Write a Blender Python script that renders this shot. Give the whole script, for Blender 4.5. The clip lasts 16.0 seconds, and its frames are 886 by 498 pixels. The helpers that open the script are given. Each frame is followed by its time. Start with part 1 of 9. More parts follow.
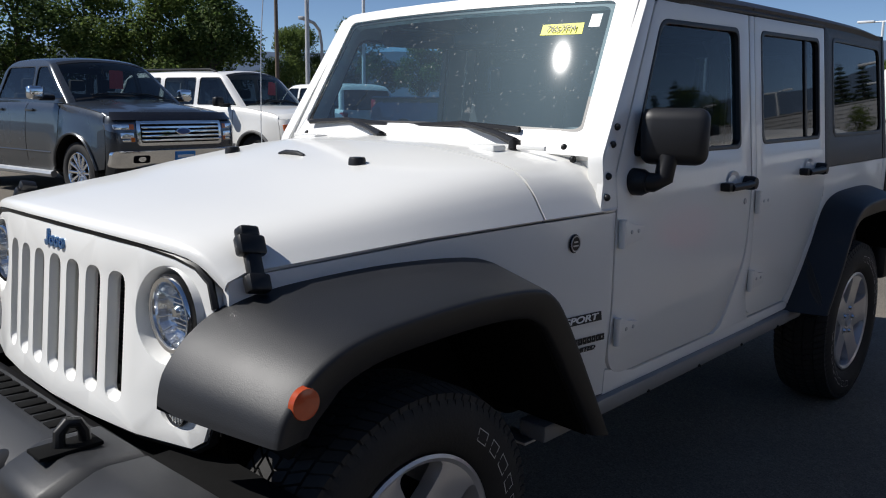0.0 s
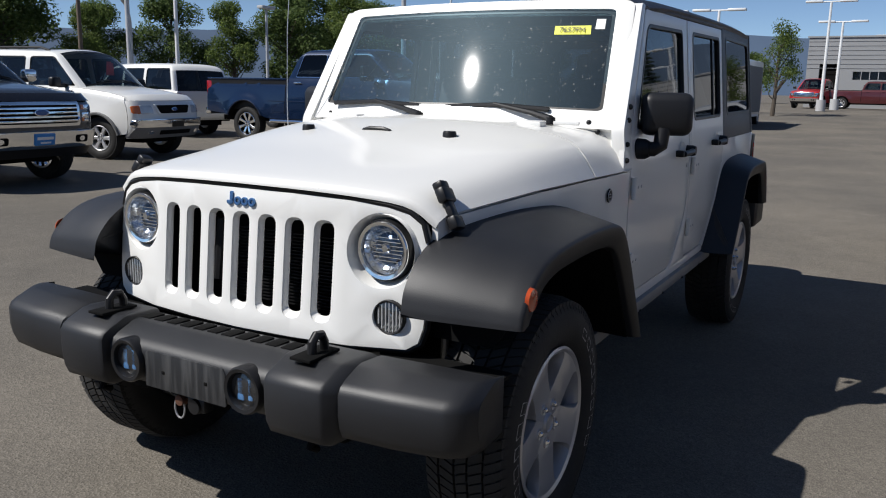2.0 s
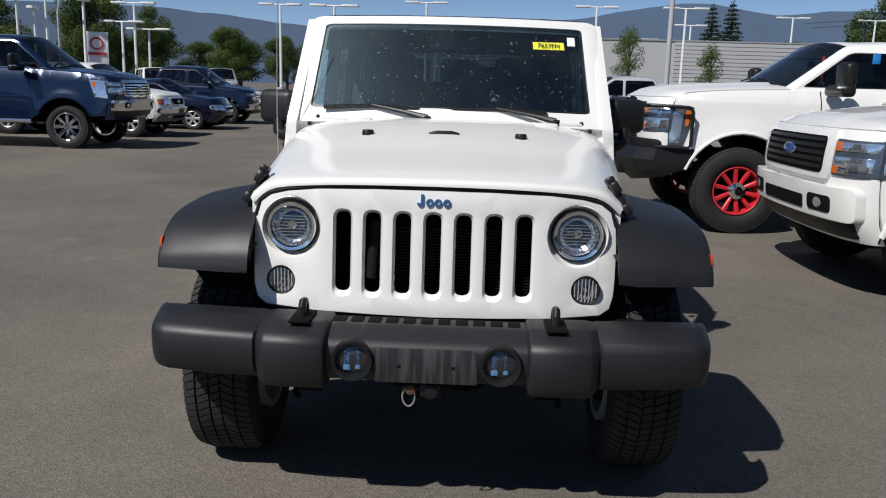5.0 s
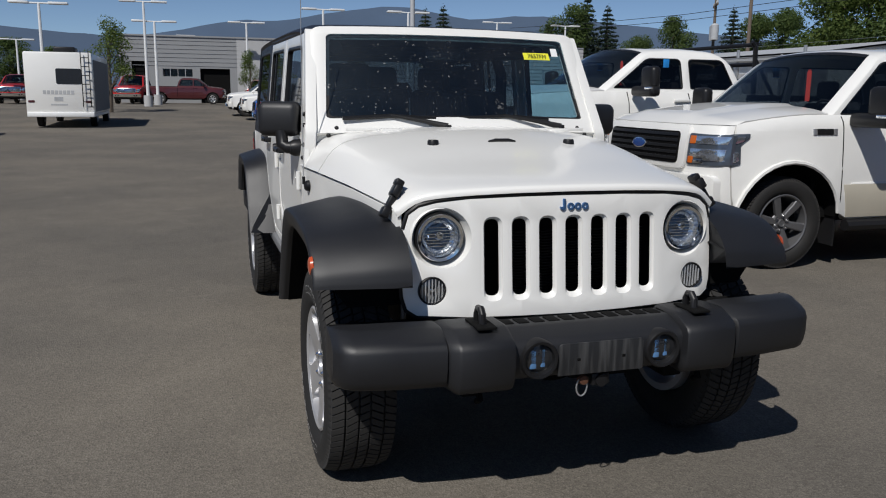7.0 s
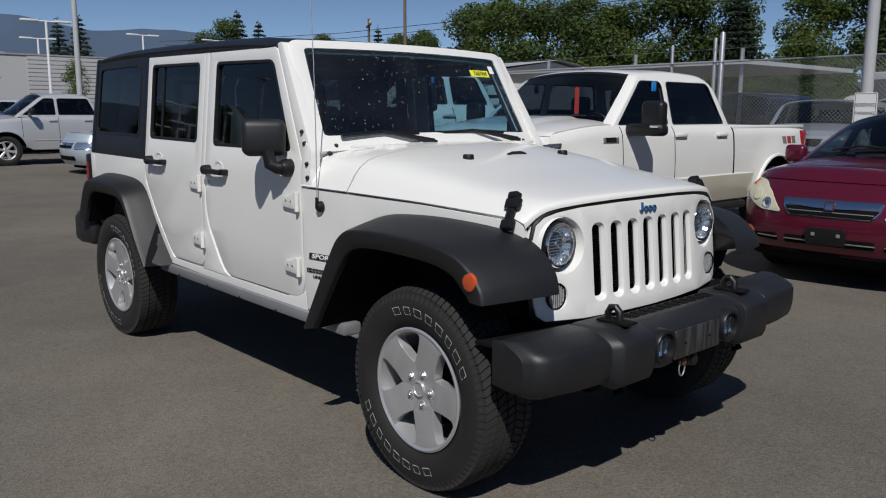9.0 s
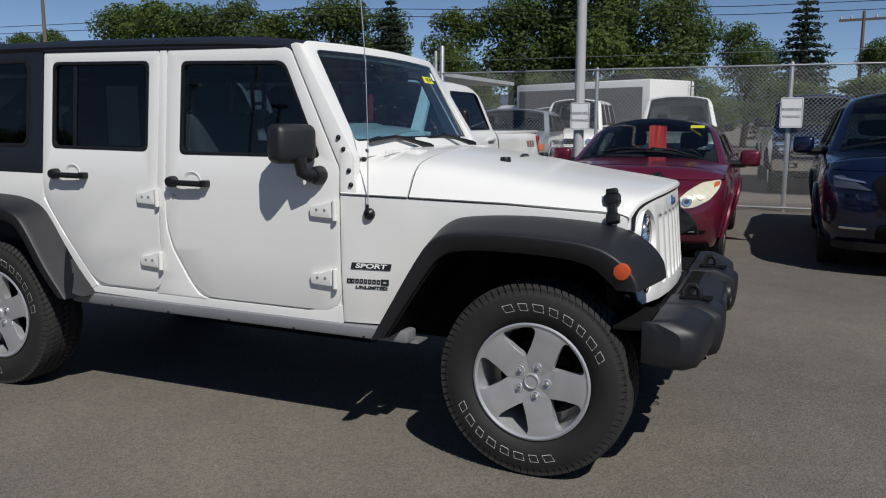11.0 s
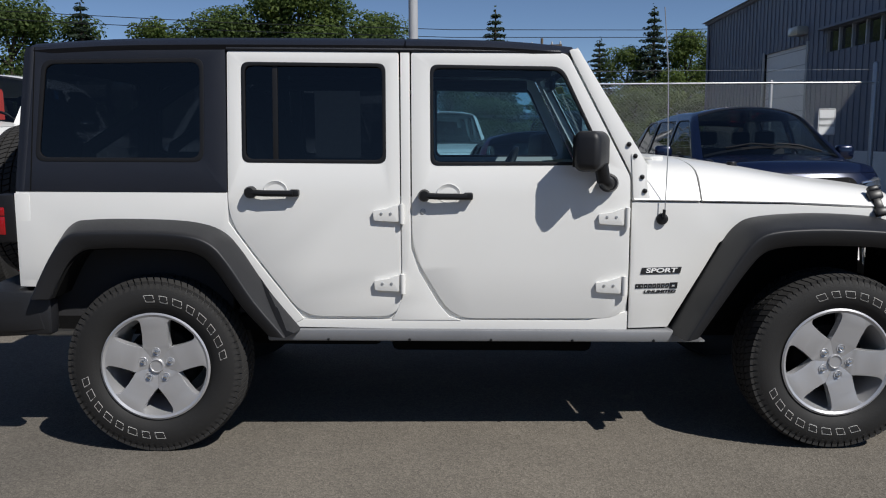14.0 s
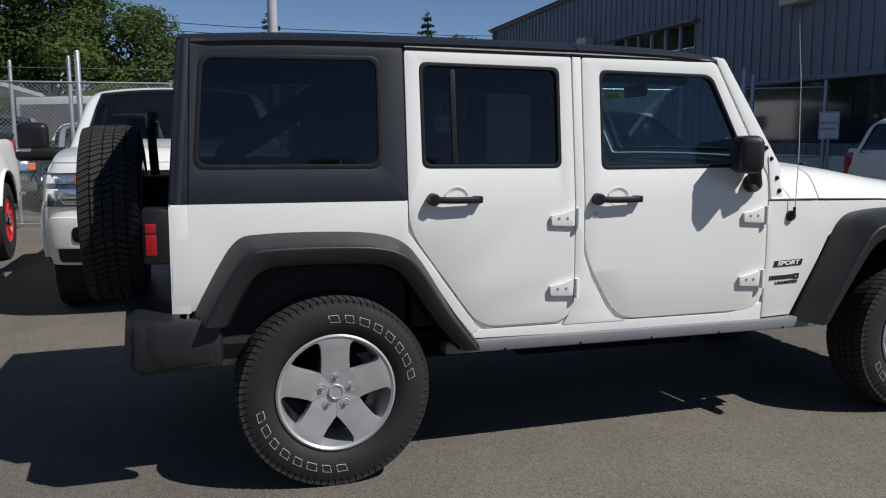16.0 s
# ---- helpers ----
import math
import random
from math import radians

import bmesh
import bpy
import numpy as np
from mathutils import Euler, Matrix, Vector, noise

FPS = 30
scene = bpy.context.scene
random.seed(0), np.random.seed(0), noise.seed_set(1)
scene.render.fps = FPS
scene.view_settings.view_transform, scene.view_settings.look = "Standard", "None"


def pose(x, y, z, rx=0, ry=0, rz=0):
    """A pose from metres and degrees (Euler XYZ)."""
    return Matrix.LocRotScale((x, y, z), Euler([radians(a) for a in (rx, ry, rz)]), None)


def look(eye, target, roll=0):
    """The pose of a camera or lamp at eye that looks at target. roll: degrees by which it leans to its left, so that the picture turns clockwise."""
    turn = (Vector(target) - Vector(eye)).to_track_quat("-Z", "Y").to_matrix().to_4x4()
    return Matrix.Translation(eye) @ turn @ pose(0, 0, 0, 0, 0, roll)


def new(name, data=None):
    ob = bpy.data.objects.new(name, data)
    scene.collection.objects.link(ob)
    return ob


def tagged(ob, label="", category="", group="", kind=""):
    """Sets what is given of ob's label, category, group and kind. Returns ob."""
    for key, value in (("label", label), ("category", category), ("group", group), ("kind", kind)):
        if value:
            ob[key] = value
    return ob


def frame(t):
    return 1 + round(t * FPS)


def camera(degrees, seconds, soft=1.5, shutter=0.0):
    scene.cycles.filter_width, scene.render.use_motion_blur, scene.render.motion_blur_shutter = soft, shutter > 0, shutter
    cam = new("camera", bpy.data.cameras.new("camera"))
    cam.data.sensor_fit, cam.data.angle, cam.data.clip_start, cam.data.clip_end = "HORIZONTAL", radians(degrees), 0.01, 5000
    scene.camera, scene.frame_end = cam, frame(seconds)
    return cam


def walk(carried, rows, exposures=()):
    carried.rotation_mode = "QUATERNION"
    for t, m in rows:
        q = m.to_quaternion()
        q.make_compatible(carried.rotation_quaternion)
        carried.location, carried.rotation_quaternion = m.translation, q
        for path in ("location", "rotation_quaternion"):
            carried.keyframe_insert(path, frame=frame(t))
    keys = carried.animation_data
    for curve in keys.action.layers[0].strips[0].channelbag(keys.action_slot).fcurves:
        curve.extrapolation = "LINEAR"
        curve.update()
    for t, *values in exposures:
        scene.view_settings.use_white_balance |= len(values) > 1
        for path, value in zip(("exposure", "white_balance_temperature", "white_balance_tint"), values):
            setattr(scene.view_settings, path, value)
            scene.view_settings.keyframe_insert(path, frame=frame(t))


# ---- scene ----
cam = camera(57.3, 16.0, soft=1.1)
PATH = [
    (0, (2.641, 2.026, 1.394), (1.214, 0.67, 1.042), 0.8),
    (0.5, (2.89, 2.013, 1.39), (1.404, 0.722, 1.033), 0.7),
    (1, (3.156, 1.96, 1.391), (1.605, 0.751, 1.023), 0.7),
    (1.5, (3.407, 1.866, 1.388), (1.785, 0.759, 1.012), 0.8),
    (2, (3.661, 1.713, 1.391), (1.962, 0.732, 1.003), 1.1),
    (2.5, (3.899, 1.531, 1.39), (2.13, 0.684, 0.998), 1.1),
    (3, (4.097, 1.309, 1.396), (2.27, 0.598, 1.0), 1.1),
    (3.5, (4.269, 1.048, 1.41), (2.389, 0.494, 1.012), 1.3),
    (4, (4.393, 0.772, 1.407), (2.473, 0.374, 1.015), 1.1),
    (4.2, (4.44, 0.648, 1.411), (2.508, 0.315, 1.019), 1.3),
    (6.5, (4.567, -0.953, 1.429), (2.646, -0.545, 1.049), 0.8),
    (7, (4.475, -1.324, 1.433), (2.599, -0.737, 1.059), 0.7),
    (7.5, (4.349, -1.702, 1.442), (2.541, -0.93, 1.077), 0.6),
    (8, (4.196, -2.077, 1.449), (2.477, -1.118, 1.097), 0.4),
    (8.5, (3.991, -2.435, 1.437), (2.384, -1.294, 1.1), 0.3),
    (9, (3.721, -2.773, 1.421), (2.252, -1.456, 1.09), 0.2),
    (9.5, (3.419, -3.091, 1.41), (2.117, -1.608, 1.081), 0.1),
    (9.7, (3.291, -3.203, 1.406), (2.057, -1.663, 1.077), -0.0),
    (11.8, (1.718, -4.099, 1.39), (1.192, -2.191, 1.106), 0.1),
    (12, (1.549, -4.135, 1.382), (1.076, -2.211, 1.103), 0.0),
    (12.5, (1.13, -4.218, 1.38), (0.769, -2.27, 1.105), -0.1),
    (13, (0.701, -4.292, 1.367), (0.451, -2.327, 1.093), -0.2),
    (13.5, (0.246, -4.333, 1.364), (0.116, -2.355, 1.094), -0.2),
    (14, (-0.209, -4.331, 1.364), (-0.225, -2.349, 1.094), -0.3),
    (14.5, (-0.662, -4.302, 1.359), (-0.564, -2.323, 1.088), -0.3),
    (15, (-1.114, -4.248, 1.364), (-0.875, -2.28, 1.095), -0.3),
    (15.5, (-1.559, -4.163, 1.369), (-1.159, -2.222, 1.101), -0.3),
    (16, (-1.992, -4.016, 1.388), (-1.417, -2.12, 1.117), -0.3),
]
walk(cam, [(t, look(eye, aim, roll)) for t, eye, aim, roll in PATH], exposures=((0, 0.24), (4, 0.14), (7, -0.24), (9.5, -0.30), (12, -0.07), (16, 0.0)))

# ---- light ----
SUN_AZ, SUN_EL = -43.0, 48.5
sun_dir = Vector((math.cos(radians(SUN_EL)) * math.cos(radians(SUN_AZ)), math.cos(radians(SUN_EL)) * math.sin(radians(SUN_AZ)), math.sin(radians(SUN_EL))))
world = bpy.data.worlds.new("sky")
scene.world = world
world.use_nodes = True
wn = world.node_tree.nodes
sky = wn.new("ShaderNodeTexSky")
sky.sky_type = "NISHITA"
sky.sun_disc = False
sky.sun_elevation = radians(SUN_EL)
sky.sun_rotation = radians(90 - SUN_AZ)
sky.altitude = 1000
sky.air_density, sky.dust_density, sky.ozone_density = 0.62, 0.0, 3.2
wn["Background"].inputs["Strength"].default_value = 0.083
world.node_tree.links.new(sky.outputs["Color"], wn["Background"].inputs["Color"])
sun = new("sun", bpy.data.lights.new("sun", "SUN"))
sun.data.energy, sun.data.angle, sun.data.color = 4.6, radians(0.55), (1.0, 0.972, 0.935)
sun.matrix_world = look((0, 0, 0), -sun_dir)
scene.view_settings.exposure = 0.0


# ---- materials ----
def nodes_of(name):
    m = bpy.data.materials.new(name)
    m.use_nodes = True
    return m, m.node_tree, m.node_tree.nodes["Principled BSDF"]


def surface(name, colour, rough=0.5, metal=0.0, grain=0.08, scale=40.0, stain=0.1, stain_scale=2.5, bump=0.0, coat=0.0, vary=0.0, colour2=None):
    """A procedural surface: fine grain, larger stains, relief, and a shift from object to object."""
    m, nt, p = nodes_of(name)
    L = nt.links.new
    tc = nt.nodes.new("ShaderNodeTexCoord")
    n1 = nt.nodes.new("ShaderNodeTexNoise")
    n1.inputs["Scale"].default_value, n1.inputs["Detail"].default_value = scale, 5
    n2 = nt.nodes.new("ShaderNodeTexNoise")
    n2.inputs["Scale"].default_value, n2.inputs["Detail"].default_value = stain_scale, 4
    for n in (n1, n2):
        L(tc.outputs["Object"], n.inputs["Vector"])
    mul = nt.nodes.new("ShaderNodeMath")
    mul.operation = "MULTIPLY_ADD"
    mul.inputs[1].default_value, mul.inputs[2].default_value = 2 * grain, 1 - grain
    L(n1.outputs["Fac"], mul.inputs[0])
    mul2 = nt.nodes.new("ShaderNodeMath")
    mul2.operation = "MULTIPLY_ADD"
    mul2.inputs[1].default_value, mul2.inputs[2].default_value = 2 * stain, 1 - stain
    L(n2.outputs["Fac"], mul2.inputs[0])
    mm = nt.nodes.new("ShaderNodeMath")
    mm.operation = "MULTIPLY"
    L(mul.outputs[0], mm.inputs[0])
    L(mul2.outputs[0], mm.inputs[1])
    last = mm.outputs[0]
    if vary:
        oi = nt.nodes.new("ShaderNodeObjectInfo")
        mv = nt.nodes.new("ShaderNodeMath")
        mv.operation = "MULTIPLY_ADD"
        mv.inputs[1].default_value, mv.inputs[2].default_value = 2 * vary, 1 - vary
        L(oi.outputs["Random"], mv.inputs[0])
        m3 = nt.nodes.new("ShaderNodeMath")
        m3.operation = "MULTIPLY"
        L(last, m3.inputs[0])
        L(mv.outputs[0], m3.inputs[1])
        last = m3.outputs[0]
    sc = nt.nodes.new("ShaderNodeVectorMath")
    sc.operation = "SCALE"
    if colour2:
        ramp = nt.nodes.new("ShaderNodeMix")
        ramp.data_type = "RGBA"
        ramp.inputs[6].default_value, ramp.inputs[7].default_value = (*colour, 1), (*colour2, 1)
        st = nt.nodes.new("ShaderNodeMapRange")
        st.inputs[1].default_value, st.inputs[2].default_value = 0.42, 0.62
        L(n2.outputs["Fac"], st.inputs[0])
        L(st.outputs[0], ramp.inputs[0])
        L(ramp.outputs[2], sc.inputs[0])
    else:
        sc.inputs[0].default_value = colour
    L(last, sc.inputs["Scale"])
    L(sc.outputs[0], p.inputs["Base Color"])
    p.inputs["Metallic"].default_value = metal
    rr = nt.nodes.new("ShaderNodeMath")
    rr.operation = "MULTIPLY_ADD"
    rr.inputs[1].default_value, rr.inputs[2].default_value = rough * 0.35, rough * 0.82
    L(n2.outputs["Fac"], rr.inputs[0])
    L(rr.outputs[0], p.inputs["Roughness"])
    if coat:
        p.inputs["Coat Weight"].default_value, p.inputs["Coat Roughness"].default_value = coat, 0.04
    if bump:
        b = nt.nodes.new("ShaderNodeBump")
        b.inputs["Strength"].default_value, b.inputs["Distance"].default_value = bump, 0.004
        L(n1.outputs["Fac"], b.inputs["Height"])
        L(b.outputs[0], p.inputs["Normal"])
    return m


def paint(name, colour, rough=0.35, metal=0.0, dust=0.04):
    return surface(name, colour, rough, metal, grain=0.015, scale=300, stain=dust, stain_scale=1.7, coat=0.8)


def glass(name, tint, gloss=0.02, base=0.08):
    """A pane: tinted see-through, with mirror gloss that grows at a grazing view."""
    m, nt, p = nodes_of(name)
    nt.nodes.remove(p)
    out = nt.nodes["Material Output"]
    tr = nt.nodes.new("ShaderNodeBsdfTransparent")
    tr.inputs[0].default_value = (*tint, 1)
    gl = nt.nodes.new("ShaderNodeBsdfGlossy")
    gl.inputs["Roughness"].default_value = gloss
    lw = nt.nodes.new("ShaderNodeLayerWeight")
    lw.inputs["Blend"].default_value = 0.5
    pw = nt.nodes.new("ShaderNodeMath")
    pw.operation = "POWER"
    pw.inputs[1].default_value = 5.0
    nt.links.new(lw.outputs["Facing"], pw.inputs[0])
    fr = nt.nodes.new("ShaderNodeMath")
    fr.operation = "MULTIPLY_ADD"
    fr.inputs[1].default_value, fr.inputs[2].default_value = 0.90, base
    nt.links.new(pw.outputs[0], fr.inputs[0])
    mix = nt.nodes.new("ShaderNodeMixShader")
    nt.links.new(fr.outputs[0], mix.inputs[0])
    nt.links.new(tr.outputs[0], mix.inputs[1])
    nt.links.new(gl.outputs[0], mix.inputs[2])
    nt.links.new(mix.outputs[0], out.inputs["Surface"])
    return m


def asphalt():
    m, nt, p = nodes_of("asphalt")
    L = nt.links.new
    tc = nt.nodes.new("ShaderNodeTexCoord")

    def tex(kind, scale, detail=4):
        n = nt.nodes.new(kind)
        n.inputs["Scale"].default_value = scale
        if kind == "ShaderNodeTexNoise":
            n.inputs["Detail"].default_value = detail
        L(tc.outputs["Object"], n.inputs["Vector"])
        return n

    def rng(src, a, b, c, d):
        n = nt.nodes.new("ShaderNodeMapRange")
        for i, v in enumerate((a, b, c, d)):
            n.inputs[i + 1].default_value = v
        L(src, n.inputs[0])
        return n.outputs[0]

    def mul(a, b):
        n = nt.nodes.new("ShaderNodeMath")
        n.operation = "MULTIPLY"
        L(a, n.inputs[0])
        L(b, n.inputs[1])
        return n.outputs[0]

    fine = tex("ShaderNodeTexNoise", 170, 6)
    stone = tex("ShaderNodeTexVoronoi", 95)
    mid = tex("ShaderNodeTexNoise", 3.2, 5)
    wide = tex("ShaderNodeTexNoise", 0.35, 4)
    oil = tex("ShaderNodeTexNoise", 1.3, 2)
    f = mul(rng(fine.outputs["Fac"], 0.3, 0.7, 0.62, 1.38), rng(mid.outputs["Fac"], 0.3, 0.7, 0.93, 1.06))
    f = mul(f, rng(wide.outputs["Fac"], 0.3, 0.7, 0.92, 1.07))
    f = mul(f, rng(oil.outputs["Fac"], 0.62, 0.74, 1.0, 0.9))
    pale = tex("ShaderNodeTexNoise", 1.9, 3)
    f = mul(f, rng(pale.outputs["Fac"], 0.68, 0.76, 1.0, 1.22))
    f = mul(f, rng(stone.outputs["Color"], 0.0, 1.0, 0.75, 1.25))
    sc = nt.nodes.new("ShaderNodeVectorMath")
    sc.operation = "SCALE"
    mixc = nt.nodes.new("ShaderNodeMix")
    mixc.data_type = "RGBA"
    mixc.inputs[6].default_value, mixc.inputs[7].default_value = (0.130, 0.118, 0.101, 1), (0.156, 0.139, 0.115, 1)
    L(rng(wide.outputs["Fac"], 0.4, 0.65, 0, 1), mixc.inputs[0])
    L(mixc.outputs[2], sc.inputs[0])
    L(f, sc.inputs["Scale"])
    L(sc.outputs[0], p.inputs["Base Color"])
    p.inputs["Roughness"].default_value = 0.9
    p.inputs["Specular IOR Level"].default_value = 0.2
    b = nt.nodes.new("ShaderNodeBump")
    b.inputs["Strength"].default_value, b.inputs["Distance"].default_value = 0.55, 0.004
    L(stone.outputs["Distance"], b.inputs["Height"])
    b2 = nt.nodes.new("ShaderNodeBump")
    b2.inputs["Strength"].default_value, b2.inputs["Distance"].default_value = 0.4, 0.004
    L(fine.outputs["Fac"], b2.inputs["Height"])
    L(b.outputs[0], b2.inputs["Normal"])
    L(b2.outputs[0], p.inputs["Normal"])
    return m


def leaf_material(name, dark, light):
    m, nt, p = nodes_of(name)
    L = nt.links.new
    g = nt.nodes.new("ShaderNodeNewGeometry")
    mix = nt.nodes.new("ShaderNodeMix")
    mix.data_type = "RGBA"
    mix.inputs[6].default_value, mix.inputs[7].default_value = (*dark, 1), (*light, 1)
    L(g.outputs["Random Per Island"], mix.inputs[0])
    L(mix.outputs[2], p.inputs["Base Color"])
    p.inputs["Roughness"].default_value = 0.6
    p.inputs["Specular IOR Level"].default_value = 0.25
    tl = nt.nodes.new("ShaderNodeBsdfTranslucent")
    L(mix.outputs[2], tl.inputs[0])
    ms = nt.nodes.new("ShaderNodeMixShader")
    ms.inputs[0].default_value = 0.58
    L(p.outputs[0], ms.inputs[1])
    L(tl.outputs[0], ms.inputs[2])
    L(ms.outputs[0], nt.nodes["Material Output"].inputs["Surface"])
    return m


M_ASPHALT = asphalt()
M_WHITE = paint("white paint", (0.77, 0.765, 0.735), 0.42)
for n in M_WHITE.node_tree.nodes:
    if n.type == "BSDF_PRINCIPLED":
        n.inputs["Coat Weight"].default_value, n.inputs["Coat Roughness"].default_value = 0.55, 0.10
M_WHITE2 = paint("pearl white paint", (0.77, 0.765, 0.735), dust=0.06)
M_GREY = paint("dark grey metallic paint", (0.040, 0.047, 0.056), 0.28, 0.45, dust=0.06)
M_BLUE = paint("dark blue paint", (0.004, 0.016, 0.050), 0.22, 0.35, dust=0.02)
M_BRIGHTBLUE = paint("bright blue paint", (0.012, 0.10, 0.40), 0.3, 0.2)
M_MAROON = paint("wine red paint", (0.11, 0.008, 0.025), 0.3, 0.3)
M_RED = paint("red paint", (0.42, 0.018, 0.018), 0.3)
M_DARKRED = paint("dark red paint", (0.085, 0.016, 0.018), 0.3, 0.2)
M_NAVY = paint("blue black paint", (0.004, 0.009, 0.034), 0.22, 0.3)
M_SILVER = paint("silver paint", (0.55, 0.56, 0.57), 0.35, 0.4)
M_PLASTIC = surface("textured black plastic", (0.0115, 0.012, 0.014), 0.50, grain=0.16, scale=420, stain=0.2, stain_scale=4, bump=0.12)
M_TOP = surface("textured black hard top", (0.010, 0.012, 0.019), 0.45, grain=0.12, scale=500, stain=0.1, bump=0.25)
M_BLACK = surface("satin black plastic", (0.012, 0.012, 0.013), 0.4, grain=0.08, scale=200)
M_RUBBER = surface("black rubber", (0.012, 0.0115, 0.011), 0.75, grain=0.15, scale=120, stain=0.18, stain_scale=9, bump=0.2)
M_TREAD = surface("dusty tyre tread", (0.021, 0.020, 0.019), 0.85, grain=0.22, scale=90, stain=0.25, stain_scale=12, bump=0.3)
M_SIDEWALL = surface("raised white rubber", (0.50, 0.49, 0.47), 0.7, grain=0.15, scale=90, stain=0.25, stain_scale=14)
M_DARK = surface("dark underside", (0.008, 0.008, 0.008), 0.85, grain=0.2, scale=60)
M_RIM = surface("silver painted alloy", (0.52, 0.52, 0.53), 0.36, 0.55, grain=0.03, scale=300, stain=0.06, stain_scale=8, coat=0.3)
M_CHROME = surface("chrome", (0.82, 0.83, 0.84), 0.09, 1.0, grain=0.02, stain=0.03)
M_STEEL = surface("galvanised steel", (0.48, 0.49, 0.50), 0.45, 0.75, grain=0.1, scale=80, stain=0.12, stain_scale=9)
M_REDRIM = surface("red wheel paint", (0.55, 0.02, 0.03), 0.35, grain=0.05, coat=0.5)


def dusty(m):
    """Dust film and small specks laid over a pane."""
    nt = m.node_tree
    out = nt.nodes["Material Output"]
    last = out.inputs["Surface"].links[0].from_socket
    tc = nt.nodes.new("ShaderNodeTexCoord")
    fac = None
    for scale, lo, hi, amount in ((3.0, 0.35, 0.75, 0.022), (60.0, 0.66, 0.74, 0.35), (17.0, 0.70, 0.78, 0.32)):
        n = nt.nodes.new("ShaderNodeTexNoise")
        n.inputs["Scale"].default_value, n.inputs["Detail"].default_value = scale, 3
        nt.links.new(tc.outputs["Object"], n.inputs["Vector"])
        r = nt.nodes.new("ShaderNodeMapRange")
        for i, v in enumerate((lo, hi, 0.0, amount)):
            r.inputs[i + 1].default_value = v
        nt.links.new(n.outputs["Fac"], r.inputs[0])
        if fac is None:
            fac = r.outputs[0]
        else:
            a = nt.nodes.new("ShaderNodeMath")
            a.operation = "MAXIMUM"
            nt.links.new(fac, a.inputs[0])
            nt.links.new(r.outputs[0], a.inputs[1])
            fac = a.outputs[0]
    sheen = nt.nodes.new("ShaderNodeBsdfGlossy")
    sheen.inputs["Roughness"].default_value = 0.42
    sheen.inputs["Color"].default_value = (0.62, 0.86, 1.0, 1)
    ms = nt.nodes.new("ShaderNodeMixShader")
    ms.inputs[0].default_value = 0.010
    nt.links.new(last, ms.inputs[1])
    nt.links.new(sheen.outputs[0], ms.inputs[2])
    last = ms.outputs[0]
    d = nt.nodes.new("ShaderNodeBsdfDiffuse")
    d.inputs[0].default_value = (0.5, 0.5, 0.48, 1)
    mx = nt.nodes.new("ShaderNodeMixShader")
    nt.links.new(fac, mx.inputs[0])
    nt.links.new(last, mx.inputs[1])
    nt.links.new(d.outputs[0], mx.inputs[2])
    nt.links.new(mx.outputs[0], out.inputs["Surface"])
    return m


for m, level in ((M_DARK, 0.06), (M_BLACK, 0.3), (M_PLASTIC, 0.5)):
    m.node_tree.nodes["Principled BSDF"].inputs["Specular IOR Level"].default_value = level
M_WGLASS = dusty(glass("windscreen", (0.50, 0.70, 0.78), 0.022, 0.10))
M_TINT = glass("privacy tinted pane", (0.10, 0.115, 0.13), base=0.045)
M_SEMI = glass("tinted pane", (0.42, 0.60, 0.68), base=0.05)
M_SCREEN = glass("car windscreen", (0.50, 0.58, 0.60))
M_CARGLASS = glass("car pane", (0.26, 0.31, 0.32))
M_LENS = glass("lamp lens", (0.92, 0.94, 0.95))
M_AMBER = surface("amber lens", (0.55, 0.12, 0.012), 0.2, grain=0.1, scale=150, coat=0.6)
M_ORANGE = surface("orange side marker lens", (0.50, 0.075, 0.02), 0.25, grain=0.12, scale=120, coat=0.6)
M_REDLENS = surface("red lens", (0.30, 0.006, 0.008), 0.2, grain=0.1, scale=150, coat=0.6)
M_REFLECT = surface("lamp reflector", (0.86, 0.88, 0.90), 0.13, 0.92, grain=0.15, scale=90, stain=0.2, stain_scale=30)
M_SEAT = surface("charcoal cloth", (0.022, 0.022, 0.024), 0.9, grain=0.2, scale=250)
M_TAN = surface("grey trim", (0.16, 0.16, 0.16), 0.8, grain=0.1, scale=150)
# grey stands in for shade on the white body's underturned edge
M_ROCKER = surface("grey rocker paint", (0.21, 0.215, 0.225), 0.45, 0.2, grain=0.06, scale=120, stain=0.15, stain_scale=5)
M_TAGBLUE = surface("blue dealer tag", (0.02, 0.22, 0.58), 0.4, grain=0.03)
M_INKWHITE = surface("white print", (0.82, 0.82, 0.80), 0.5, grain=0.03)
M_INKBLACK = surface("black print", (0.015, 0.015, 0.017), 0.5, grain=0.03)
M_YELLOW = surface("yellow sticker", (0.80, 0.78, 0.05), 0.5, grain=0.03)
M_REDPAPER = surface("red price card", (0.90, 0.09, 0.07), 0.6, grain=0.04)
M_SIGN = surface("white sign plate", (0.78, 0.79, 0.78), 0.45, grain=0.03, stain=0.08, stain_scale=6)
M_POLE = surface("white painted pole", (0.72, 0.73, 0.73), 0.45, grain=0.04, stain=0.1)
M_GPOLE = surface("grey painted pole", (0.42, 0.43, 0.44), 0.5, grain=0.05, stain=0.12)
M_METALWALL = surface("blue grey metal cladding", (0.19, 0.21, 0.26), 0.5, 0.1, grain=0.05, scale=30, stain=0.12, stain_scale=0.8)
M_CLAD = surface("light grey cladding", (0.42, 0.42, 0.42), 0.6, grain=0.05, scale=8, stain=0.08, stain_scale=0.15)
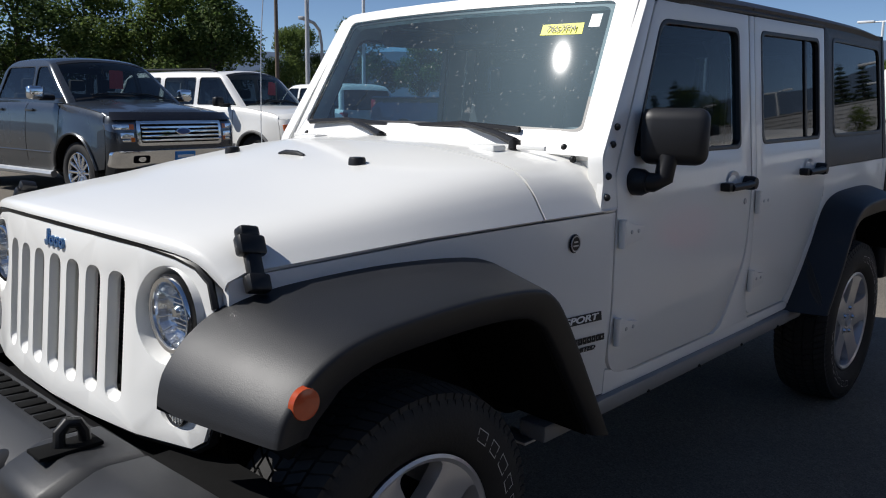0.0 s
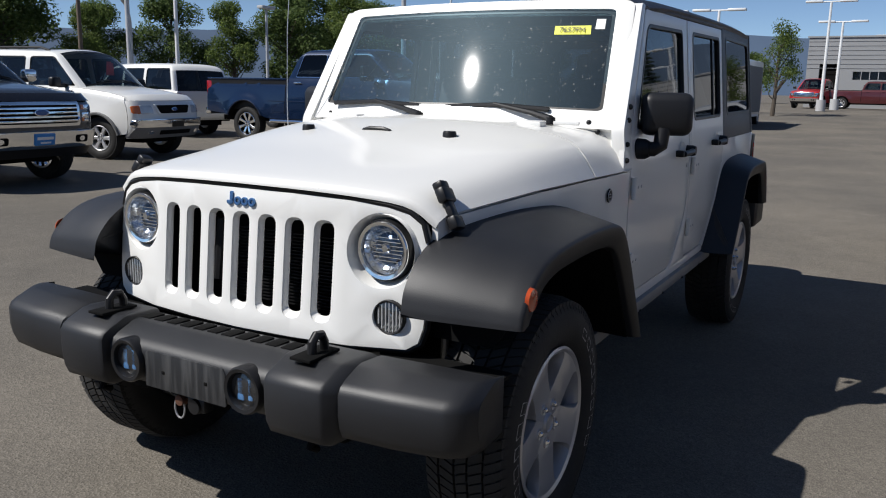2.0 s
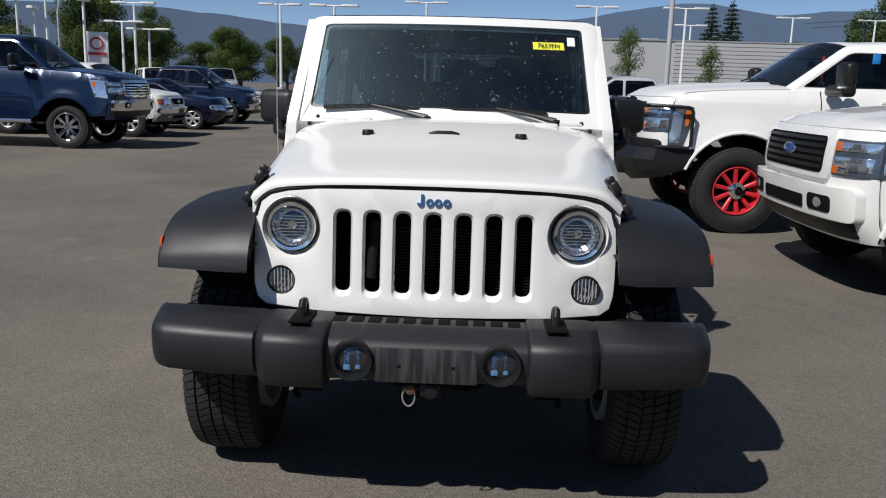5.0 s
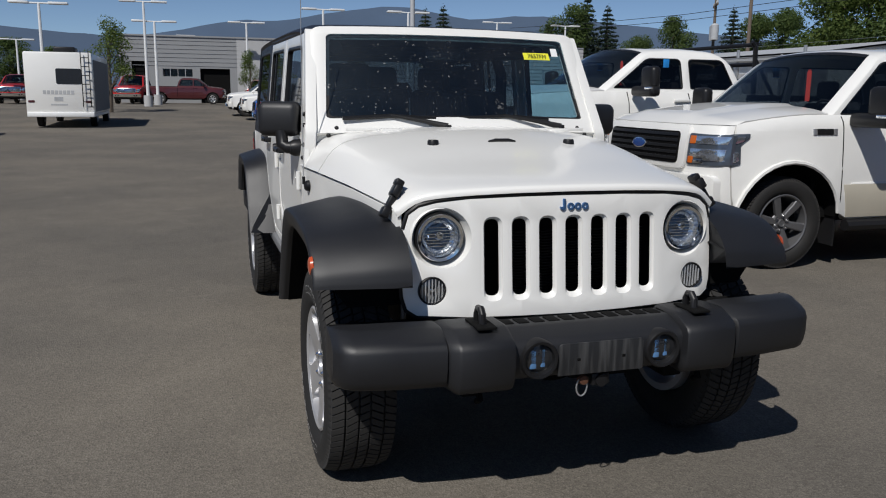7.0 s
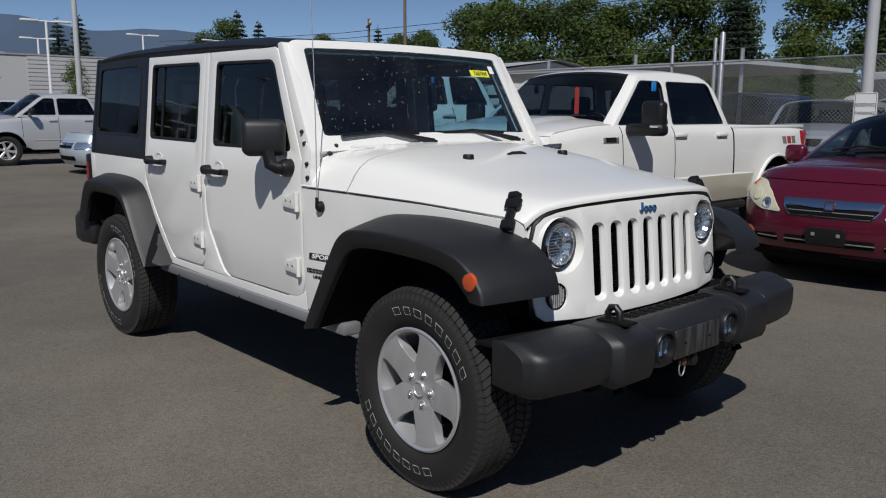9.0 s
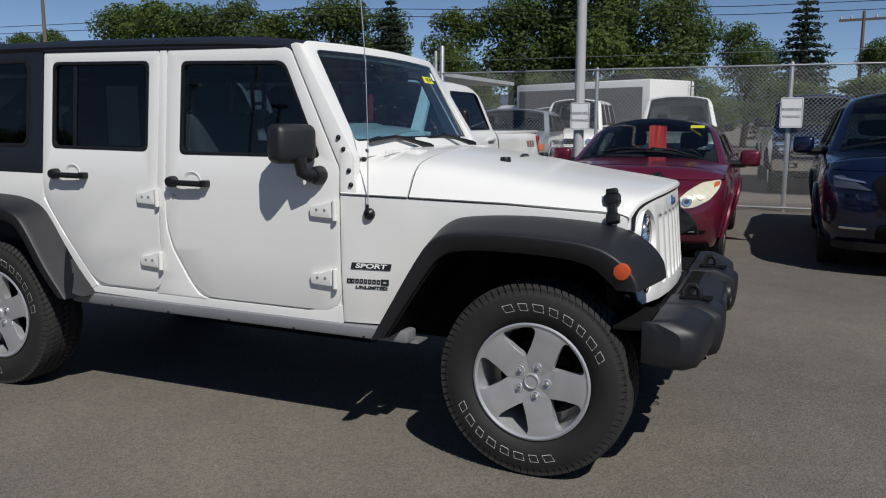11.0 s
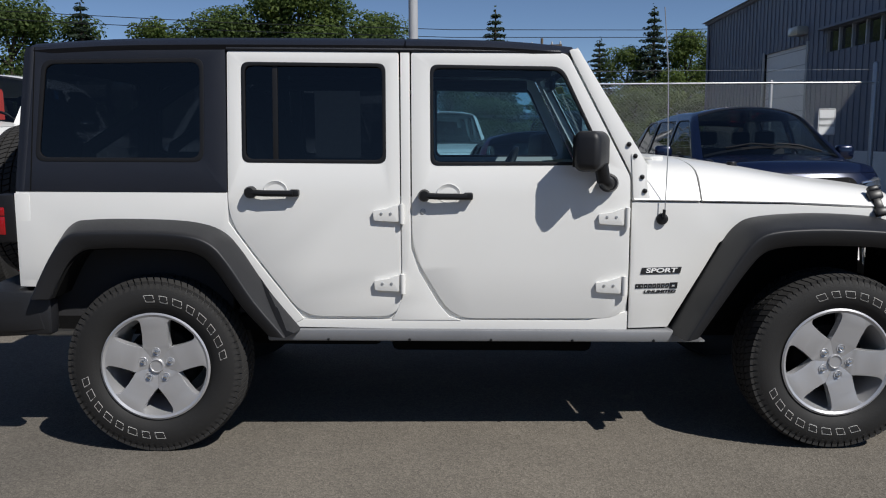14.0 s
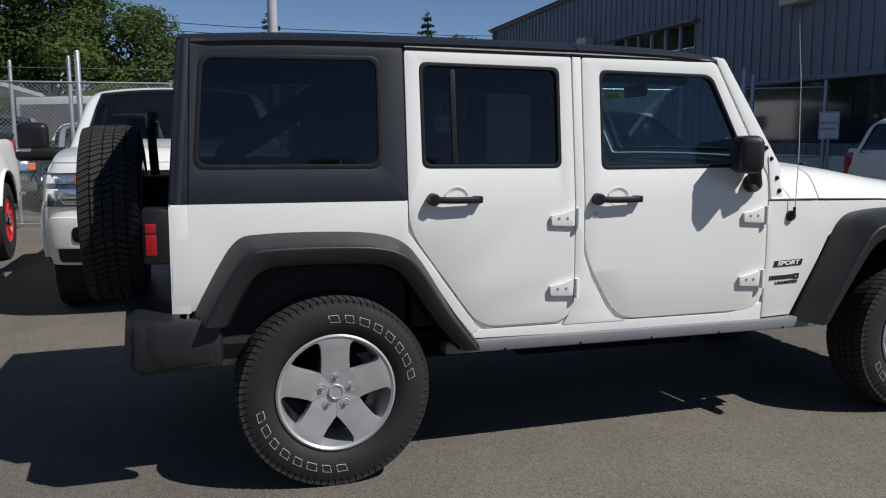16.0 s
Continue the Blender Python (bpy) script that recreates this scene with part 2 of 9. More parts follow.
M_CLAD2 = surface("mid grey cladding", (0.27, 0.275, 0.28), 0.6, grain=0.05, scale=8, stain=0.08, stain_scale=0.15)
M_WOOD = surface("weathered pole wood", (0.13, 0.10, 0.075), 0.9, grain=0.3, scale=14, stain=0.2)
M_BARK = surface("bark", (0.085, 0.068, 0.052), 0.95, grain=0.35, scale=16, stain=0.25, bump=0.5)
M_LEAF = leaf_material("broad leaves", (0.050, 0.088, 0.024), (0.150, 0.205, 0.066))
M_LEAF2 = leaf_material("light leaves", (0.062, 0.104, 0.024), (0.185, 0.240, 0.066))
M_NEEDLE = leaf_material("needles", (0.022, 0.042, 0.026), (0.075, 0.105, 0.070))
# the blue is distance haze painted into the hills' base colour
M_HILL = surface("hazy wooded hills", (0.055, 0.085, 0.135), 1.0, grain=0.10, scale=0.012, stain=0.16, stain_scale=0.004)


# ---- mesh tools ----
def mesh_of(name, bm, material, smooth=True, angle=35):
    me = bpy.data.meshes.new(name)
    bmesh.ops.recalc_face_normals(bm, faces=bm.faces)
    if smooth:
        for f in bm.faces:
            f.smooth = True
        lim = radians(angle)
        for e in bm.edges:
            if len(e.link_faces) == 2 and e.calc_face_angle(0) > lim:
                e.smooth = False
    bm.to_mesh(me)
    bm.free()
    me.materials.append(material)
    return me


def part(name, bm, material, parent, label="", smooth=True, angle=35):
    ob = new(name, mesh_of(name, bm, material, smooth, angle))
    ob.parent = parent
    if label:
        tagged(ob, label)
    return ob


def again(ob, m, parent=None):
    """One more part on the same mesh, at the local pose m."""
    o = new(ob.name.split(".")[0], ob.data)
    o.parent = parent or ob.parent
    o.matrix_local = m
    for key in ("label",):
        if key in ob:
            o[key] = ob[key]
    return o


def thing(name, label, category, m=None, group="", kind=""):
    ob = new(name)
    ob.empty_display_size = 0.2
    if m is not None:
        ob.matrix_world = m
    return tagged(ob, label, category, group, kind)


def single(name, bm, material, label, category, m=None, group="", kind="", smooth=True):
    ob = new(name, mesh_of(name, bm, material, smooth))
    if m is not None:
        ob.matrix_world = m
    return tagged(ob, label, category, group, kind)


def box(bm, x0, x1, y0, y1, z0, z1, bevel=0.0, seg=2):
    t = bmesh.new()
    bmesh.ops.create_cube(t, size=1)
    for v in t.verts:
        v.co = Vector(((x0 + x1) / 2 + v.co.x * (x1 - x0), (y0 + y1) / 2 + v.co.y * (y1 - y0), (z0 + z1) / 2 + v.co.z * (z1 - z0)))
    if bevel:
        bmesh.ops.bevel(t, geom=t.edges[:], offset=bevel, segments=seg, affect="EDGES", profile=0.5)
    merge(bm, t)
    return bm


def merge(bm, t, m=None):
    if m is not None:
        bmesh.ops.transform(t, matrix=m, verts=t.verts)
    vm = {v: bm.verts.new(v.co) for v in t.verts}
    for f in t.faces:
        try:
            bm.faces.new([vm[v] for v in f.verts])
        except ValueError:
            pass
    t.free()


def boxes(*rows, bevel=0.0, seg=2):
    bm = bmesh.new()
    for r in rows:
        box(bm, *r, bevel=bevel, seg=seg)
    return bm


def lathe(bm, profile, axis="y", seg=40, centre=(0, 0, 0), close=False, cap=True):
    """Turn (radius, along) points round an axis."""
    rings = []
    c = Vector(centre)
    for r, a in profile:
        ring = []
        for i in range(seg):
            t = 2 * math.pi * i / seg
            u, v = r * math.cos(t), r * math.sin(t)
            p = {"y": Vector((u, a, v)), "x": Vector((a, u, v)), "z": Vector((u, v, a))}[axis]
            ring.append(bm.verts.new(c + p))
        rings.append(ring)
    pairs = list(zip(rings, rings[1:])) + ([(rings[-1], rings[0])] if close else [])
    for a, b in pairs:
        for i in range(seg):
            j = (i + 1) % seg
            bm.faces.new((a[i], a[j], b[j], b[i]))
    if not close and cap:
        for ring, (r, _) in ((rings[0], profile[0]), (rings[-1], profile[-1])):
            if r > 1e-5:
                bm.faces.new(ring)
    bmesh.ops.remove_doubles(bm, verts=[v for ring in rings for v in ring], dist=1e-6)
    return bm


def tube(bm, pts, radius, seg=8, radii=None, closed=False):
    pts = [Vector(p) for p in pts]
    n = len(pts)
    rings = []
    up = None
    for i, p in enumerate(pts):
        d = (pts[(i + 1) % n] - pts[i - 1]) if closed else (pts[min(i + 1, n - 1)] - pts[max(i - 1, 0)])
        d.normalize()
        if up is None:
            up = d.orthogonal().normalized()
        up = (up - d * up.dot(d)).normalized()
        side = d.cross(up)
        r = radii[i] if radii else radius
        rings.append([bm.verts.new(p + (up * math.cos(2 * math.pi * k / seg) + side * math.sin(2 * math.pi * k / seg)) * r) for k in range(seg)])
    pairs = list(zip(rings, rings[1:])) + ([(rings[-1], rings[0])] if closed else [])
    for a, b in pairs:
        for k in range(seg):
            bm.faces.new((a[k], a[(k + 1) % seg], b[(k + 1) % seg], b[k]))
    if not closed:
        bm.faces.new(rings[0])
        bm.faces.new(rings[-1])
    return bm


def rounded(pts, r=0.03, seg=4):
    """Round the corners of a closed 2D outline; r is one radius or one for each corner."""
    out = []
    n = len(pts)
    for i in range(n):
        rr = r[i] if isinstance(r, (list, tuple)) else r
        p, a, b = Vector(pts[i]), Vector(pts[i - 1]), Vector(pts[(i + 1) % n])
        if rr <= 0:
            out.append(tuple(p))
            continue
        da, db = (a - p), (b - p)
        la, lb = da.length, db.length
        da.normalize()
        db.normalize()
        d = min(rr, la * 0.48, lb * 0.48)
        s, e = p + da * d, p + db * d
        for k in range(seg + 1):
            t = k / seg
            out.append(tuple(s * (1 - t) ** 2 + p * 2 * t * (1 - t) + e * t * t))
    return out


def disc2(cx, cy, r, n=24, ry=None):
    return [(cx + r * math.cos(2 * math.pi * i / n), cy + (ry or r) * math.sin(2 * math.pi * i / n)) for i in range(n)]


def sheet(outline, holes, to3, thick, cuts=(), bevel=0.0, away=None):
    """A plate of the given 2D outline with holes, laid onto a surface by to3(u, v) -> point, with thickness along away."""
    bm = bmesh.new()
    edges = []
    for loop in [outline, *holes]:
        vs = [bm.verts.new((u, v, 0)) for u, v in loop]
        for i in range(len(vs)):
            edges.append(bm.edges.new((vs[i - 1], vs[i])))
    bmesh.ops.triangle_fill(bm, use_beauty=True, use_dissolve=False, edges=edges)
    for axis, value in cuts:
        no = (1, 0, 0) if axis == "u" else (0, 1, 0)
        co = (value, 0, 0) if axis == "u" else (0, value, 0)
        bmesh.ops.bisect_plane(bm, geom=bm.verts[:] + bm.edges[:] + bm.faces[:], plane_co=co, plane_no=no, dist=1e-5)
    bmesh.ops.dissolve_limit(bm, angle_limit=0.001, verts=bm.verts[:], edges=[e for e in bm.edges if not e.is_boundary and False])
    for v in bm.verts:
        v.co = Vector(to3(v.co.x, v.co.y))
    if thick:
        away = Vector(away)
        front = bm.faces[:]
        rim = [e for e in bm.edges if e.is_boundary]
        r = bmesh.ops.extrude_face_region(bm, geom=front)
        moved = [g for g in r["geom"] if isinstance(g, bmesh.types.BMVert)]
        for v in moved:
            v.co += away * thick
        if bevel:
            bm.edges.ensure_lookup_table()
            keep = [e for e in rim if e.is_valid]
            bmesh.ops.bevel(bm, geom=keep, offset=bevel, segments=2, affect="EDGES", profile=0.6, clamp_overlap=True)
    return bm


def grid(rows, close_u=False):
    """A skin through rows of points."""
    bm = bmesh.new()
    vs = [[bm.verts.new(p) for p in row] for row in rows]
    for a, b in zip(vs, vs[1:]):
        for i in range(len(a) - 1 + (1 if close_u else 0)):
            j = (i + 1) % len(a)
            try:
                bm.faces.new((a[i], a[j], b[j], b[i]))
            except ValueError:
                pass
    return bm


def thicken(bm, t):
    bmesh.ops.recalc_face_normals(bm, faces=bm.faces)
    bmesh.ops.solidify(bm, geom=bm.faces[:], thickness=t)
    return bm


def line(points, x):
    """Straight runs through (x, value) points."""
    if x <= points[0][0]:
        return points[0][1]
    for (a, fa), (b, fb) in zip(points, points[1:]):
        if x <= b:
            return fa + (fb - fa) * (x - a) / (b - a)
    return points[-1][1]


def glide(points, x):
    """A smooth run through (x, value) points."""
    if x <= points[0][0]:
        return points[0][1]
    for i in range(len(points) - 1):
        (a, fa), (b, fb) = points[i], points[i + 1]
        if x <= b:
            t = (x - a) / (b - a)
            pa = points[max(i - 1, 0)]
            pb = points[min(i + 2, len(points) - 1)]
            ma = (fb - pa[1]) / max(b - pa[0], 1e-6) * (b - a)
            mb = (pb[1] - fa) / max(pb[0] - a, 1e-6) * (b - a)
            return (2 * t ** 3 - 3 * t ** 2 + 1) * fa + (t ** 3 - 2 * t ** 2 + t) * ma + (-2 * t ** 3 + 3 * t ** 2) * fb + (t ** 3 - t ** 2) * mb
    return points[-1][1]


# ---- the lot ----
def gz(x):
    """The lot rises gently towards the far hall."""
    t = min(max((-33.0 - x) / 24.0, 0.0), 1.0)
    return 0.52 * t * t * (3 - 2 * t)


def ground():
    r = 4000
    xs = [-r, -300, -100, -75, -58, -54, -50, -46, -42, -38, -33, -15, 0, 15, 40, 100, 300, r]
    ys = [-r, -300, -100, -40, -15, 0, 15, 40, 100, 300, r]
    return single("ground", grid([[(x, y, gz(x)) for x in xs] for y in ys]), M_ASPHALT, "worn grey brown asphalt of a large sales lot", "ground", kind="structure")


ground()


# ---- the white off-road car, nose towards +x, on its own wheels at the origin ----
KITS = {}


def wheel_parts(parent, **kw):
    """Wheel parts under the parent; alike wheels share their meshes."""
    key = tuple(sorted((k, v.name if hasattr(v, "name") else v) for k, v in kw.items()))
    if key in KITS:
        for src in KITS[key]:
            again(src, Matrix.Identity(4), parent)
        return
    wheel_build(parent, **kw)
    KITS[key] = list(parent.children)


def wheel_build(parent, r=0.392, rim_r=0.236, width=0.25, rim_mat=None, spokes=5, detail=True, face=0.0, letters=False, spin=0.0, spoke_w=0.125, lugs=5, broad=False, hub_mat=None):
    """Tyre, rim, spokes, nuts and cap; the axle lies along y, the outer face looks to -y, the axle's centre at the parent's origin."""
    rim_mat = rim_mat or M_RIM
    seg = 72 if detail else 36
    h = width / 2
    tyre_label = "black all-terrain tyre with raised white sidewall outlines" if letters else "black tyre with worn tread"
    bm = bmesh.new()
    prof = [(rim_r - 0.012, h * 0.62), (rim_r + 0.004, h * 0.80), (rim_r + 0.03, h * 0.96), (rim_r + (r - rim_r) * 0.42, h * 1.03), (rim_r + (r - rim_r) * 0.72, h * 0.98), (r - 0.026, h * 0.9), (r - 0.012, h * 0.80), (r - 0.012, 0)]
    prof = [(a, -b) for a, b in prof] + [(a, b) for a, b in reversed(prof[:-1])]
    lathe(bm, prof, "y", seg, close=True)
    part("tyre", bm, M_RUBBER, parent, tyre_label)
    # tread blocks, staggered rows
    bm = bmesh.new()
    nb = 82 if detail else 30
    for row, (y0, y1) in enumerate(((-0.92, -0.58), (-0.52, -0.19), (-0.13, 0.13), (0.19, 0.52), (0.58, 0.92))):
        for k in range(nb):
            a0 = 2 * math.pi * (k + 0.5 * (row % 2)) / nb
            a1 = a0 + 2 * math.pi / nb * 0.80
            sl = 0.05 * (1 if row < 2 else -1 if row > 2 else 0.6)
            c = []
            edge = row in (0, 4)
            for rr in (r - 0.016, r):
                for a, y, s in ((a0, y0, 0), (a1, y0, 0), (a1, y1, sl), (a0, y1, sl)):
                    drop = 0.012 if edge and abs(y) > 0.8 else 0.0
                    c.append(bm.verts.new(((rr - drop) * math.cos(a + s), y * h, (rr - drop) * math.sin(a + s))))
            for q in ((4, 5, 6, 7), (0, 1, 5, 4), (1, 2, 6, 5), (2, 3, 7, 6), (3, 0, 4, 7)):
                bm.faces.new([c[i] for i in q])
            if edge:
                # shoulder lug running down the sidewall
                s = -1 if row == 0 else 1
                d = []
                am = a0 + (a1 - a0) * 0.06
                an = a0 + (a1 - a0) * 0.80
                for a in (am, an):
                    d.append([bm.verts.new(((rr) * math.cos(a), yy * s, rr * math.sin(a))) for rr, yy in ((r - 0.012, h * 0.885), (r - 0.046, h * 0.985), (r - 0.050, h * 0.93), (r - 0.015, h * 0.83))])
                for i in range(3):
                    bm.faces.new((d[0][i], d[0][i + 1], d[1][i + 1], d[1][i]))
                bm.faces.new(d[0])
                bm.faces.new(d[1])
    part("tread", bm, M_TREAD, parent, "blocky dusty tread")
    if letters:
        # two arcs of eight outlined characters each, as plain outlined blocks
        for start in (spin + 73, spin + 254):
            for k in range(8):
                a = radians(start - k * 11.5)
                bm = bmesh.new()
                rm = rim_r + (r - rim_r) * 0.45
                w, hh, t = (0.040, 0.034, 0.042, 0.036)[k % 4], 0.030, 0.0021
                for (u0, u1, v0, v1) in ((-w / 2, w / 2, hh / 2 - t, hh / 2), (-w / 2, w / 2, -hh / 2, -hh / 2 + t), (-w / 2, -w / 2 + t, -hh / 2, hh / 2), (w / 2 - t, w / 2, -hh / 2, hh / 2)):
                    vs = []
                    for u, v in ((u0, v0), (u1, v0), (u1, v1), (u0, v1)):
                        uu = u - v * 0.30
                        rr = rm + v
                        aa = a - uu / rm
                        f = (rr - rim_r) / (r - rim_r)
                        yy = -h * line([(0.1, 0.93), (0.42, 1.03), (0.72, 0.98), (1, 0.85)], f) - 0.0022
                        vs.append(bm.verts.new((rr * math.cos(aa), yy, rr * math.sin(aa))))
                    bm.faces.new(vs)
                part("sidewall_mark", bm, M_SIDEWALL, parent, "raised white outlined block", smooth=False)
    # rim
    bm = bmesh.new()
    f = -h + face
    lathe(bm, [(rim_r, f + 0.012), (rim_r + 0.004, f + 0.002), (rim_r - 0.004, f - 0.002), (rim_r - 0.014, f + 0.004), (rim_r - 0.020, f + 0.03), (rim_r - 0.032, f + 0.09), (rim_r - 0.036, h), (rim_r - 0.006, h), (rim_r - 0.012, f + 0.03)], "y", seg, close=True)
    rim = part("rim", bm, rim_mat, parent, "silver alloy rim" if rim_mat is M_RIM else "")
    # dark drum behind the spokes
    bm = bmesh.new()
    lathe(bm, [(0.0, f + 0.085), (rim_r * 0.62, f + 0.085), (rim_r * 0.66, f + 0.10), (rim_r * 0.66, h)], "y", 32)
    part("brake_disc", bm, M_DARK, parent, "dark brake disc behind the spokes")
    R = rim_r - 0.012
    for k in range(spokes):
        a = radians(spin) + 2 * math.pi * k / spokes
        rot = Matrix.Rotation(-a, 4, "Y")
        bm = bmesh.new()
        if broad:
            # a fifth of the face: its share of the hub and a spoke that widens to the rim
            half = [(0.030, 36.0), (0.080, 36.0), (0.098, 35.8), (0.106, 33.5), (0.112, 30.5), (0.150, 21.6), (0.190, 17.6), (0.205, 17.2), (0.216, 18.4), (R, 21.5)]
            loop = [(q * math.cos(radians(d)), q * math.sin(radians(d))) for q, d in half] + [(R * math.cos(radians(d)), R * math.sin(radians(d))) for d in (14, 7, 0, -7, -14)] + [(q * math.cos(radians(d)), -q * math.sin(radians(d))) for q, d in reversed(half)]

            def dish(u, v):
                q = math.hypot(u, v)
                return Vector((u, f + line([(0.03, 0.020), (0.085, 0.021), (0.105, 0.017), (R, 0.004)], q), v))

            merge(bm, sheet(loop, [], dish, 0.040, [("u", 0.085), ("u", 0.105), ("u", 0.15)], 0.006, (0, 1, 0)), rot)
        else:
            w0, w1, w2 = spoke_w * 0.76, spoke_w * 0.88, spoke_w * 1.0
            sec = [(0.045, w0 * 0.75, f + 0.026), (rim_r * 0.40, w0, f + 0.020), (rim_r * 0.72, w1, f + 0.008), (R, w2, f + 0.006)]
            rows = []
            for rr, w, y in sec:
                rows.append([Vector((rr, y + 0.030, -w / 2 - 0.006)), Vector((rr, y + 0.006, -w / 2 - 0.002)), Vector((rr, y, -w / 2 + 0.006)), Vector((rr, y, w / 2 - 0.006)), Vector((rr, y + 0.006, w / 2 + 0.002)), Vector((rr, y + 0.030, w / 2 + 0.006))])
            g = grid(rows)
            bmesh.ops.holes_fill(g, edges=g.edges[:])
            merge(bm, g, rot)
        part("spoke", bm, rim_mat, parent)
    bm = bmesh.new()
    lathe(bm, [(0.0, f + 0.015), (0.024, f + 0.015), (0.0265, f + 0.011), (0.029, f + 0.011), (0.031, f + 0.016), (0.036, f + 0.030), (0.075, f + 0.040), (0.085, f + 0.05)], "y", 32)
    if hub_mat:
        lathe(bm, [(0.0, f - 0.012), (0.045, f - 0.012), (0.062, f - 0.004), (0.085, f + 0.004), (0.088, f + 0.02)], "y", 24)
    part("hub_cap", bm, hub_mat or rim_mat, parent, "round centre cap")
    if detail:
        for k in range(lugs):
            a = radians(spin + 180 / lugs * (0 if lugs == 5 else 1)) + 2 * math.pi * k / lugs
            bm = bmesh.new()
            c = (0.062 * math.cos(a), 0, 0.062 * math.sin(a))
            lathe(bm, [(0.0, f + 0.006), (0.006, f + 0.008), (0.0105, f + 0.014), (0.0115, f + 0.03)], "y", 6, c)
            part("wheel_nut", bm, M_CHROME, parent, "chrome wheel nut")
            bm = bmesh.new()
            lathe(bm, [(0.013, f + 0.0200), (0.0185, f + 0.0175), (0.020, f + 0.0225)], "y", 16, c, close=True)
            part("nut_recess", bm, M_RIM if rim_mat is M_RIM else rim_mat, parent)


# side skin of the tub: half width by length and height
def side_y(x, z):
    y = 0.790 if x <= 0.60 else 0.790 + (0.628 - 0.790) * min((x - 0.60) / 1.22, 1.0)
    if z > 1.10:
        y -= (z - 1.10) * 0.10
    elif z < 0.80:
        y -= (0.80 - z) * 0.06
    return y


def jeep():
    J = thing("off_road_car", "white four-door off-road car with black hard top, flares and bumper", "car", pose(0, -0.029, 0, 0, 0, 0.23))

    def on_side(s, out=0.0):
        return lambda x, z: Vector((x, s * (side_y(x, z) + out), z))

    side_cuts = (("v", 1.10), ("v", 0.80), ("u", 0.60))
    for s in (-1, 1):
        away = (0, -s, 0)
        F = on_side(s)
        # front wing between door and grille, above the flare
        wing = [(0.580, 0.525), (0.76, 0.525), (0.98, 0.90), (1.12, 0.985), (1.68, 0.965), (1.785, 0.90), (1.782, 1.037), (1.29, 1.066), (0.89, 1.080), (0.580, 1.088)]
        part("front_wing", sheet(wing, [], F, 0.02, side_cuts, 0.003, away), M_WHITE, J)
        # lower front wing behind the grille edge
        part("wing_front_edge", sheet([(1.74, 0.83), (1.805, 0.80), (1.80, 0.905), (1.72, 0.955)], [], F, 0.02, (), 0.003, away), M_PLASTIC, J)
        # doors
        fd = rounded([(-0.374, 1.722), (0.300, 1.722), (0.572, 1.195), (0.572, 0.57), (-0.20, 0.565), (-0.374, 0.86)], [0.012, 0.03, 0.02, 0.11, 0.10, 0.10], 6)
        fw = rounded([(-0.290, 1.668), (0.276, 1.662), (0.474, 1.248), (-0.290, 1.242)], [0.035, 0.045, 0.03, 0.035], 5)
        d = part("front_door", sheet(fd, [fw], F, 0.035, side_cuts, 0.006, away), M_WHITE, J)
        rd = rounded([(-1.168, 1.725), (-0.428, 1.722), (-0.424, 0.572), (-0.862, 0.572), (-1.172, 1.00)], [0.012, 0.012, 0.10, 0.09, 0.09], 6)
        rw = rounded([(-1.105, 1.676), (-0.488, 1.672), (-0.488, 1.250), (-1.105, 1.252)], 0.035, 5)
        e = part("rear_door", sheet(rd, [rw], F, 0.035, side_cuts, 0.006, away), M_WHITE, J)

        def shrink(loop, k):
            cx = sum(p[0] for p in loop) / len(loop)
            cz = sum(p[1] for p in loop) / len(loop)
            w = (max(p[0] for p in loop) - min(p[0] for p in loop)) / 2
            hh = (max(p[1] for p in loop) - min(p[1] for p in loop)) / 2
            return [(cx + (x - cx) * (1 - k / w), cz + (z - cz) * (1 - k / hh)) for x, z in loop]

        for door, win, mat in ((d, fw, M_SEMI), (e, rw, M_TINT)):
            part("window_seal", sheet(shrink(win, -0.004), [shrink(win, 0.012)], on_side(s, 0.002), 0.03, (("v", 1.10),), 0.003, away), M_BLACK, door, "black rubber window seal")
            pane = part("window_pane", sheet(shrink(win, 0.012), [], on_side(s, -0.012), 0.0, (("v", 1.5),)), mat, door, "tinted window pane")
            pane.visible_shadow = mat is M_TINT
        part("window_divider", sheet([(-0.975, 1.262), (-0.953, 1.262), (-0.953, 1.668), (-0.975, 1.668)], [], on_side(s, -0.006), 0.012, (), 0.002, away), M_BLACK, e, "black vertical window divider")
        part("door_backing", sheet([(-1.18, 0.96), (-0.90, 0.56), (0.572, 0.56), (0.572, 1.105), (-1.18, 1.105)], [], on_side(s, -0.012), 0.01, side_cuts, 0, away), M_WHITE, J)
        # pillar strip between the doors
        part("door_pillar", sheet([(-0.421, 1.722), (-0.421, 0.66), (-0.445, 0.60), (-0.47, 0.556), (-0.16, 0.556), (-0.215, 0.575), (-0.262, 0.63), (-0.345, 0.775), (-0.380, 0.88), (-0.381, 1.722)], [], on_side(s, 0.002), 0.03, side_cuts, 0.004, away), M_WHITE, J)
        # sill below the doors
        part("sill", sheet([(-0.93, 0.522), (-0.86, 0.558), (0.40, 0.558), (0.575, 0.60), (0.575, 0.515), (-0.2, 0.512)], [], on_side(s, -0.001), 0.03, (), 0.004, away), M_WHITE, J)
        # shade along the body's lower edge is put in as a grey rail
        part("rocker_rail", boxes((-1.02, 0.90, s * 0.70 if s > 0 else -0.795, 0.795 if s > 0 else -0.70, 0.462, 0.516), bevel=0.012), M_ROCKER, J, "rocker rail coloured grey for the shade where the body curves under")
        for k in range(5):
            bm = bmesh.new()
            bmesh.ops.create_icosphere(bm, subdivisions=1, radius=0.007, matrix=pose(-0.75 + 0.36 * k, s * 0.796, 0.472))
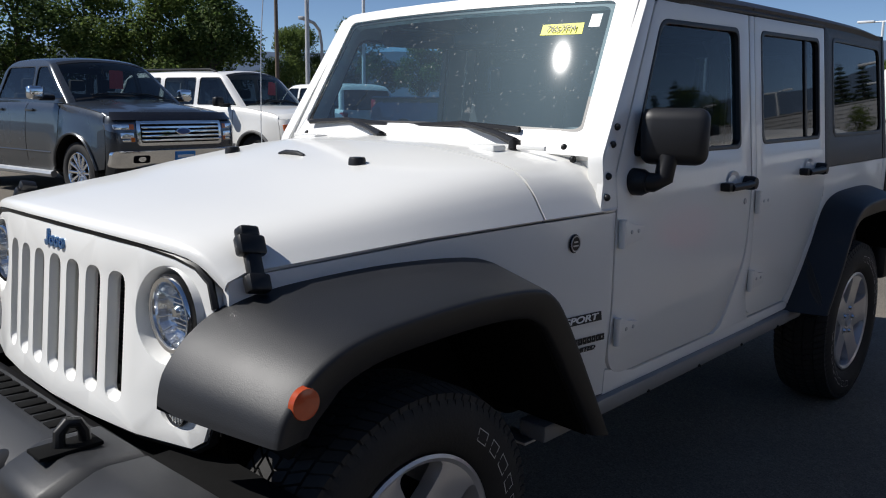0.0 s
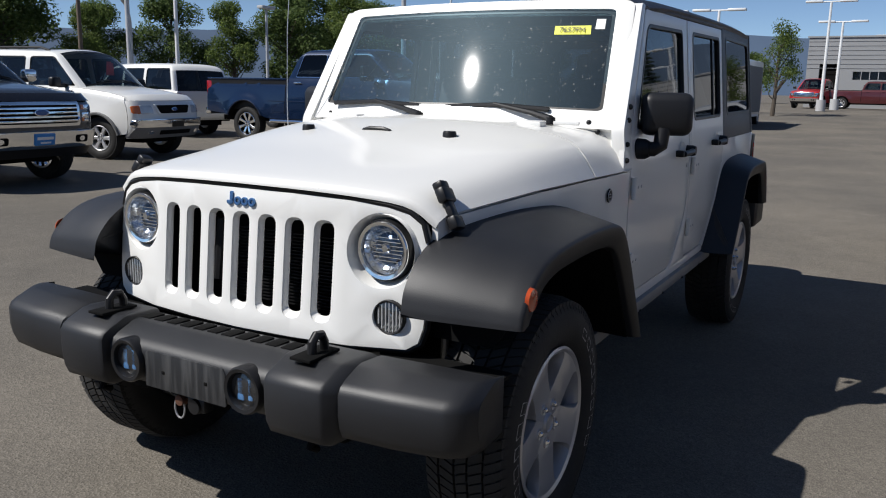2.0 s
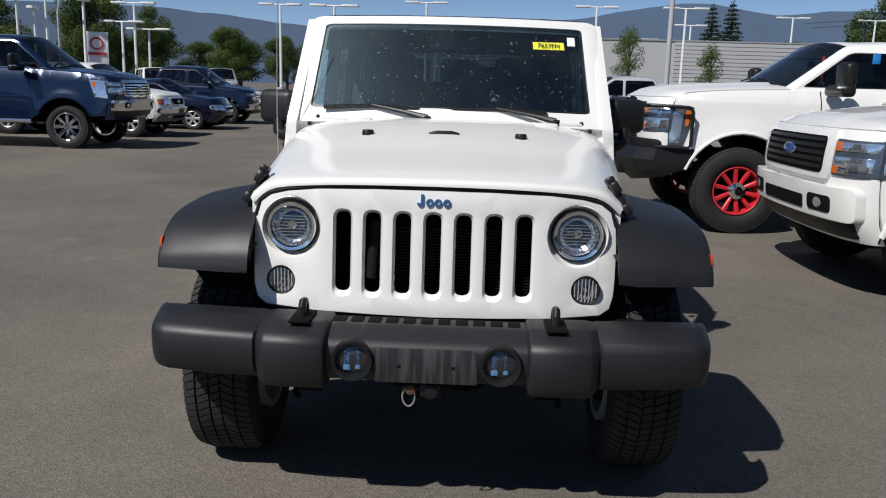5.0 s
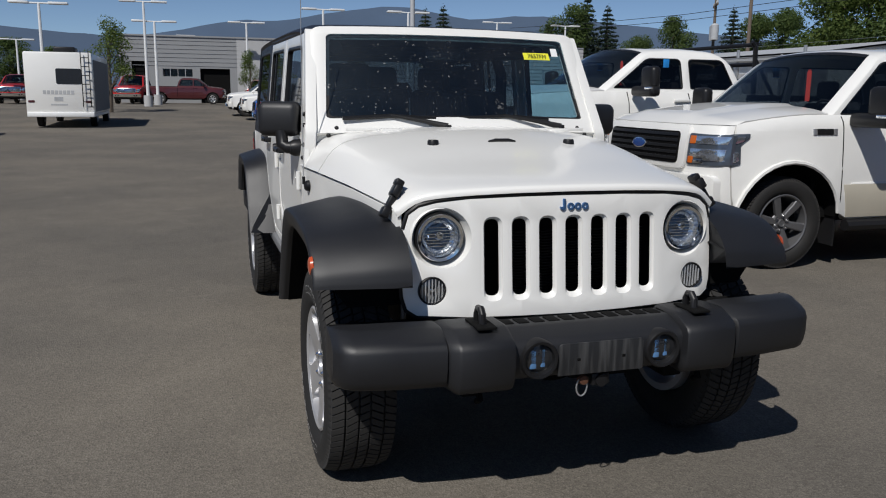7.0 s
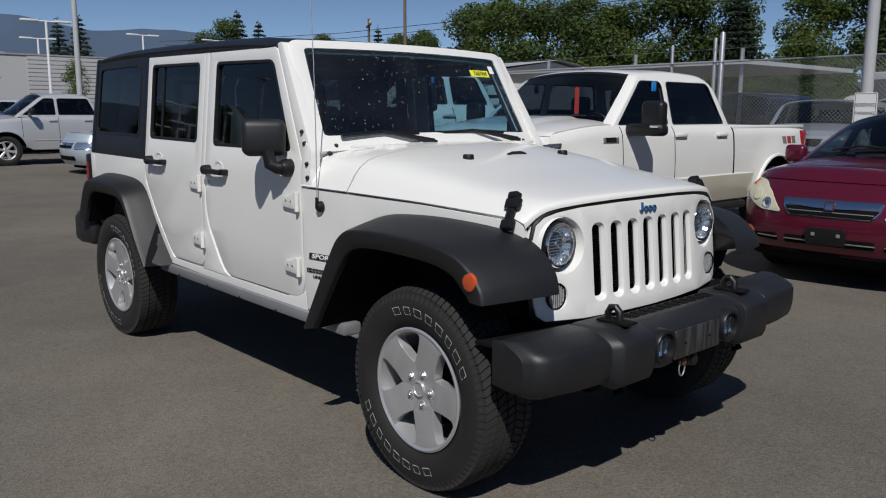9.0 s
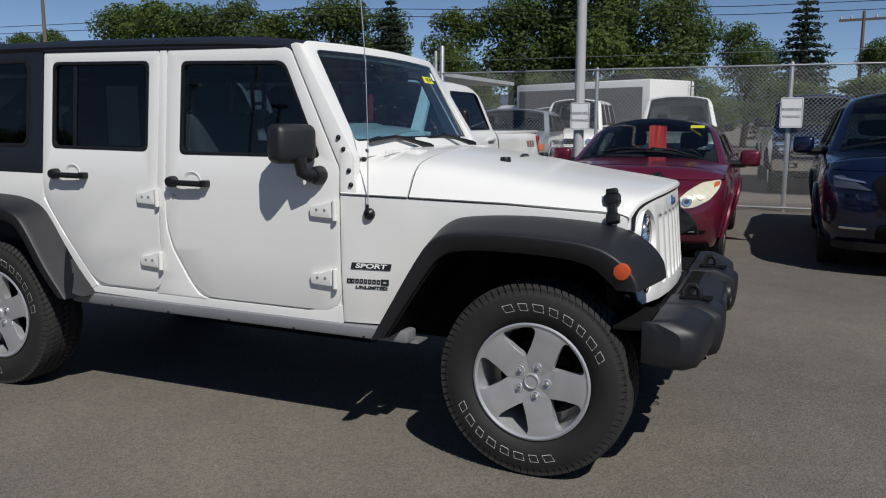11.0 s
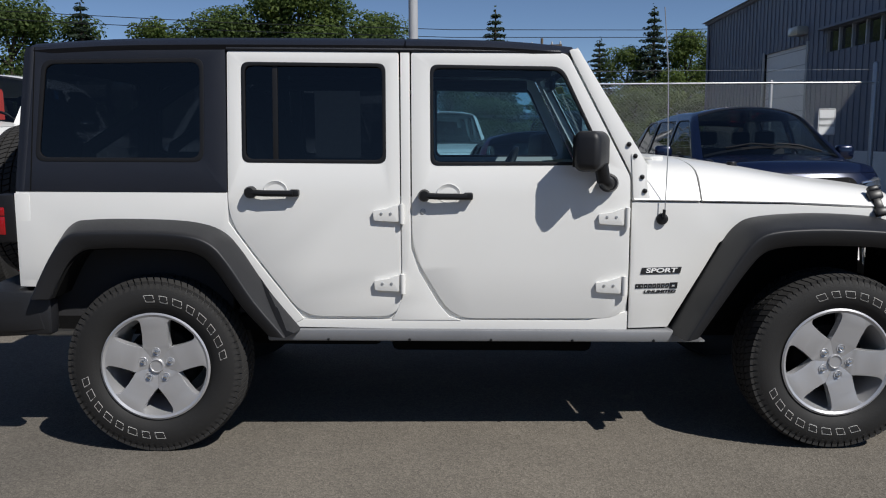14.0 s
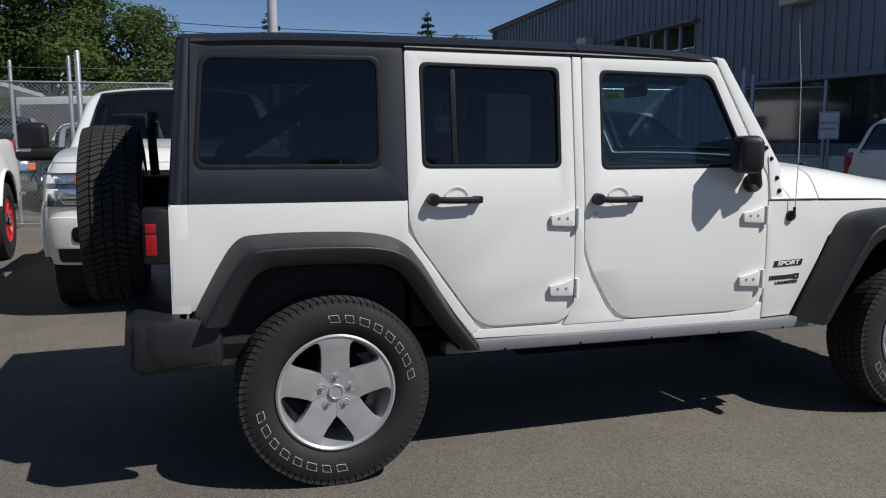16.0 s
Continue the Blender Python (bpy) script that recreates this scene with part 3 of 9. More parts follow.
            part("rail_bolt", bm, M_BLACK, J, "dark rail bolt")
        # rear quarter, cut round the flare
        rq = [(-1.174, 1.119), (-1.174, 0.99), (-1.06, 0.83), (-0.86, 0.56), (-0.93, 0.52), (-1.10, 0.66), (-1.22, 0.93), (-1.75, 0.93), (-1.89, 0.72), (-2.10, 0.70), (-2.095, 1.119)]
        part("rear_quarter", sheet(rq, [], F, 0.03, (("v", 0.80),), 0.006, away), M_WHITE, J)
        bm = sheet([(-2.105, 0.70), (-2.035, 0.70), (-2.035, 1.112), (-2.10, 1.112)], [], on_side(s, 0.0015), 0.01, (), 0.002, away)
        part("corner_seam", bm, M_WHITE, J)
        # hard top side with its window
        ht = rounded([(-1.176, 1.120), (-1.176, 1.738), (-2.040, 1.738), (-2.095, 1.120)], [0.01, 0.01, 0.03, 0.02], 4)
        hw = rounded([(-1.275, 1.690), (-1.280, 1.255), (-2.000, 1.255), (-1.962, 1.678)], 0.045, 5)
        part("hard_top_side", sheet(ht, [hw], F, 0.03, (("v", 1.10),), 0.008, away), M_TOP, J, "textured black hard top side")
        part("quarter_seal", sheet(shrink(hw, -0.006), [shrink(hw, 0.012)], on_side(s, 0.002), 0.012, (), 0.003, away), M_BLACK, J, "black quarter window seal")
        q = part("quarter_pane", sheet(shrink(hw, 0.008), [], on_side(s, -0.006), 0.0), M_TINT, J, "dark privacy quarter pane")
        # hinges, two on each door, with bolts
        for x, z, dd in ((0.525, 1.022, d), (0.519, 0.720, d), (-0.452, 1.032, e), (-0.452, 0.724, e)):
            y = side_y(x, z)
            bm = bmesh.new()
            g = sheet(rounded([(x - 0.092, z + 0.012), (x - 0.030, z + 0.022), (x + 0.02, z + 0.040), (x + 0.02, z - 0.036), (x - 0.088, z - 0.030)], 0.008, 3), [], lambda u, v: Vector((u, s * (side_y(u, v) + 0.016), v)), 0.018, (), 0.006, away)
            merge(bm, g)
            lathe(bm, [(0.0, -0.046), (0.011, -0.044), (0.012, 0.042), (0.0, 0.044)], "z", 12, (x + 0.034, s * (y + 0.014), z))
            hinge = part("hinge", bm, M_WHITE, dd, "white door hinge")
            for u in (-0.055, -0.015):
                bm = bmesh.new()
                lathe(bm, [(0.0, -0.003), (0.006, -0.002), (0.008, 0.004)], "y", 10, (x + u, s * (y + 0.016), z)) if s < 0 else lathe(bm, [(0.0, 0.003), (0.006, 0.002), (0.008, -0.004)], "y", 10, (x + u, s * (y + 0.016), z))
                part("hinge_bolt", bm, M_STEEL, hinge)
        # handles with round key barrels
        for x, z, dd in ((-0.235, 1.112, d), (-0.985, 1.122, e)):
            y = side_y(x, z)
            bm = bmesh.new()
            tube(bm, [(x - 0.09, s * (y + 0.03), z), (x - 0.02, s * (y + 0.036), z - 0.003), (x + 0.10, s * (y + 0.032), z - 0.004)], 0.014, 10)
            lathe(bm, [(0.0, -0.045), (0.021, -0.043), (0.026, -0.03), (0.026, 0.0)], "y", 20, (x - 0.085, s * y, z)) if s < 0 else lathe(bm, [(0.0, 0.045), (0.021, 0.043), (0.026, 0.03), (0.026, 0.0)], "y", 20, (x - 0.085, s * y, z))
            box(bm, x + 0.085, x + 0.125, s * y - 0.002, s * (y + 0.034) + 0.002, z - 0.017, z + 0.013, 0.006) if s > 0 else box(bm, x + 0.085, x + 0.125, s * (y + 0.034) - 0.002, s * y + 0.002, z - 0.017, z + 0.013, 0.006)
            part("door_handle", bm, M_BLACK, dd, "black door handle with round barrel")
            bm = bmesh.new()
            g = []
            for rr, dep in ((0.052, 0.0015), (0.050, 0.003), (0.030, -0.004), (0.0, -0.006)):
                g.append([(x + 0.02 + rr * math.cos(2 * math.pi * k / 24), s * (side_y(x, z) + dep), z + 0.008 + rr * 0.82 * math.sin(2 * math.pi * k / 24)) for k in range(24)])
            part("handle_cup", grid(g, True), M_WHITE, dd)
        bm = bmesh.new()
        lathe(bm, [(0.0, s * 0.004), (0.010, s * 0.004), (0.012, 0)], "y", 16, (-0.327, s * side_y(-0.3, 1.04), 1.042))
        part("lock", bm, M_STEEL, d, "steel key lock")
        # mirrors
        bm = bmesh.new()
        g = bmesh.new()
        box(g, -0.075, 0.070, -0.098, 0.098, -0.084, 0.084, 0.034, 4)
        for v in g.verts:
            if v.co.x > 0.0:
                v.co.x -= v.co.x * 0.25 + 0.02 * abs(v.co.z) / 0.08
        swing = pose(0.405, s * 0.872, 1.306, 0, 0, s * 25)
        merge(bm, g, swing)
        mirror = part("door_mirror", bm, M_PLASTIC, d, "black plastic door mirror")
        bm = bmesh.new()
        lathe(bm, [(0.0, 0.05 * s), (0.03, 0.05 * s), (0.040, 0.03 * s), (0.042, -0.002 * s)], "y", 20, (0.475, s * side_y(0.46, 1.175), 1.170))
        tube(bm, [(0.475, s * 0.80, 1.170), (0.462, s * 0.840, 1.171), (0.440, s * 0.862, 1.185), (0.428, s * 0.866, 1.25)], 0.030, 12)
        part("mirror_arm", bm, M_BLACK, mirror)
        bm = bmesh.new()
        g = bmesh.new()
        box(g, -0.079, -0.073, -0.078, 0.078, -0.066, 0.066, 0.002)
        merge(bm, g, swing)
        part("mirror_glass", bm, M_BLACK, mirror, "mirror glass")
        # flares
        flare(J, s, True)
        flare(J, s, False)
        # hood latches
        bm = bmesh.new()
        lt = bmesh.new()
        box(lt, -0.018, 0.018, -0.012, 0.012, -0.035, 0.002, 0.006)
        box(lt, -0.012, 0.012, -0.008, 0.008, -0.005, 0.05, 0.004)
        box(lt, -0.022, 0.022, -0.012, 0.012, 0.042, 0.085, 0.007)
        box(lt, -0.016, 0.016, -0.015, 0.010, 0.080, 0.105, 0.006)
        merge(bm, lt, pose(1.728, s * 0.650, 1.042, s * 30, -10, 0) @ Matrix.Diagonal((1.5, 1.3, 1.05, 1)))
        part("hood_latch", bm, M_BLACK, J, "black rubber hood latch")
        # side marker lamps
        bm = bmesh.new()
        lathe(bm, [(0.0, s * 0.008), (0.018, s * 0.007), (0.029, s * 0.004), (0.033, -s * 0.006)], "y", 24, (1.822, s * 0.935, 0.868))
        part("side_marker", bm, M_ORANGE, J, "round orange side marker")
    # badge roundel on the left wing, antenna on the right
    bm = bmesh.new()
    lathe(bm, [(0.0, 0.004), (0.024, 0.004), (0.027, 0.0)], "y", 28, (0.757, side_y(0.757, 1.01) + 0.001, 1.012))
    rb = part("wing_badge", bm, M_BLACK, J, "small round dark badge")
    bm = bmesh.new()
    lathe(bm, [(0.020, 0.0055), (0.023, 0.0058), (0.0235, 0.003), (0.0195, 0.003)], "y", 28, (0.757, side_y(0.757, 1.01) + 0.001, 1.012), close=True)
    box(bm, 0.745, 0.769, side_y(0.757, 1.01) + 0.004, side_y(0.757, 1.01) + 0.0062, 1.004, 1.008)
    box(bm, 0.748, 0.766, side_y(0.757, 1.01) + 0.004, side_y(0.757, 1.01) + 0.0062, 1.015, 1.019)
    part("badge_ring", bm, M_RIM, rb)
    # antenna
    A = part("antenna", tube(bmesh.new(), [(0.72, -0.80, 1.02), (0.725, -0.802, 1.30), (0.717, -0.80, 1.64), (0.695, -0.795, 1.905)], 0.0022, 6), M_STEEL, J, "thin whip antenna")
    bm = bmesh.new()
    lathe(bm, [(0.0, -0.026), (0.014, -0.024), (0.024, -0.014), (0.026, 0.0)], "y", 20, (0.715, -side_y(0.715, 1.015), 1.012))
    tube(bm, [(0.716, -0.80, 1.02), (0.718, -0.80, 1.055)], 0.007, 8)
    part("antenna_base", bm, M_BLACK, A, "black rubber antenna base")
    # trim words on both wings, with plain shapes for the model's name between them
    for s in (-1, 1):
        def lettering(word, x, z, size, mat, parent, out, stretch):
            cu = bpy.data.curves.new("lettering", "FONT")
            cu.body, cu.size, cu.align_x, cu.align_y, cu.extrude, cu.shear, cu.offset = word, size, "CENTER", "CENTER", 0.0005, 0.15, 0.0008
            cu.materials.append(mat)
            t = new("lettering", cu)
            t.parent = parent
            lean = -0.1327 if x > 0.6 else 0.0
            side = Vector((1.0, s * lean, 0.0)).normalized() * (1 if s < 0 else -1)
            up = Vector((0, 0, 1))
            m = Matrix((side * stretch, up, side.cross(up))).transposed().to_4x4()
            m.translation = Vector((x, s * (side_y(x, z) + out), z))
            t.matrix_local = m

        plate = part("trim_plate", sheet([(0.626, 0.770), (0.806, 0.770), (0.812, 0.798), (0.632, 0.798)], [], on_side(s, 0.004), 0.003, (), 0, (0, -s, 0)), M_INKBLACK, J, "black plate with the word sport in white", smooth=False)
        lettering("SPORT", 0.718, 0.784, 0.027, M_INKWHITE, plate, 0.0048, 1.75)
        for k in range(9):
            u = 0.604 + 0.0195 * k
            w, hh = (0.0155, 0.020) if k else (0.019, 0.020)
            big = k == 8
            q = [(u, 0.7055 - (0.004 if big else 0)), (u + w + (0.02 if big else 0), 0.7055 - (0.004 if big else 0)), (u + w + (0.022 if big else 0.002), 0.7255 + (0.003 if big else 0)), (u + 0.002, 0.7255 + (0.003 if big else 0))]
            cx, cz = sum(p[0] for p in q) / 4, sum(p[1] for p in q) / 4
            part("model_mark", sheet(q, [[(cx + (a - cx) * 0.42, cz + (b - cz) * 0.36) for a, b in q]], on_side(s, 0.003), 0.002, (), 0, (0, -s, 0)), M_INKBLACK, J, "small black raised shape", smooth=False)
        base = part("trim_line", sheet([(0.642, 0.6805), (0.790, 0.6805), (0.790, 0.6815), (0.642, 0.6815)], [], on_side(s, 0.001), 0.001, (), 0, (0, -s, 0)), M_INKBLACK, J, "fine black trim word", smooth=False)
        lettering("UNLIMITED", 0.716, 0.689, 0.0165, M_INKBLACK, base, 0.0030, 1.75)
    hood(J)
    grille(J)
    windscreen(J)
    roof(J)
    front_bumper(J)
    rear_end(J)
    under(J)
    interior(J)
    # the body stands a little higher at the rear
    for ob in J.children_recursive:
        if ob.type == "MESH":
            for v in ob.data.vertices:
                v.co.z += 0.010 * max(0.6 - v.co.x, 0.0)
    for x, s in ((1.470, -1), (-1.497, -1), (1.470, 1), (-1.497, 1)):
        W = new("wheel")
        W.parent = J
        lean = (165 if x > 0 else 0)
        W.matrix_local = pose(x, -0.760, 0.390 if x > 0 else 0.384, 0, lean, 0) if s < 0 else pose(x, 0.760, 0.390 if x > 0 else 0.384, 0, 40 if x > 0 else 10, 180)
        tagged(W, "five-spoke silver wheel with all-terrain tyre")
        wheel_parts(W, letters=True, spin=18, face=0.014, broad=True)
    # spare wheel on the tailgate
    W = new("spare_wheel")
    W.parent = J
    W.matrix_local = pose(-2.345, -0.02, 1.06, 0, 0, 270)
    tagged(W, "spare wheel mounted on the tailgate")
    wheel_parts(W, letters=False, face=0.014, spin=18, broad=True)


def flare(J, s, front):
    if front:
        outer = [(0.765, 0.500), (0.869, 0.689), (0.984, 0.889), (1.053, 0.976), (1.147, 1.013), (1.384, 1.024), (1.619, 1.012), (1.740, 0.994), (1.812, 0.966), (1.873, 0.925), (1.917, 0.872), (1.931, 0.828), (1.934, 0.801)]
        inner = [(0.850, 0.512), (0.950, 0.665), (1.045, 0.805), (1.110, 0.876), (1.190, 0.902), (1.345, 0.910), (1.572, 0.902), (1.665, 0.888), (1.720, 0.868), (1.752, 0.842), (1.785, 0.814), (1.797, 0.800), (1.800, 0.796)]
    else:
        outer = [(-0.874, 0.512), (-1.007, 0.684), (-1.124, 0.868), (-1.205, 0.952), (-1.330, 0.990), (-1.536, 1.001), (-1.757, 0.998), (-1.855, 0.976), (-1.936, 0.865), (-2.035, 0.675)]
        inner = [(-0.985, 0.512), (-1.095, 0.637), (-1.207, 0.803), (-1.270, 0.862), (-1.360, 0.884), (-1.540, 0.890), (-1.690, 0.888), (-1.767, 0.875), (-1.833, 0.815), (-1.913, 0.670)]
    n = 44

    def samp(pts, t):
        ls = [0]
        for a, b in zip(pts, pts[1:]):
            ls.append(ls[-1] + math.dist(a, b))
        idx = [i / (len(pts) - 1) for i in range(len(pts))]
        return glide(list(zip(idx, [p[0] for p in pts])), t), glide(list(zip(idx, [p[1] for p in pts])), t)

    rows = []
    for i in range(n + 1):
        t = i / n
        ox, oz = samp(outer, t)
        ix, iz = samp(inner, t)
        yb = side_y(ox, oz) - 0.015
        if front and ox > 1.70:
            yb = min(yb, side_y(1.8, 1.0)) - 0.0
        yo = 0.937

        def mixp(k, y):
            return Vector((ox + (ix - ox) * k, s * y, oz + (iz - oz) * k))

        dz = Vector((0, 0, 0.018))
        yi = yb - 0.04
        if front and ox > 1.66:
            yi = yb + 0.02
        prof = ((-0.03, 0.0), (0.01, 0.20), (0.15, 0.52), (0.29, 0.83), (0.355, 0.962), (0.378, 0.985), (0.405, 0.997), (0.44, 1.0), (0.52, 0.998))
        rows.append([mixp(k, yb + (yo - yb) * q) for k, q in prof] + [mixp(0.94, yo - 0.014), mixp(1.0, yo - 0.022), mixp(1.0, yo - 0.06), mixp(0.93, yi)])
    bm = grid(rows)
    bmesh.ops.holes_fill(bm, edges=[e for e in bm.edges if e.is_boundary])
    part("fender_flare", bm, M_PLASTIC, J, "textured black plastic wheel arch flare", angle=40)
    # inner arch liner
    rows = []
    for i in range(n + 1):
        ix, iz = samp(inner, i / n)
        rows.append([(ix, s * 0.90, iz + 0.006), (ix, s * 0.50, iz + 0.02)])
    part("arch_liner", thicken(grid(rows), 0.012), M_DARK, J, "dark arch liner")


def hood_z(x, f):
    """Height of the hood by length and by fraction of its half width."""
    zc = glide([(0.60, 1.272), (0.88, 1.262), (1.17, 1.222), (1.45, 1.172), (1.70, 1.136), (1.80, 1.120), (1.845, 1.112)], x)
    zs = line([(0.58, 1.092), (0.89, 1.084), (1.29, 1.070), (1.80, 1.040), (1.85, 1.022)], x)
    drop = glide([(0, 0), (0.30, 0.02), (0.55, 0.08), (0.74, 0.18), (0.84, 0.28), (0.89, 0.39), (0.93, 0.55), (0.965, 0.77), (1.0, 1.0)], f)
    return zc + (zs - zc) * drop


def hood(J):
    fs = [0, 0.15, 0.30, 0.42, 0.55, 0.65, 0.74, 0.80, 0.86, 0.905, 0.94, 0.965, 0.985, 1.0]
    fs = [-f for f in reversed(fs[1:])] + fs

    def skin(x0, x1, n):
        rows = []
        for i in range(n + 1):
            x = x0 + (x1 - x0) * i / n
            w = side_y(x, 1.0) - 0.001
            rows.append([(x, f * w, hood_z(x, abs(f))) for f in fs])
        return rows

    rows = []
    for i in range(24):
        t = i / 23
        xq = 0.892 + (1.832 - 0.892) * t
        row = []
        for f in fs:
            w = side_y(min(xq, 1.80), 1.0) - 0.001
            lead = grille_x(f * w, 1.06) - 0.016 - 1.832
            row.append((xq + lead * t ** 3, f * w, hood_z(xq, abs(f))))
        rows.append(row)
    for dx, dz, dw in ((0.006, -0.002, 0.001), (0.010, -0.006, 0.003), (0.010, -0.012, 0.005)):
        rows.append([(q[0] + dx * (1 - abs(f) ** 8), q[1] - math.copysign(dw * abs(f), f), q[2] + dz) for q, f in zip(rows[23], fs)])
    h = part("hood", thicken(grid(rows), -0.012), M_WHITE, J, angle=50)
    # cowl behind the hood
    part("cowl", thicken(grid(skin(0.585, 0.884, 8)), -0.012), M_WHITE, J, angle=50)
    part("cowl_filler", boxes((0.586, 0.606, -0.745, 0.745, 1.05, 1.255)), M_WHITE, J)
    # rubber stops, pull loop, washer nozzles
    for y in (-0.315, 0.315):
        bm = bmesh.new()
        lathe(bm, [(0.026, 0.0), (0.024, 0.028), (0.021, 0.034), (0.0, 0.034)], "z", 18, (1.168, y, hood_z(1.168, abs(y) / 0.71) - 0.004))
        part("hood_stop", bm, M_BLACK, h, "black rubber hood stop")
    zc = hood_z(1.16, 0.0)
    bm = bmesh.new()
    tube(bm, [(1.16, -0.065, zc - 0.002), (1.16, -0.058, zc + 0.012), (1.16, -0.03, zc + 0.019), (1.16, 0.03, zc + 0.019), (1.16, 0.058, zc + 0.012), (1.16, 0.065, zc - 0.002)], 0.007, 8)
    box(bm, 1.145, 1.175, -0.082, -0.05, zc - 0.004, zc + 0.004, 0.002)
    box(bm, 1.145, 1.175, 0.05, 0.082, zc - 0.004, zc + 0.004, 0.002)
    part("pull_loop", bm, M_BLACK, h, "black hood pull loop")
    for y in (-0.20, 0.20, 0.47):
        z = hood_z(1.0, abs(y) / 0.74)
        part("washer_nozzle", boxes((0.99, 1.012, y - 0.012, y + 0.012, z - 0.002, z + 0.007), bevel=0.003), M_BLACK, h)
    # cowl vent slots and raised plate
    for k in range(9):
        y = -0.03 + 0.026 * k
        z = hood_z(0.76, abs(y) / 0.77)
        bm = bmesh.new()
        t = bmesh.new()
        box(t, -0.028, 0.028, -0.004, 0.004, -0.003, 0.0025, 0.001)
        merge(bm, t, pose(0.755, y - 0.06, z + 0.002, 0, 2, 20))
        part("vent_slot", bm, M_TAN, J, "cowl vent slot")
    part("cowl_plate", boxes((0.70, 0.712, -0.60, -0.10, 1.262, 1.276), (0.70, 0.712, 0.14, 0.62, 1.262, 1.276), bevel=0.003), M_WHITE, J)
    for y in (-0.45, -0.02, 0.40):
        part("cowl_rib", boxes((0.74, 0.80, y, y + 0.10, 1.252, 1.276), bevel=0.006), M_WHITE, J)
    # wipers
    for y0, y1, yp in ((-0.60, -0.14, -0.10), (-0.02, 0.46, 0.50)):
        bm = bmesh.new()
        tube(bm, [(0.70, yp, 1.282), (0.668, yp - 0.10, 1.305), (0.636, (y0 + y1) / 2, 1.335)], 0.009, 8, radii=[0.016, 0.011, 0.007])
        lathe(bm, [(0.0, 0.03), (0.018, 0.028), (0.02, 0.0)], "z", 14, (0.70, yp, 1.262))
        w = part("wiper", bm, M_BLACK, J, "black wiper arm and blade")
        bm = bmesh.new()
        tube(bm, [(0.628, y0, 1.318), (0.634, (y0 + y1) / 2, 1.330), (0.628, y1, 1.318)], 0.010, 6)
        part("wiper_blade", bm, M_BLACK, w)


def grille_x(y, z):
    return 1.872 + (1.05 - z) * 0.095 - 0.075 * (abs(y) / 0.62) ** 2.4


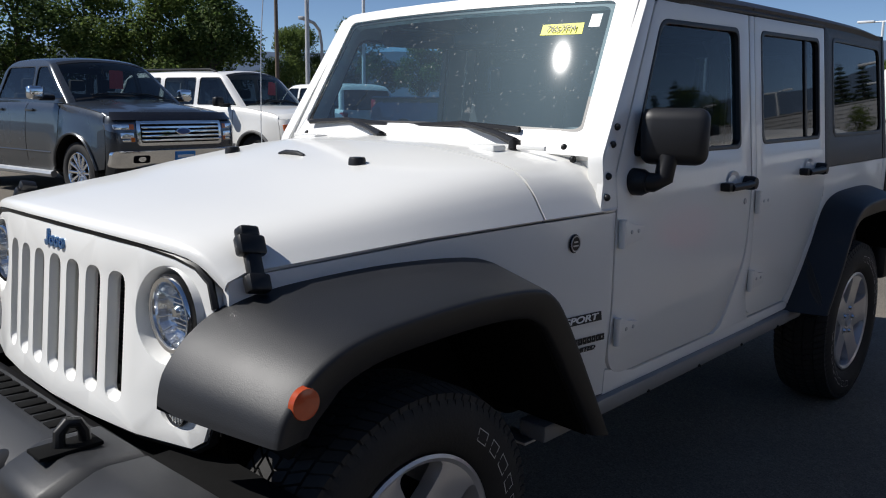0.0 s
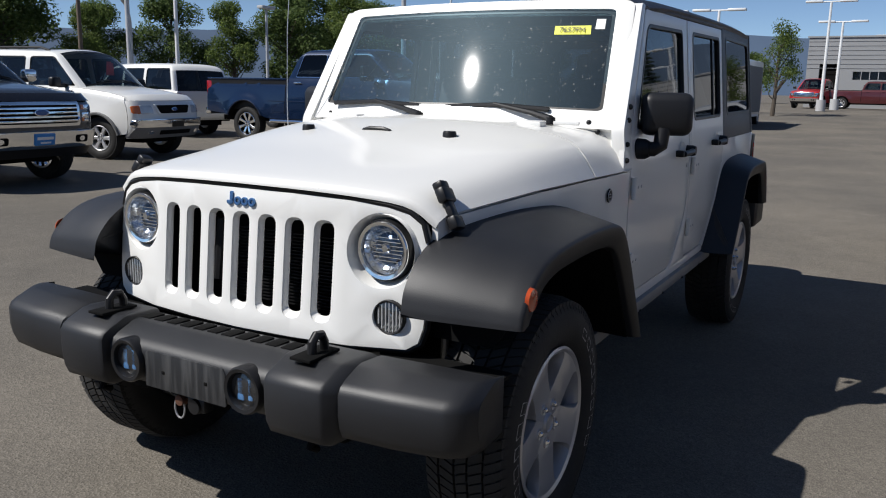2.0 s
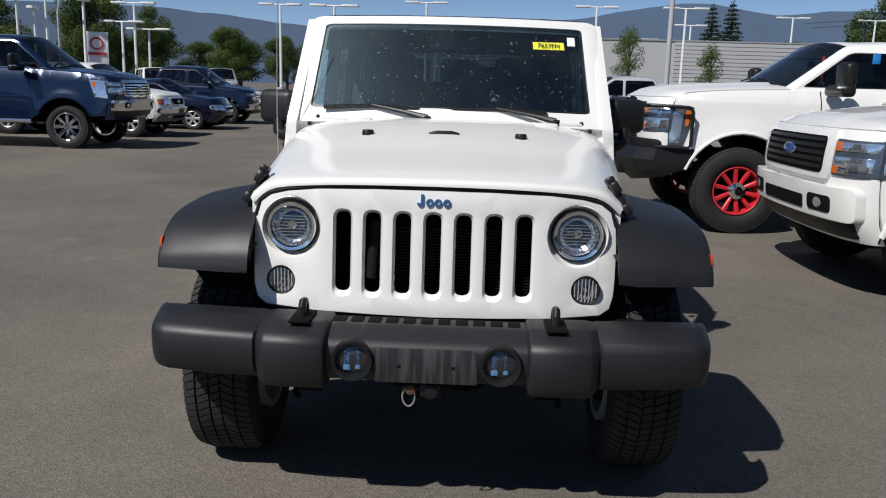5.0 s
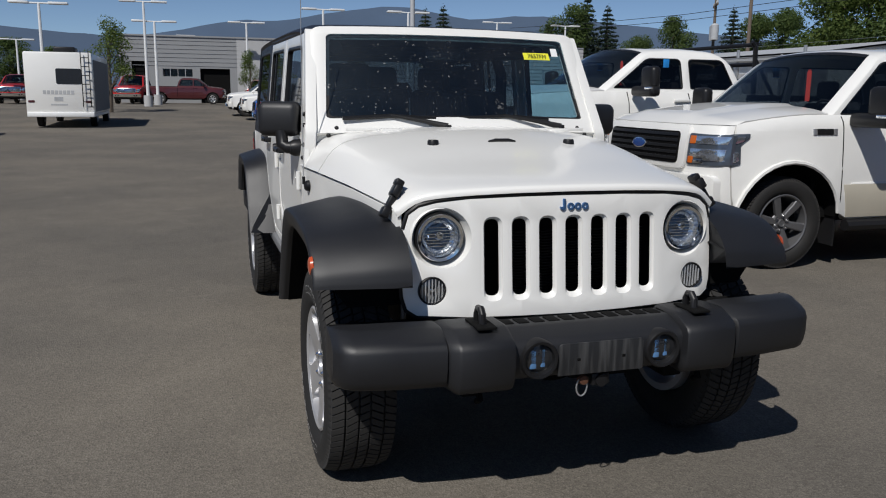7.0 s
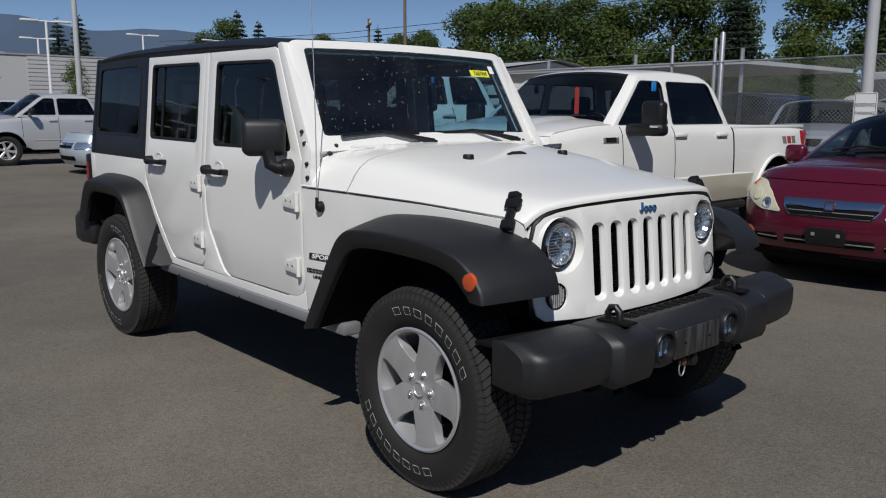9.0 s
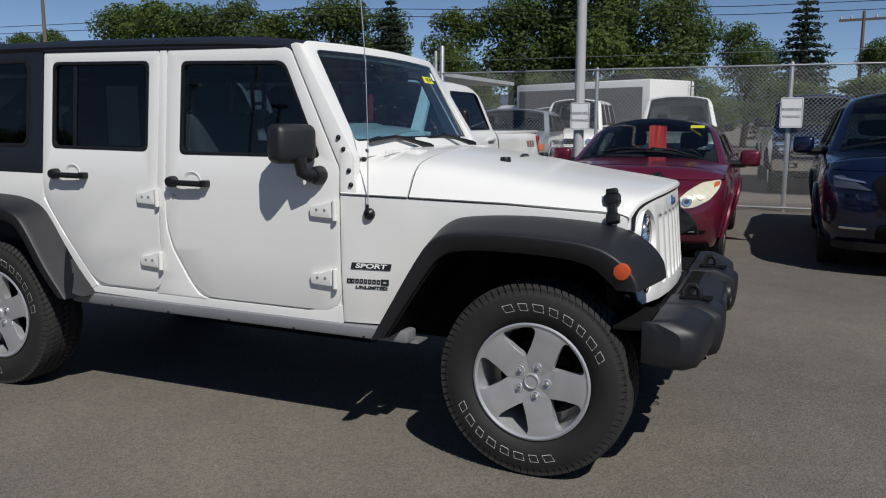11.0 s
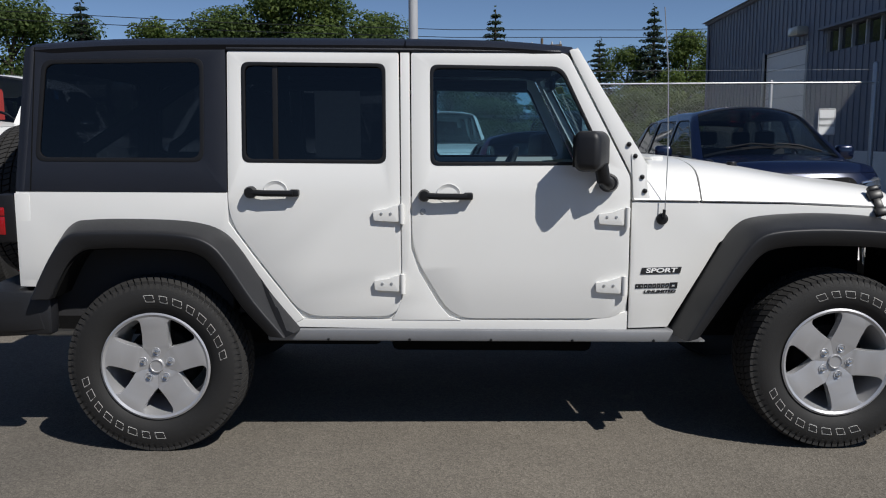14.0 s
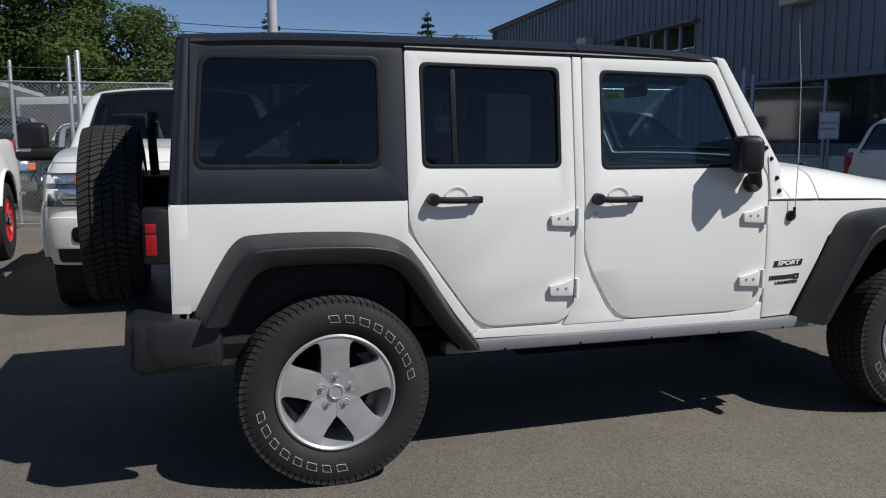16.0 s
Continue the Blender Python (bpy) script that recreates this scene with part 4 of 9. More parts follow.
def grille(J):
    to3 = lambda y, z: Vector((grille_x(y, z), y, z))
    right = [(0.0, 1.088), (0.22, 1.086), (0.40, 1.079), (0.50, 1.067), (0.560, 1.051), (0.598, 1.022), (0.614, 0.97), (0.619, 0.90), (0.619, 0.80), (0.616, 0.740), (0.604, 0.698), (0.572, 0.677), (0.40, 0.669), (0.0, 0.665)]
    outline = right + [(-y, z) for y, z in reversed(right[1:-1])]
    holes = []
    for k in range(7):
        y = (k - 3) * 0.1015
        holes.append(rounded([(y - 0.034, 0.722), (y + 0.034, 0.722), (y + 0.034, 1.018), (y - 0.034, 1.018)], 0.034, 5))
    lamps = (-0.486, 0.486)
    for y in lamps:
        holes.append(disc2(y, 0.946, 0.106, 40))
        holes.append(disc2(y * 1.067, 0.763, 0.050, 28))
    cuts = [("u", y) for y in (-0.56, -0.38, -0.20, 0.0, 0.20, 0.38, 0.56)]
    g = part("grille", sheet(outline, holes, to3, 0.03, cuts, 0.004, (-1, 0, 0)), M_WHITE, J, "white slotted grille panel", angle=30)
    # bevelled slot throats
    for k in range(7):
        y = (k - 3) * 0.1015
        a = rounded([(y - 0.0345, 0.7215), (y + 0.0345, 0.7215), (y + 0.0345, 1.0185), (y - 0.0345, 1.0185)], 0.034, 5)
        b = rounded([(y - 0.026, 0.738), (y + 0.026, 0.738), (y + 0.026, 1.008), (y - 0.026, 1.008)], 0.026, 5)
        rows = [[Vector((grille_x(u, v) - 0.002, u, v)) for u, v in a], [Vector((grille_x(u, v) - 0.016, u, v)) for u, v in b], [Vector((grille_x(u, v) - 0.020, u, v)) for u, v in b]]
        part("slot_throat", grid(rows, True), M_WHITE, g)
    # mark above the slots: a hooked bar and three rings
    def badge_at(u, v):
        return Vector((grille_x(u, v) + 0.006, u, v))

    mark = [(rounded([(-0.056, 1.040), (-0.045, 1.033), (-0.034, 1.040), (-0.034, 1.076), (-0.044, 1.076), (-0.044, 1.046), (-0.056, 1.049)], 0.003, 2), [])]
    for y in (-0.014, 0.014, 0.043):
        mark.append((disc2(y, 1.048, 0.0130, 18, 0.0135), [disc2(y, 1.049, 0.0060, 12, 0.0060)]))
    for out, inn in mark:
        part("grille_mark", sheet(out, inn, badge_at, 0.007, (), 0.001, (-1, 0, 0)), M_BADGE, g, "dark metallic blue raised shape")
    for y in lamps:
        x = grille_x(y, 0.946)
        # white bowl, chrome ring, reflector, lens
        bm = bmesh.new()
        rows = []
        for r, dx in ((0.1065, -0.002), (0.102, -0.010), (0.094, -0.022), (0.087, -0.040)):
            rows.append([Vector(((grille_x(y + r * math.cos(t), 0.946 + r * math.sin(t)) if dx > -0.01 else x) + dx, y + r * math.cos(t), 0.946 + r * math.sin(t))) for t in [2 * math.pi * k / 40 for k in range(40)]])
        part("lamp_bowl", grid(rows, True), M_WHITE, g)
        H = part("headlamp", lathe(bmesh.new(), [(0.0880, -0.045), (0.0880, -0.012), (0.0862, -0.007), (0.0848, -0.008), (0.0845, -0.014), (0.0845, -0.045)], "x", 44, (x, y, 0.946), close=True), M_BLACK, J, "round headlamp with bright ring in a black surround")
        part("lamp_ring", lathe(bmesh.new(), [(0.0845, -0.02), (0.0845, -0.005), (0.0812, 0.000), (0.0715, -0.002), (0.0681, -0.012), (0.0672, -0.03)], "x", 44, (x, y, 0.946), close=True), M_CHROME, H, "bright metal ring")
        part("reflector", lathe(bmesh.new(), [(0.0690, -0.012), (0.0589, -0.030), (0.0460, -0.040)], "x", 28, (x, y, 0.946), cap=False), M_REFLECT, H, "faceted bright reflector", smooth=False)
        part("lamp_bowl_inner", lathe(bmesh.new(), [(0.0469, -0.038), (0.0368, -0.052), (0.0184, -0.060), (0.0, -0.062)], "x", 16, (x, y, 0.946), cap=False), M_LENS2, H, "dark blue inner bowl", smooth=False)
        part("bulb_shield", lathe(bmesh.new(), [(0.0, -0.014), (0.010, -0.015), (0.015, -0.021), (0.016, -0.055)], "x", 20, (x, y, 0.950)), M_CHROME, H)
        for k in range(7):
            z = 0.913 + 0.011 * k
            w = math.sqrt(max(0.050 ** 2 - (z - 0.946) ** 2, 1e-5))
            part("lens_rib", boxes((x - 0.030, x - 0.026, y - w, y + w, z - 0.0012, z + 0.0012)), M_REFLECT, H, smooth=False)
        for k in range(12):
            t = radians(30 * k + 15)
            c, q = math.cos(t), math.sin(t)
            part("reflector_step", tube(bmesh.new(), [(x - 0.028, y + 0.048 * c, 0.946 + 0.048 * q), (x - 0.010, y + 0.064 * c, 0.946 + 0.064 * q)], 0.0016, 4), M_REFLECT, H, smooth=False)
        ln = part("lens", lathe(bmesh.new(), [(0.0727, 0.000), (0.0626, 0.007), (0.0414, 0.012), (0.0, 0.015)], "x", 36, (x, y, 0.946), cap=False), M_LENS, H, "clear domed lens")
        ln.visible_shadow = False
        # turn lamp
        yy = y * 1.067
        xx = grille_x(yy, 0.763)
        T = part("turn_lamp", lathe(bmesh.new(), [(0.0505, 0.001), (0.048, 0.004), (0.044, 0.002), (0.044, -0.03), (0.050, -0.03)], "x", 30, (xx, yy, 0.763), close=True), M_BLACK, J, "round turn lamp with smoked ribbed lens")
        part("turn_reflector", lathe(bmesh.new(), [(0.045, -0.006), (0.03, -0.018), (0.012, -0.026), (0.0, -0.026)], "x", 28, (xx, yy, 0.763), cap=False), M_TAN, T)
        bm = bmesh.new()
        for k in range(7):
            u = -0.036 + 0.012 * k
            hz = math.sqrt(max(0.043 ** 2 - u * u, 1e-6))
            box(bm, xx - 0.004, xx + 0.0005, yy + u - 0.0014, yy + u + 0.0014, 0.763 - hz, 0.763 + hz)
        part("lens_rib", bm, M_SMOKE, T)
        bm = lathe(bmesh.new(), [(0.009, 0.0), (0.008, 0.008), (0.0, 0.011)], "x", 12, (xx - 0.016, yy, 0.763))
        part("bulb", bm, M_CHROME, T)
        ln = part("turn_lens", lathe(bmesh.new(), [(0.045, 0.001), (0.03, 0.006), (0.0, 0.009)], "x", 28, (xx, yy, 0.763), cap=False), M_SMOKEGLASS, T, "smoked ribbed lens")
        ln.visible_shadow = False
    # dark cooling pack behind the slots
    rad = part("radiator", boxes((1.60, 1.70, -0.45, 0.45, 0.62, 1.06)), M_DARK, J, "dark radiator behind the grille")
    for k in range(22):
        part("radiator_fin", boxes((1.70, 1.715, -0.22, 0.38, 0.70 + 0.011 * k, 0.704 + 0.011 * k)), M_BLACK, rad, smooth=False)
    part("radiator_hose", tube(bmesh.new(), [(1.76, -0.22, 0.76), (1.75, -0.215, 0.86), (1.74, -0.21, 0.96)], 0.02, 10), M_BLACK, J)
    # black seal line between hood and grille
    pts = [(grille_x(y, z) - 0.004, y, z + 0.007) for y, z in [(-q[0], q[1]) for q in reversed(right[1:7])] + right[:7]]
    part("hood_seal", tube(bmesh.new(), pts, 0.008, 6), M_BLACK, J, "black seal between hood and grille")
    low = [(grille_x(y, z) - 0.020, y * 0.995, z - 0.004) for y, z in [(-q[0], q[1]) for q in right[8:]] + right[8:-1][::-1]]
    part("grille_skirt", tube(bmesh.new(), low, 0.014, 6), M_BLACK, J, "dark lip under the grille")


WS0, WS1 = Vector((0.618, 0, 1.262)), Vector((0.343, 0, 1.752))


def ws(y, k):
    """The windscreen's plane: k 0 at its foot, 1 at its top, bowed a little forwards in the middle."""
    p = WS0.lerp(WS1, k)
    return Vector((p.x + 0.046 * (1 - (y / 0.74) ** 2), y, p.z + 0.012 * (1 - (y / 0.74) ** 2)))


def windscreen(J):
    n = Vector((0.855, 0, 0.518))
    outline = rounded([(-0.745, -0.03), (0.745, -0.03), (0.700, 1.0), (-0.700, 1.0)], [0.005, 0.005, 0.06, 0.06], 5)
    hole = rounded([(-0.672, 0.105), (0.672, 0.105), (0.632, 0.925), (-0.632, 0.925)], 0.035, 5)
    cuts = [("u", u) for u in (-0.6, -0.4, -0.2, 0, 0.2, 0.4, 0.6)]
    f = part("windscreen_frame", sheet(outline, [hole], ws, 0.05, cuts, 0.009, -n), M_WHITE, J)
    big = rounded([(-0.682, 0.092), (0.682, 0.092), (0.642, 0.938), (-0.642, 0.938)], 0.035, 5)
    small = rounded([(-0.655, 0.13), (0.655, 0.13), (0.615, 0.90), (-0.615, 0.90)], 0.04, 5)
    part("screen_border", sheet(big, [small], lambda u, v: ws(u, v) - n * 0.010, 0.003, cuts, 0, -n), M_BLACK, f, "black windscreen border")
    rows = [[ws(f * (0.682 - 0.040 * k / 10), 0.092 + 0.846 * k / 10) - n * (0.0125 - 0.0009 * k) for f in [j / 12 - 1 for j in range(25)]] for k in range(11)]
    p = part("windscreen_pane", grid(rows), M_WGLASS, f, "dusty laminated windscreen pane")
    p.visible_shadow = False
    # hinge bolts at the foot and along the pillar sides
    for s in (-1, 1):
        for x, y, z in ((0.612, 0.628, 1.272), (0.622, 0.668, 1.238)):
            bm = bmesh.new()
            bmesh.ops.create_icosphere(bm, subdivisions=2, radius=0.011, matrix=pose(x + 0.012, s * y, z))
            part("hinge_bolt", bm, M_BLACK, f, "black bolt head")
        # side bracket down the pillar
        bk = part("pillar_bracket", sheet(rounded([(0.575, 1.30), (0.625, 1.275), (0.66, 1.10), (0.585, 1.092)], 0.012, 3), [], lambda x, z: Vector((x, s * (side_y(x, z) + 0.006), z)), 0.02, (), 0.004, (0, -s, 0)), M_WHITE, J)
        part("pillar_cover", sheet(rounded([(0.305, 1.735), (0.345, 1.745), (0.645, 1.25), (0.645, 1.09), (0.580, 1.09), (0.580, 1.20)], [0.01, 0.02, 0.02, 0.01, 0.01, 0.03], 3), [], lambda x, z: Vector((x, s * (side_y(0.5, z) + 0.001), z)), 0.05, (), 0.006, (0, -s, 0)), M_WHITE, J)
        for x, z in ((0.565, 1.335), (0.592, 1.285), (0.622, 1.195), (0.634, 1.135)):
            bm = bmesh.new()
            bmesh.ops.create_icosphere(bm, subdivisions=2, radius=0.011, matrix=pose(x, s * (side_y(0.5, z) + 0.004), z))
            part("bracket_bolt", bm, M_BLACK, bk, "black bolt head")
    # stock sticker and small white tag behind the pane
    st = part("sticker", sheet([(0.395, 0.712), (0.548, 0.717), (0.543, 0.790), (0.392, 0.783)], [], lambda u, v: ws(u, v) - n * 0.0045, 0.0015, (), 0, -n), M_YELLOW, f, "yellow stock number sticker", smooth=False)
    cu = bpy.data.curves.new("sticker_writing", "FONT")
    cu.body, cu.size, cu.align_x, cu.extrude = "7657FM", 0.034, "CENTER", 0.0004
    t = new("sticker_writing", cu)
    t.parent = st
    ex, ez = (ws(0.54, 0.75) - ws(0.40, 0.75)).normalized(), (WS1 - WS0).normalized()
    q = ws(0.470, 0.730) + n * 0.001
    mt = Matrix((ex, ez, ex.cross(ez))).transposed().to_4x4()
    mt.translation = q
    t.matrix_local = mt
    cu.materials.append(M_INKBLACK)
    part("white_tag", sheet([(0.562, 0.760), (0.600, 0.762), (0.597, 0.846), (0.560, 0.844)], [], lambda u, v: ws(u, v) - n * 0.0045, 0.0015, (), 0, -n), M_INKWHITE, f, "small white tag", smooth=False)
    # mirror inside
    bm = bmesh.new()
    box(bm, 0.30, 0.335, -0.11, 0.11, 1.60, 1.665, 0.02, 3)
    tube(bm, [(0.33, 0, 1.66), (0.38, 0, 1.69)], 0.015, 8)
    part("inner_mirror", bm, M_BLACK, J, "black interior mirror")


def roof(J):
    fs = [-1, -0.985, -0.95, -0.88, -0.7, -0.35, 0, 0.35, 0.7, 0.88, 0.95, 0.985, 1]

    def zed(x, f):
        zc = glide([(-2.05, 1.742), (-1.6, 1.766), (-0.8, 1.772), (0.0, 1.764), (0.36, 1.738)], x)
        return zc - 0.012 * f * f - 0.034 * (max(0, abs(f) - 0.85) / 0.15) ** 2

    def panel(x0, x1, n, name):
        rows = []
        for i in range(n + 1):
            x = x0 + (x1 - x0) * i / n
            w = line([(-2.05, 0.705), (-1.98, 0.724), (0.2, 0.722), (0.36, 0.700)], x)
            rows.append([Vector((x, f * w, zed(x, f))) for f in fs])
        return part(name, thicken(grid(rows), -0.03), M_TOP, J, "textured black hard top panel", angle=30)

    panel(-2.03, -0.403, 14, "roof_rear")
    panel(-0.397, 0.330, 8, "roof_front")
    for s in (-1, 1):
        part("drip_rail", tube(bmesh.new(), [(0.27, s * 0.722, 1.727), (-0.40, s * 0.726, 1.733), (-1.17, s * 0.726, 1.735)], 0.009, 8), M_TOP, J)


def streaked():
    """Black plastic with pale scuffs that run down it."""
    m = surface("streaked black plastic", (0.016, 0.017, 0.019), 0.5, grain=0.15, scale=300, bump=0.2)
    nt = m.node_tree
    p = nt.nodes["Principled BSDF"]
    tc = nt.nodes.new("ShaderNodeTexCoord")
    mp = nt.nodes.new("ShaderNodeMapping")
    mp.inputs["Scale"].default_value = (1.0, 46.0, 4.0)
    n = nt.nodes.new("ShaderNodeTexNoise")
    n.inputs["Scale"].default_value, n.inputs["Detail"].default_value = 1.0, 5
    r = nt.nodes.new("ShaderNodeMapRange")
    for i, v in enumerate((0.42, 0.72, 0.0, 0.75)):
        r.inputs[i + 1].default_value = v
    mix = nt.nodes.new("ShaderNodeMix")
    mix.data_type = "RGBA"
    mix.inputs[7].default_value = (0.085, 0.085, 0.085, 1)
    nt.links.new(tc.outputs["Object"], mp.inputs[0])
    nt.links.new(mp.outputs[0], n.inputs["Vector"])
    nt.links.new(n.outputs["Fac"], r.inputs[0])
    nt.links.new(r.outputs[0], mix.inputs[0])
    nt.links.new(p.inputs["Base Color"].links[0].from_socket, mix.inputs[6])
    nt.links.new(mix.outputs[2], p.inputs["Base Color"])
    return m


M_STREAK = streaked()


def front_bumper(J):
    def sec(y, xf, zt, zb):
        xb = min(1.93, xf - 0.14)
        return [Vector((xb, y, zt - 0.004)), Vector((xf - 0.105, y, zt)), Vector((xf - 0.085, y, zt - 0.003)), Vector((xf - 0.030, y, zt - 0.026)), Vector((xf - 0.010, y, zt - 0.038)), Vector((xf, y, zt - 0.056)), Vector((xf, y, (zt + zb) / 2 - 0.02)), Vector((xf - 0.006, y, zb + 0.040)), Vector((xf - 0.018, y, zb + 0.014)), Vector((xf - 0.05, y, zb)), Vector((xb, y, zb + 0.01))]

    def run(name, ys, label=""):
        rows = [sec(*q) for q in ys]
        mid = sum(rows[-1], Vector()) / len(rows[-1])
        rows += [[mid + (v - mid) * k + Vector((0, math.copysign(d, mid.y), 0)) for v in rows[-1]] for k, d in ((0.97, 0.002), (0.4, 0.003), (0.02, 0.003))]
        bm = grid(rows, True)
        bmesh.ops.holes_fill(bm, edges=[e for e in bm.edges if e.is_boundary])
        bmesh.ops.recalc_face_normals(bm, faces=bm.faces)
        return part(name, bm, M_PLASTIC, B, label, angle=42)

    B = part("front_bumper", boxes((1.88, 1.99, -0.70, 0.70, 0.53, 0.64), bevel=0.01), M_BLACK, J, "black plastic front bumper")
    run("bumper_centre", [(-0.325, 2.122, 0.670, 0.498), (0.325, 2.122, 0.670, 0.498)], "dull black bumper centre with worn plate area")
    for s in (-1, 1):
        run("bumper_block", [(s * 0.314, 2.118, 0.672, 0.490), (s * 0.322, 2.146, 0.682, 0.478), (s * 0.332, 2.152, 0.684, 0.474), (s * 0.505, 2.152, 0.686, 0.474), (s * 0.516, 2.146, 0.686, 0.478), (s * 0.540, 2.116, 0.680, 0.492)])
        run("bumper_wing", [(s * 0.536, 2.110, 0.680, 0.496), (s * 0.548, 2.124, 0.685, 0.496), (s * 0.70, 2.118, 0.689, 0.498), (s * 0.835, 2.106, 0.691, 0.504), (s * 0.868, 2.092, 0.692, 0.508), (s * 0.890, 2.066, 0.690, 0.514), (s * 0.898, 2.036, 0.686, 0.520)])
        # tow hooks
        bm = bmesh.new()
        tube(bm, [(1.995, s * 0.405, 0.64), (1.996, s * 0.405, 0.715), (2.008, s * 0.405, 0.735), (2.030, s * 0.405, 0.738), (2.046, s * 0.405, 0.722), (2.049, s * 0.405, 0.685)], 0.013, 10)
        part("tow_hook", bm, M_BLACK, J, "black steel tow hook")
        part("hook_slot", boxes((1.97, 2.10, s * 0.405 - 0.034, s * 0.405 + 0.034, 0.684, 0.6925), bevel=0.002), M_DARK, B)
        # fog lamps in round tubes
        fy, fz = s * 0.232, 0.578
        F = part("fog_lamp", lathe(bmesh.new(), [(0.066, -0.05), (0.068, 0.012), (0.063, 0.020), (0.053, 0.018), (0.049, 0.0), (0.049, -0.05)], "x", 32, (2.118, fy, fz), close=True), M_BLACK, J, "round fog lamp in a black tube")
        part("fog_reflector", lathe(bmesh.new(), [(0.050, -0.005), (0.03, -0.02), (0.0, -0.028)], "x", 28, (2.118, fy, fz), cap=False), M_LENS2, F, "blue grey lens")
        # blue sky reflection on the lens, made as two coloured blocks
        part("fog_element", boxes((2.098, 2.122, fy - 0.030, fy - 0.006, fz - 0.034, fz + 0.034), (2.098, 2.122, fy + 0.008, fy + 0.026, fz - 0.030, fz + 0.036), bevel=0.004), M_FOGBLUE, F, "pale blue lamp element")
        ln = part("fog_lens", lathe(bmesh.new(), [(0.050, 0.0), (0.03, 0.008), (0.0, 0.011)], "x", 28, (2.118, fy, fz), cap=False), M_LENS, F)
        ln.visible_shadow = False
        # lower hooks under the bumper
        part("lower_hook", tube(bmesh.new(), [(2.0, s * 0.42, 0.51), (2.06, s * 0.42, 0.47), (2.08, s * 0.42, 0.44), (2.05, s * 0.42, 0.425)], 0.011, 8), M_DARK, J)
    # scuffed number plate backing, slots along the upper edge
    part("scuffed_panel", sheet(rounded([(-0.160, 0.512), (0.160, 0.512), (0.160, 0.612), (0.150, 0.622), (-0.150, 0.622), (-0.160, 0.612)], 0.004, 2), [], lambda y, z: Vector((2.1245, y, z)), 0.006, (), 0.002, (-1, 0, 0)), M_STREAK, B, "scuffed plastic face with pale downward streaks")
    for y in (-0.085, 0.085):
        part("plate_screw", boxes((2.122, 2.1265, y - 0.006, y + 0.006, 0.560, 0.570), bevel=0.002), M_DARK, B)
    for k in range(14):
        y = -0.37 + 0.057 * k
        part("bumper_slot", boxes((1.945, 2.005, y, y + 0.040, 0.6640, 0.6725), bevel=0.0015), M_DARK, B)
    part("bumper_ledge", boxes((1.90, 1.97, -0.52, 0.52, 0.61, 0.635), bevel=0.006), M_BLACK, J, "black ledge under the grille")
    # added panel: closes the gap where light leaked between grille and bumper
    part("air_dam", boxes((1.75, 1.915, -0.62, 0.62, 0.600, 0.610)), M_DARK, J, "dark panel added under the grille to stop light leaking through", smooth=False)
    # trailer plug and shackle under the centre
    bm = bmesh.new()
    box(bm, 2.06, 2.10, -0.02, 0.05, 0.455, 0.50, 0.008)
    lathe(bm, [(0.0, 0.03), (0.022, 0.028), (0.026, 0.0)], "x", 16, (2.08, 0.015, 0.475))
    plug = part("trailer_plug", bm, M_BLACK, J, "dark trailer plug and ring under the bumper")
    part("plug_cap", lathe(bmesh.new(), [(0.0, 0.02), (0.016, 0.018), (0.02, 0.0)], "x", 14, (2.085, -0.05, 0.48)), M_RUST, plug)
    ring = [(2.095, -0.055 + 0.02 * math.cos(t), 0.455 + 0.032 * math.sin(t)) for t in [2 * math.pi * k / 18 for k in range(18)]]
    part("ring", tube(bmesh.new(), ring, 0.003, 6, closed=True), M_STEEL, plug)
    part("bracket", boxes((2.07, 2.09, -0.10, 0.12, 0.487, 0.505), bevel=0.003), M_DARK, plug)


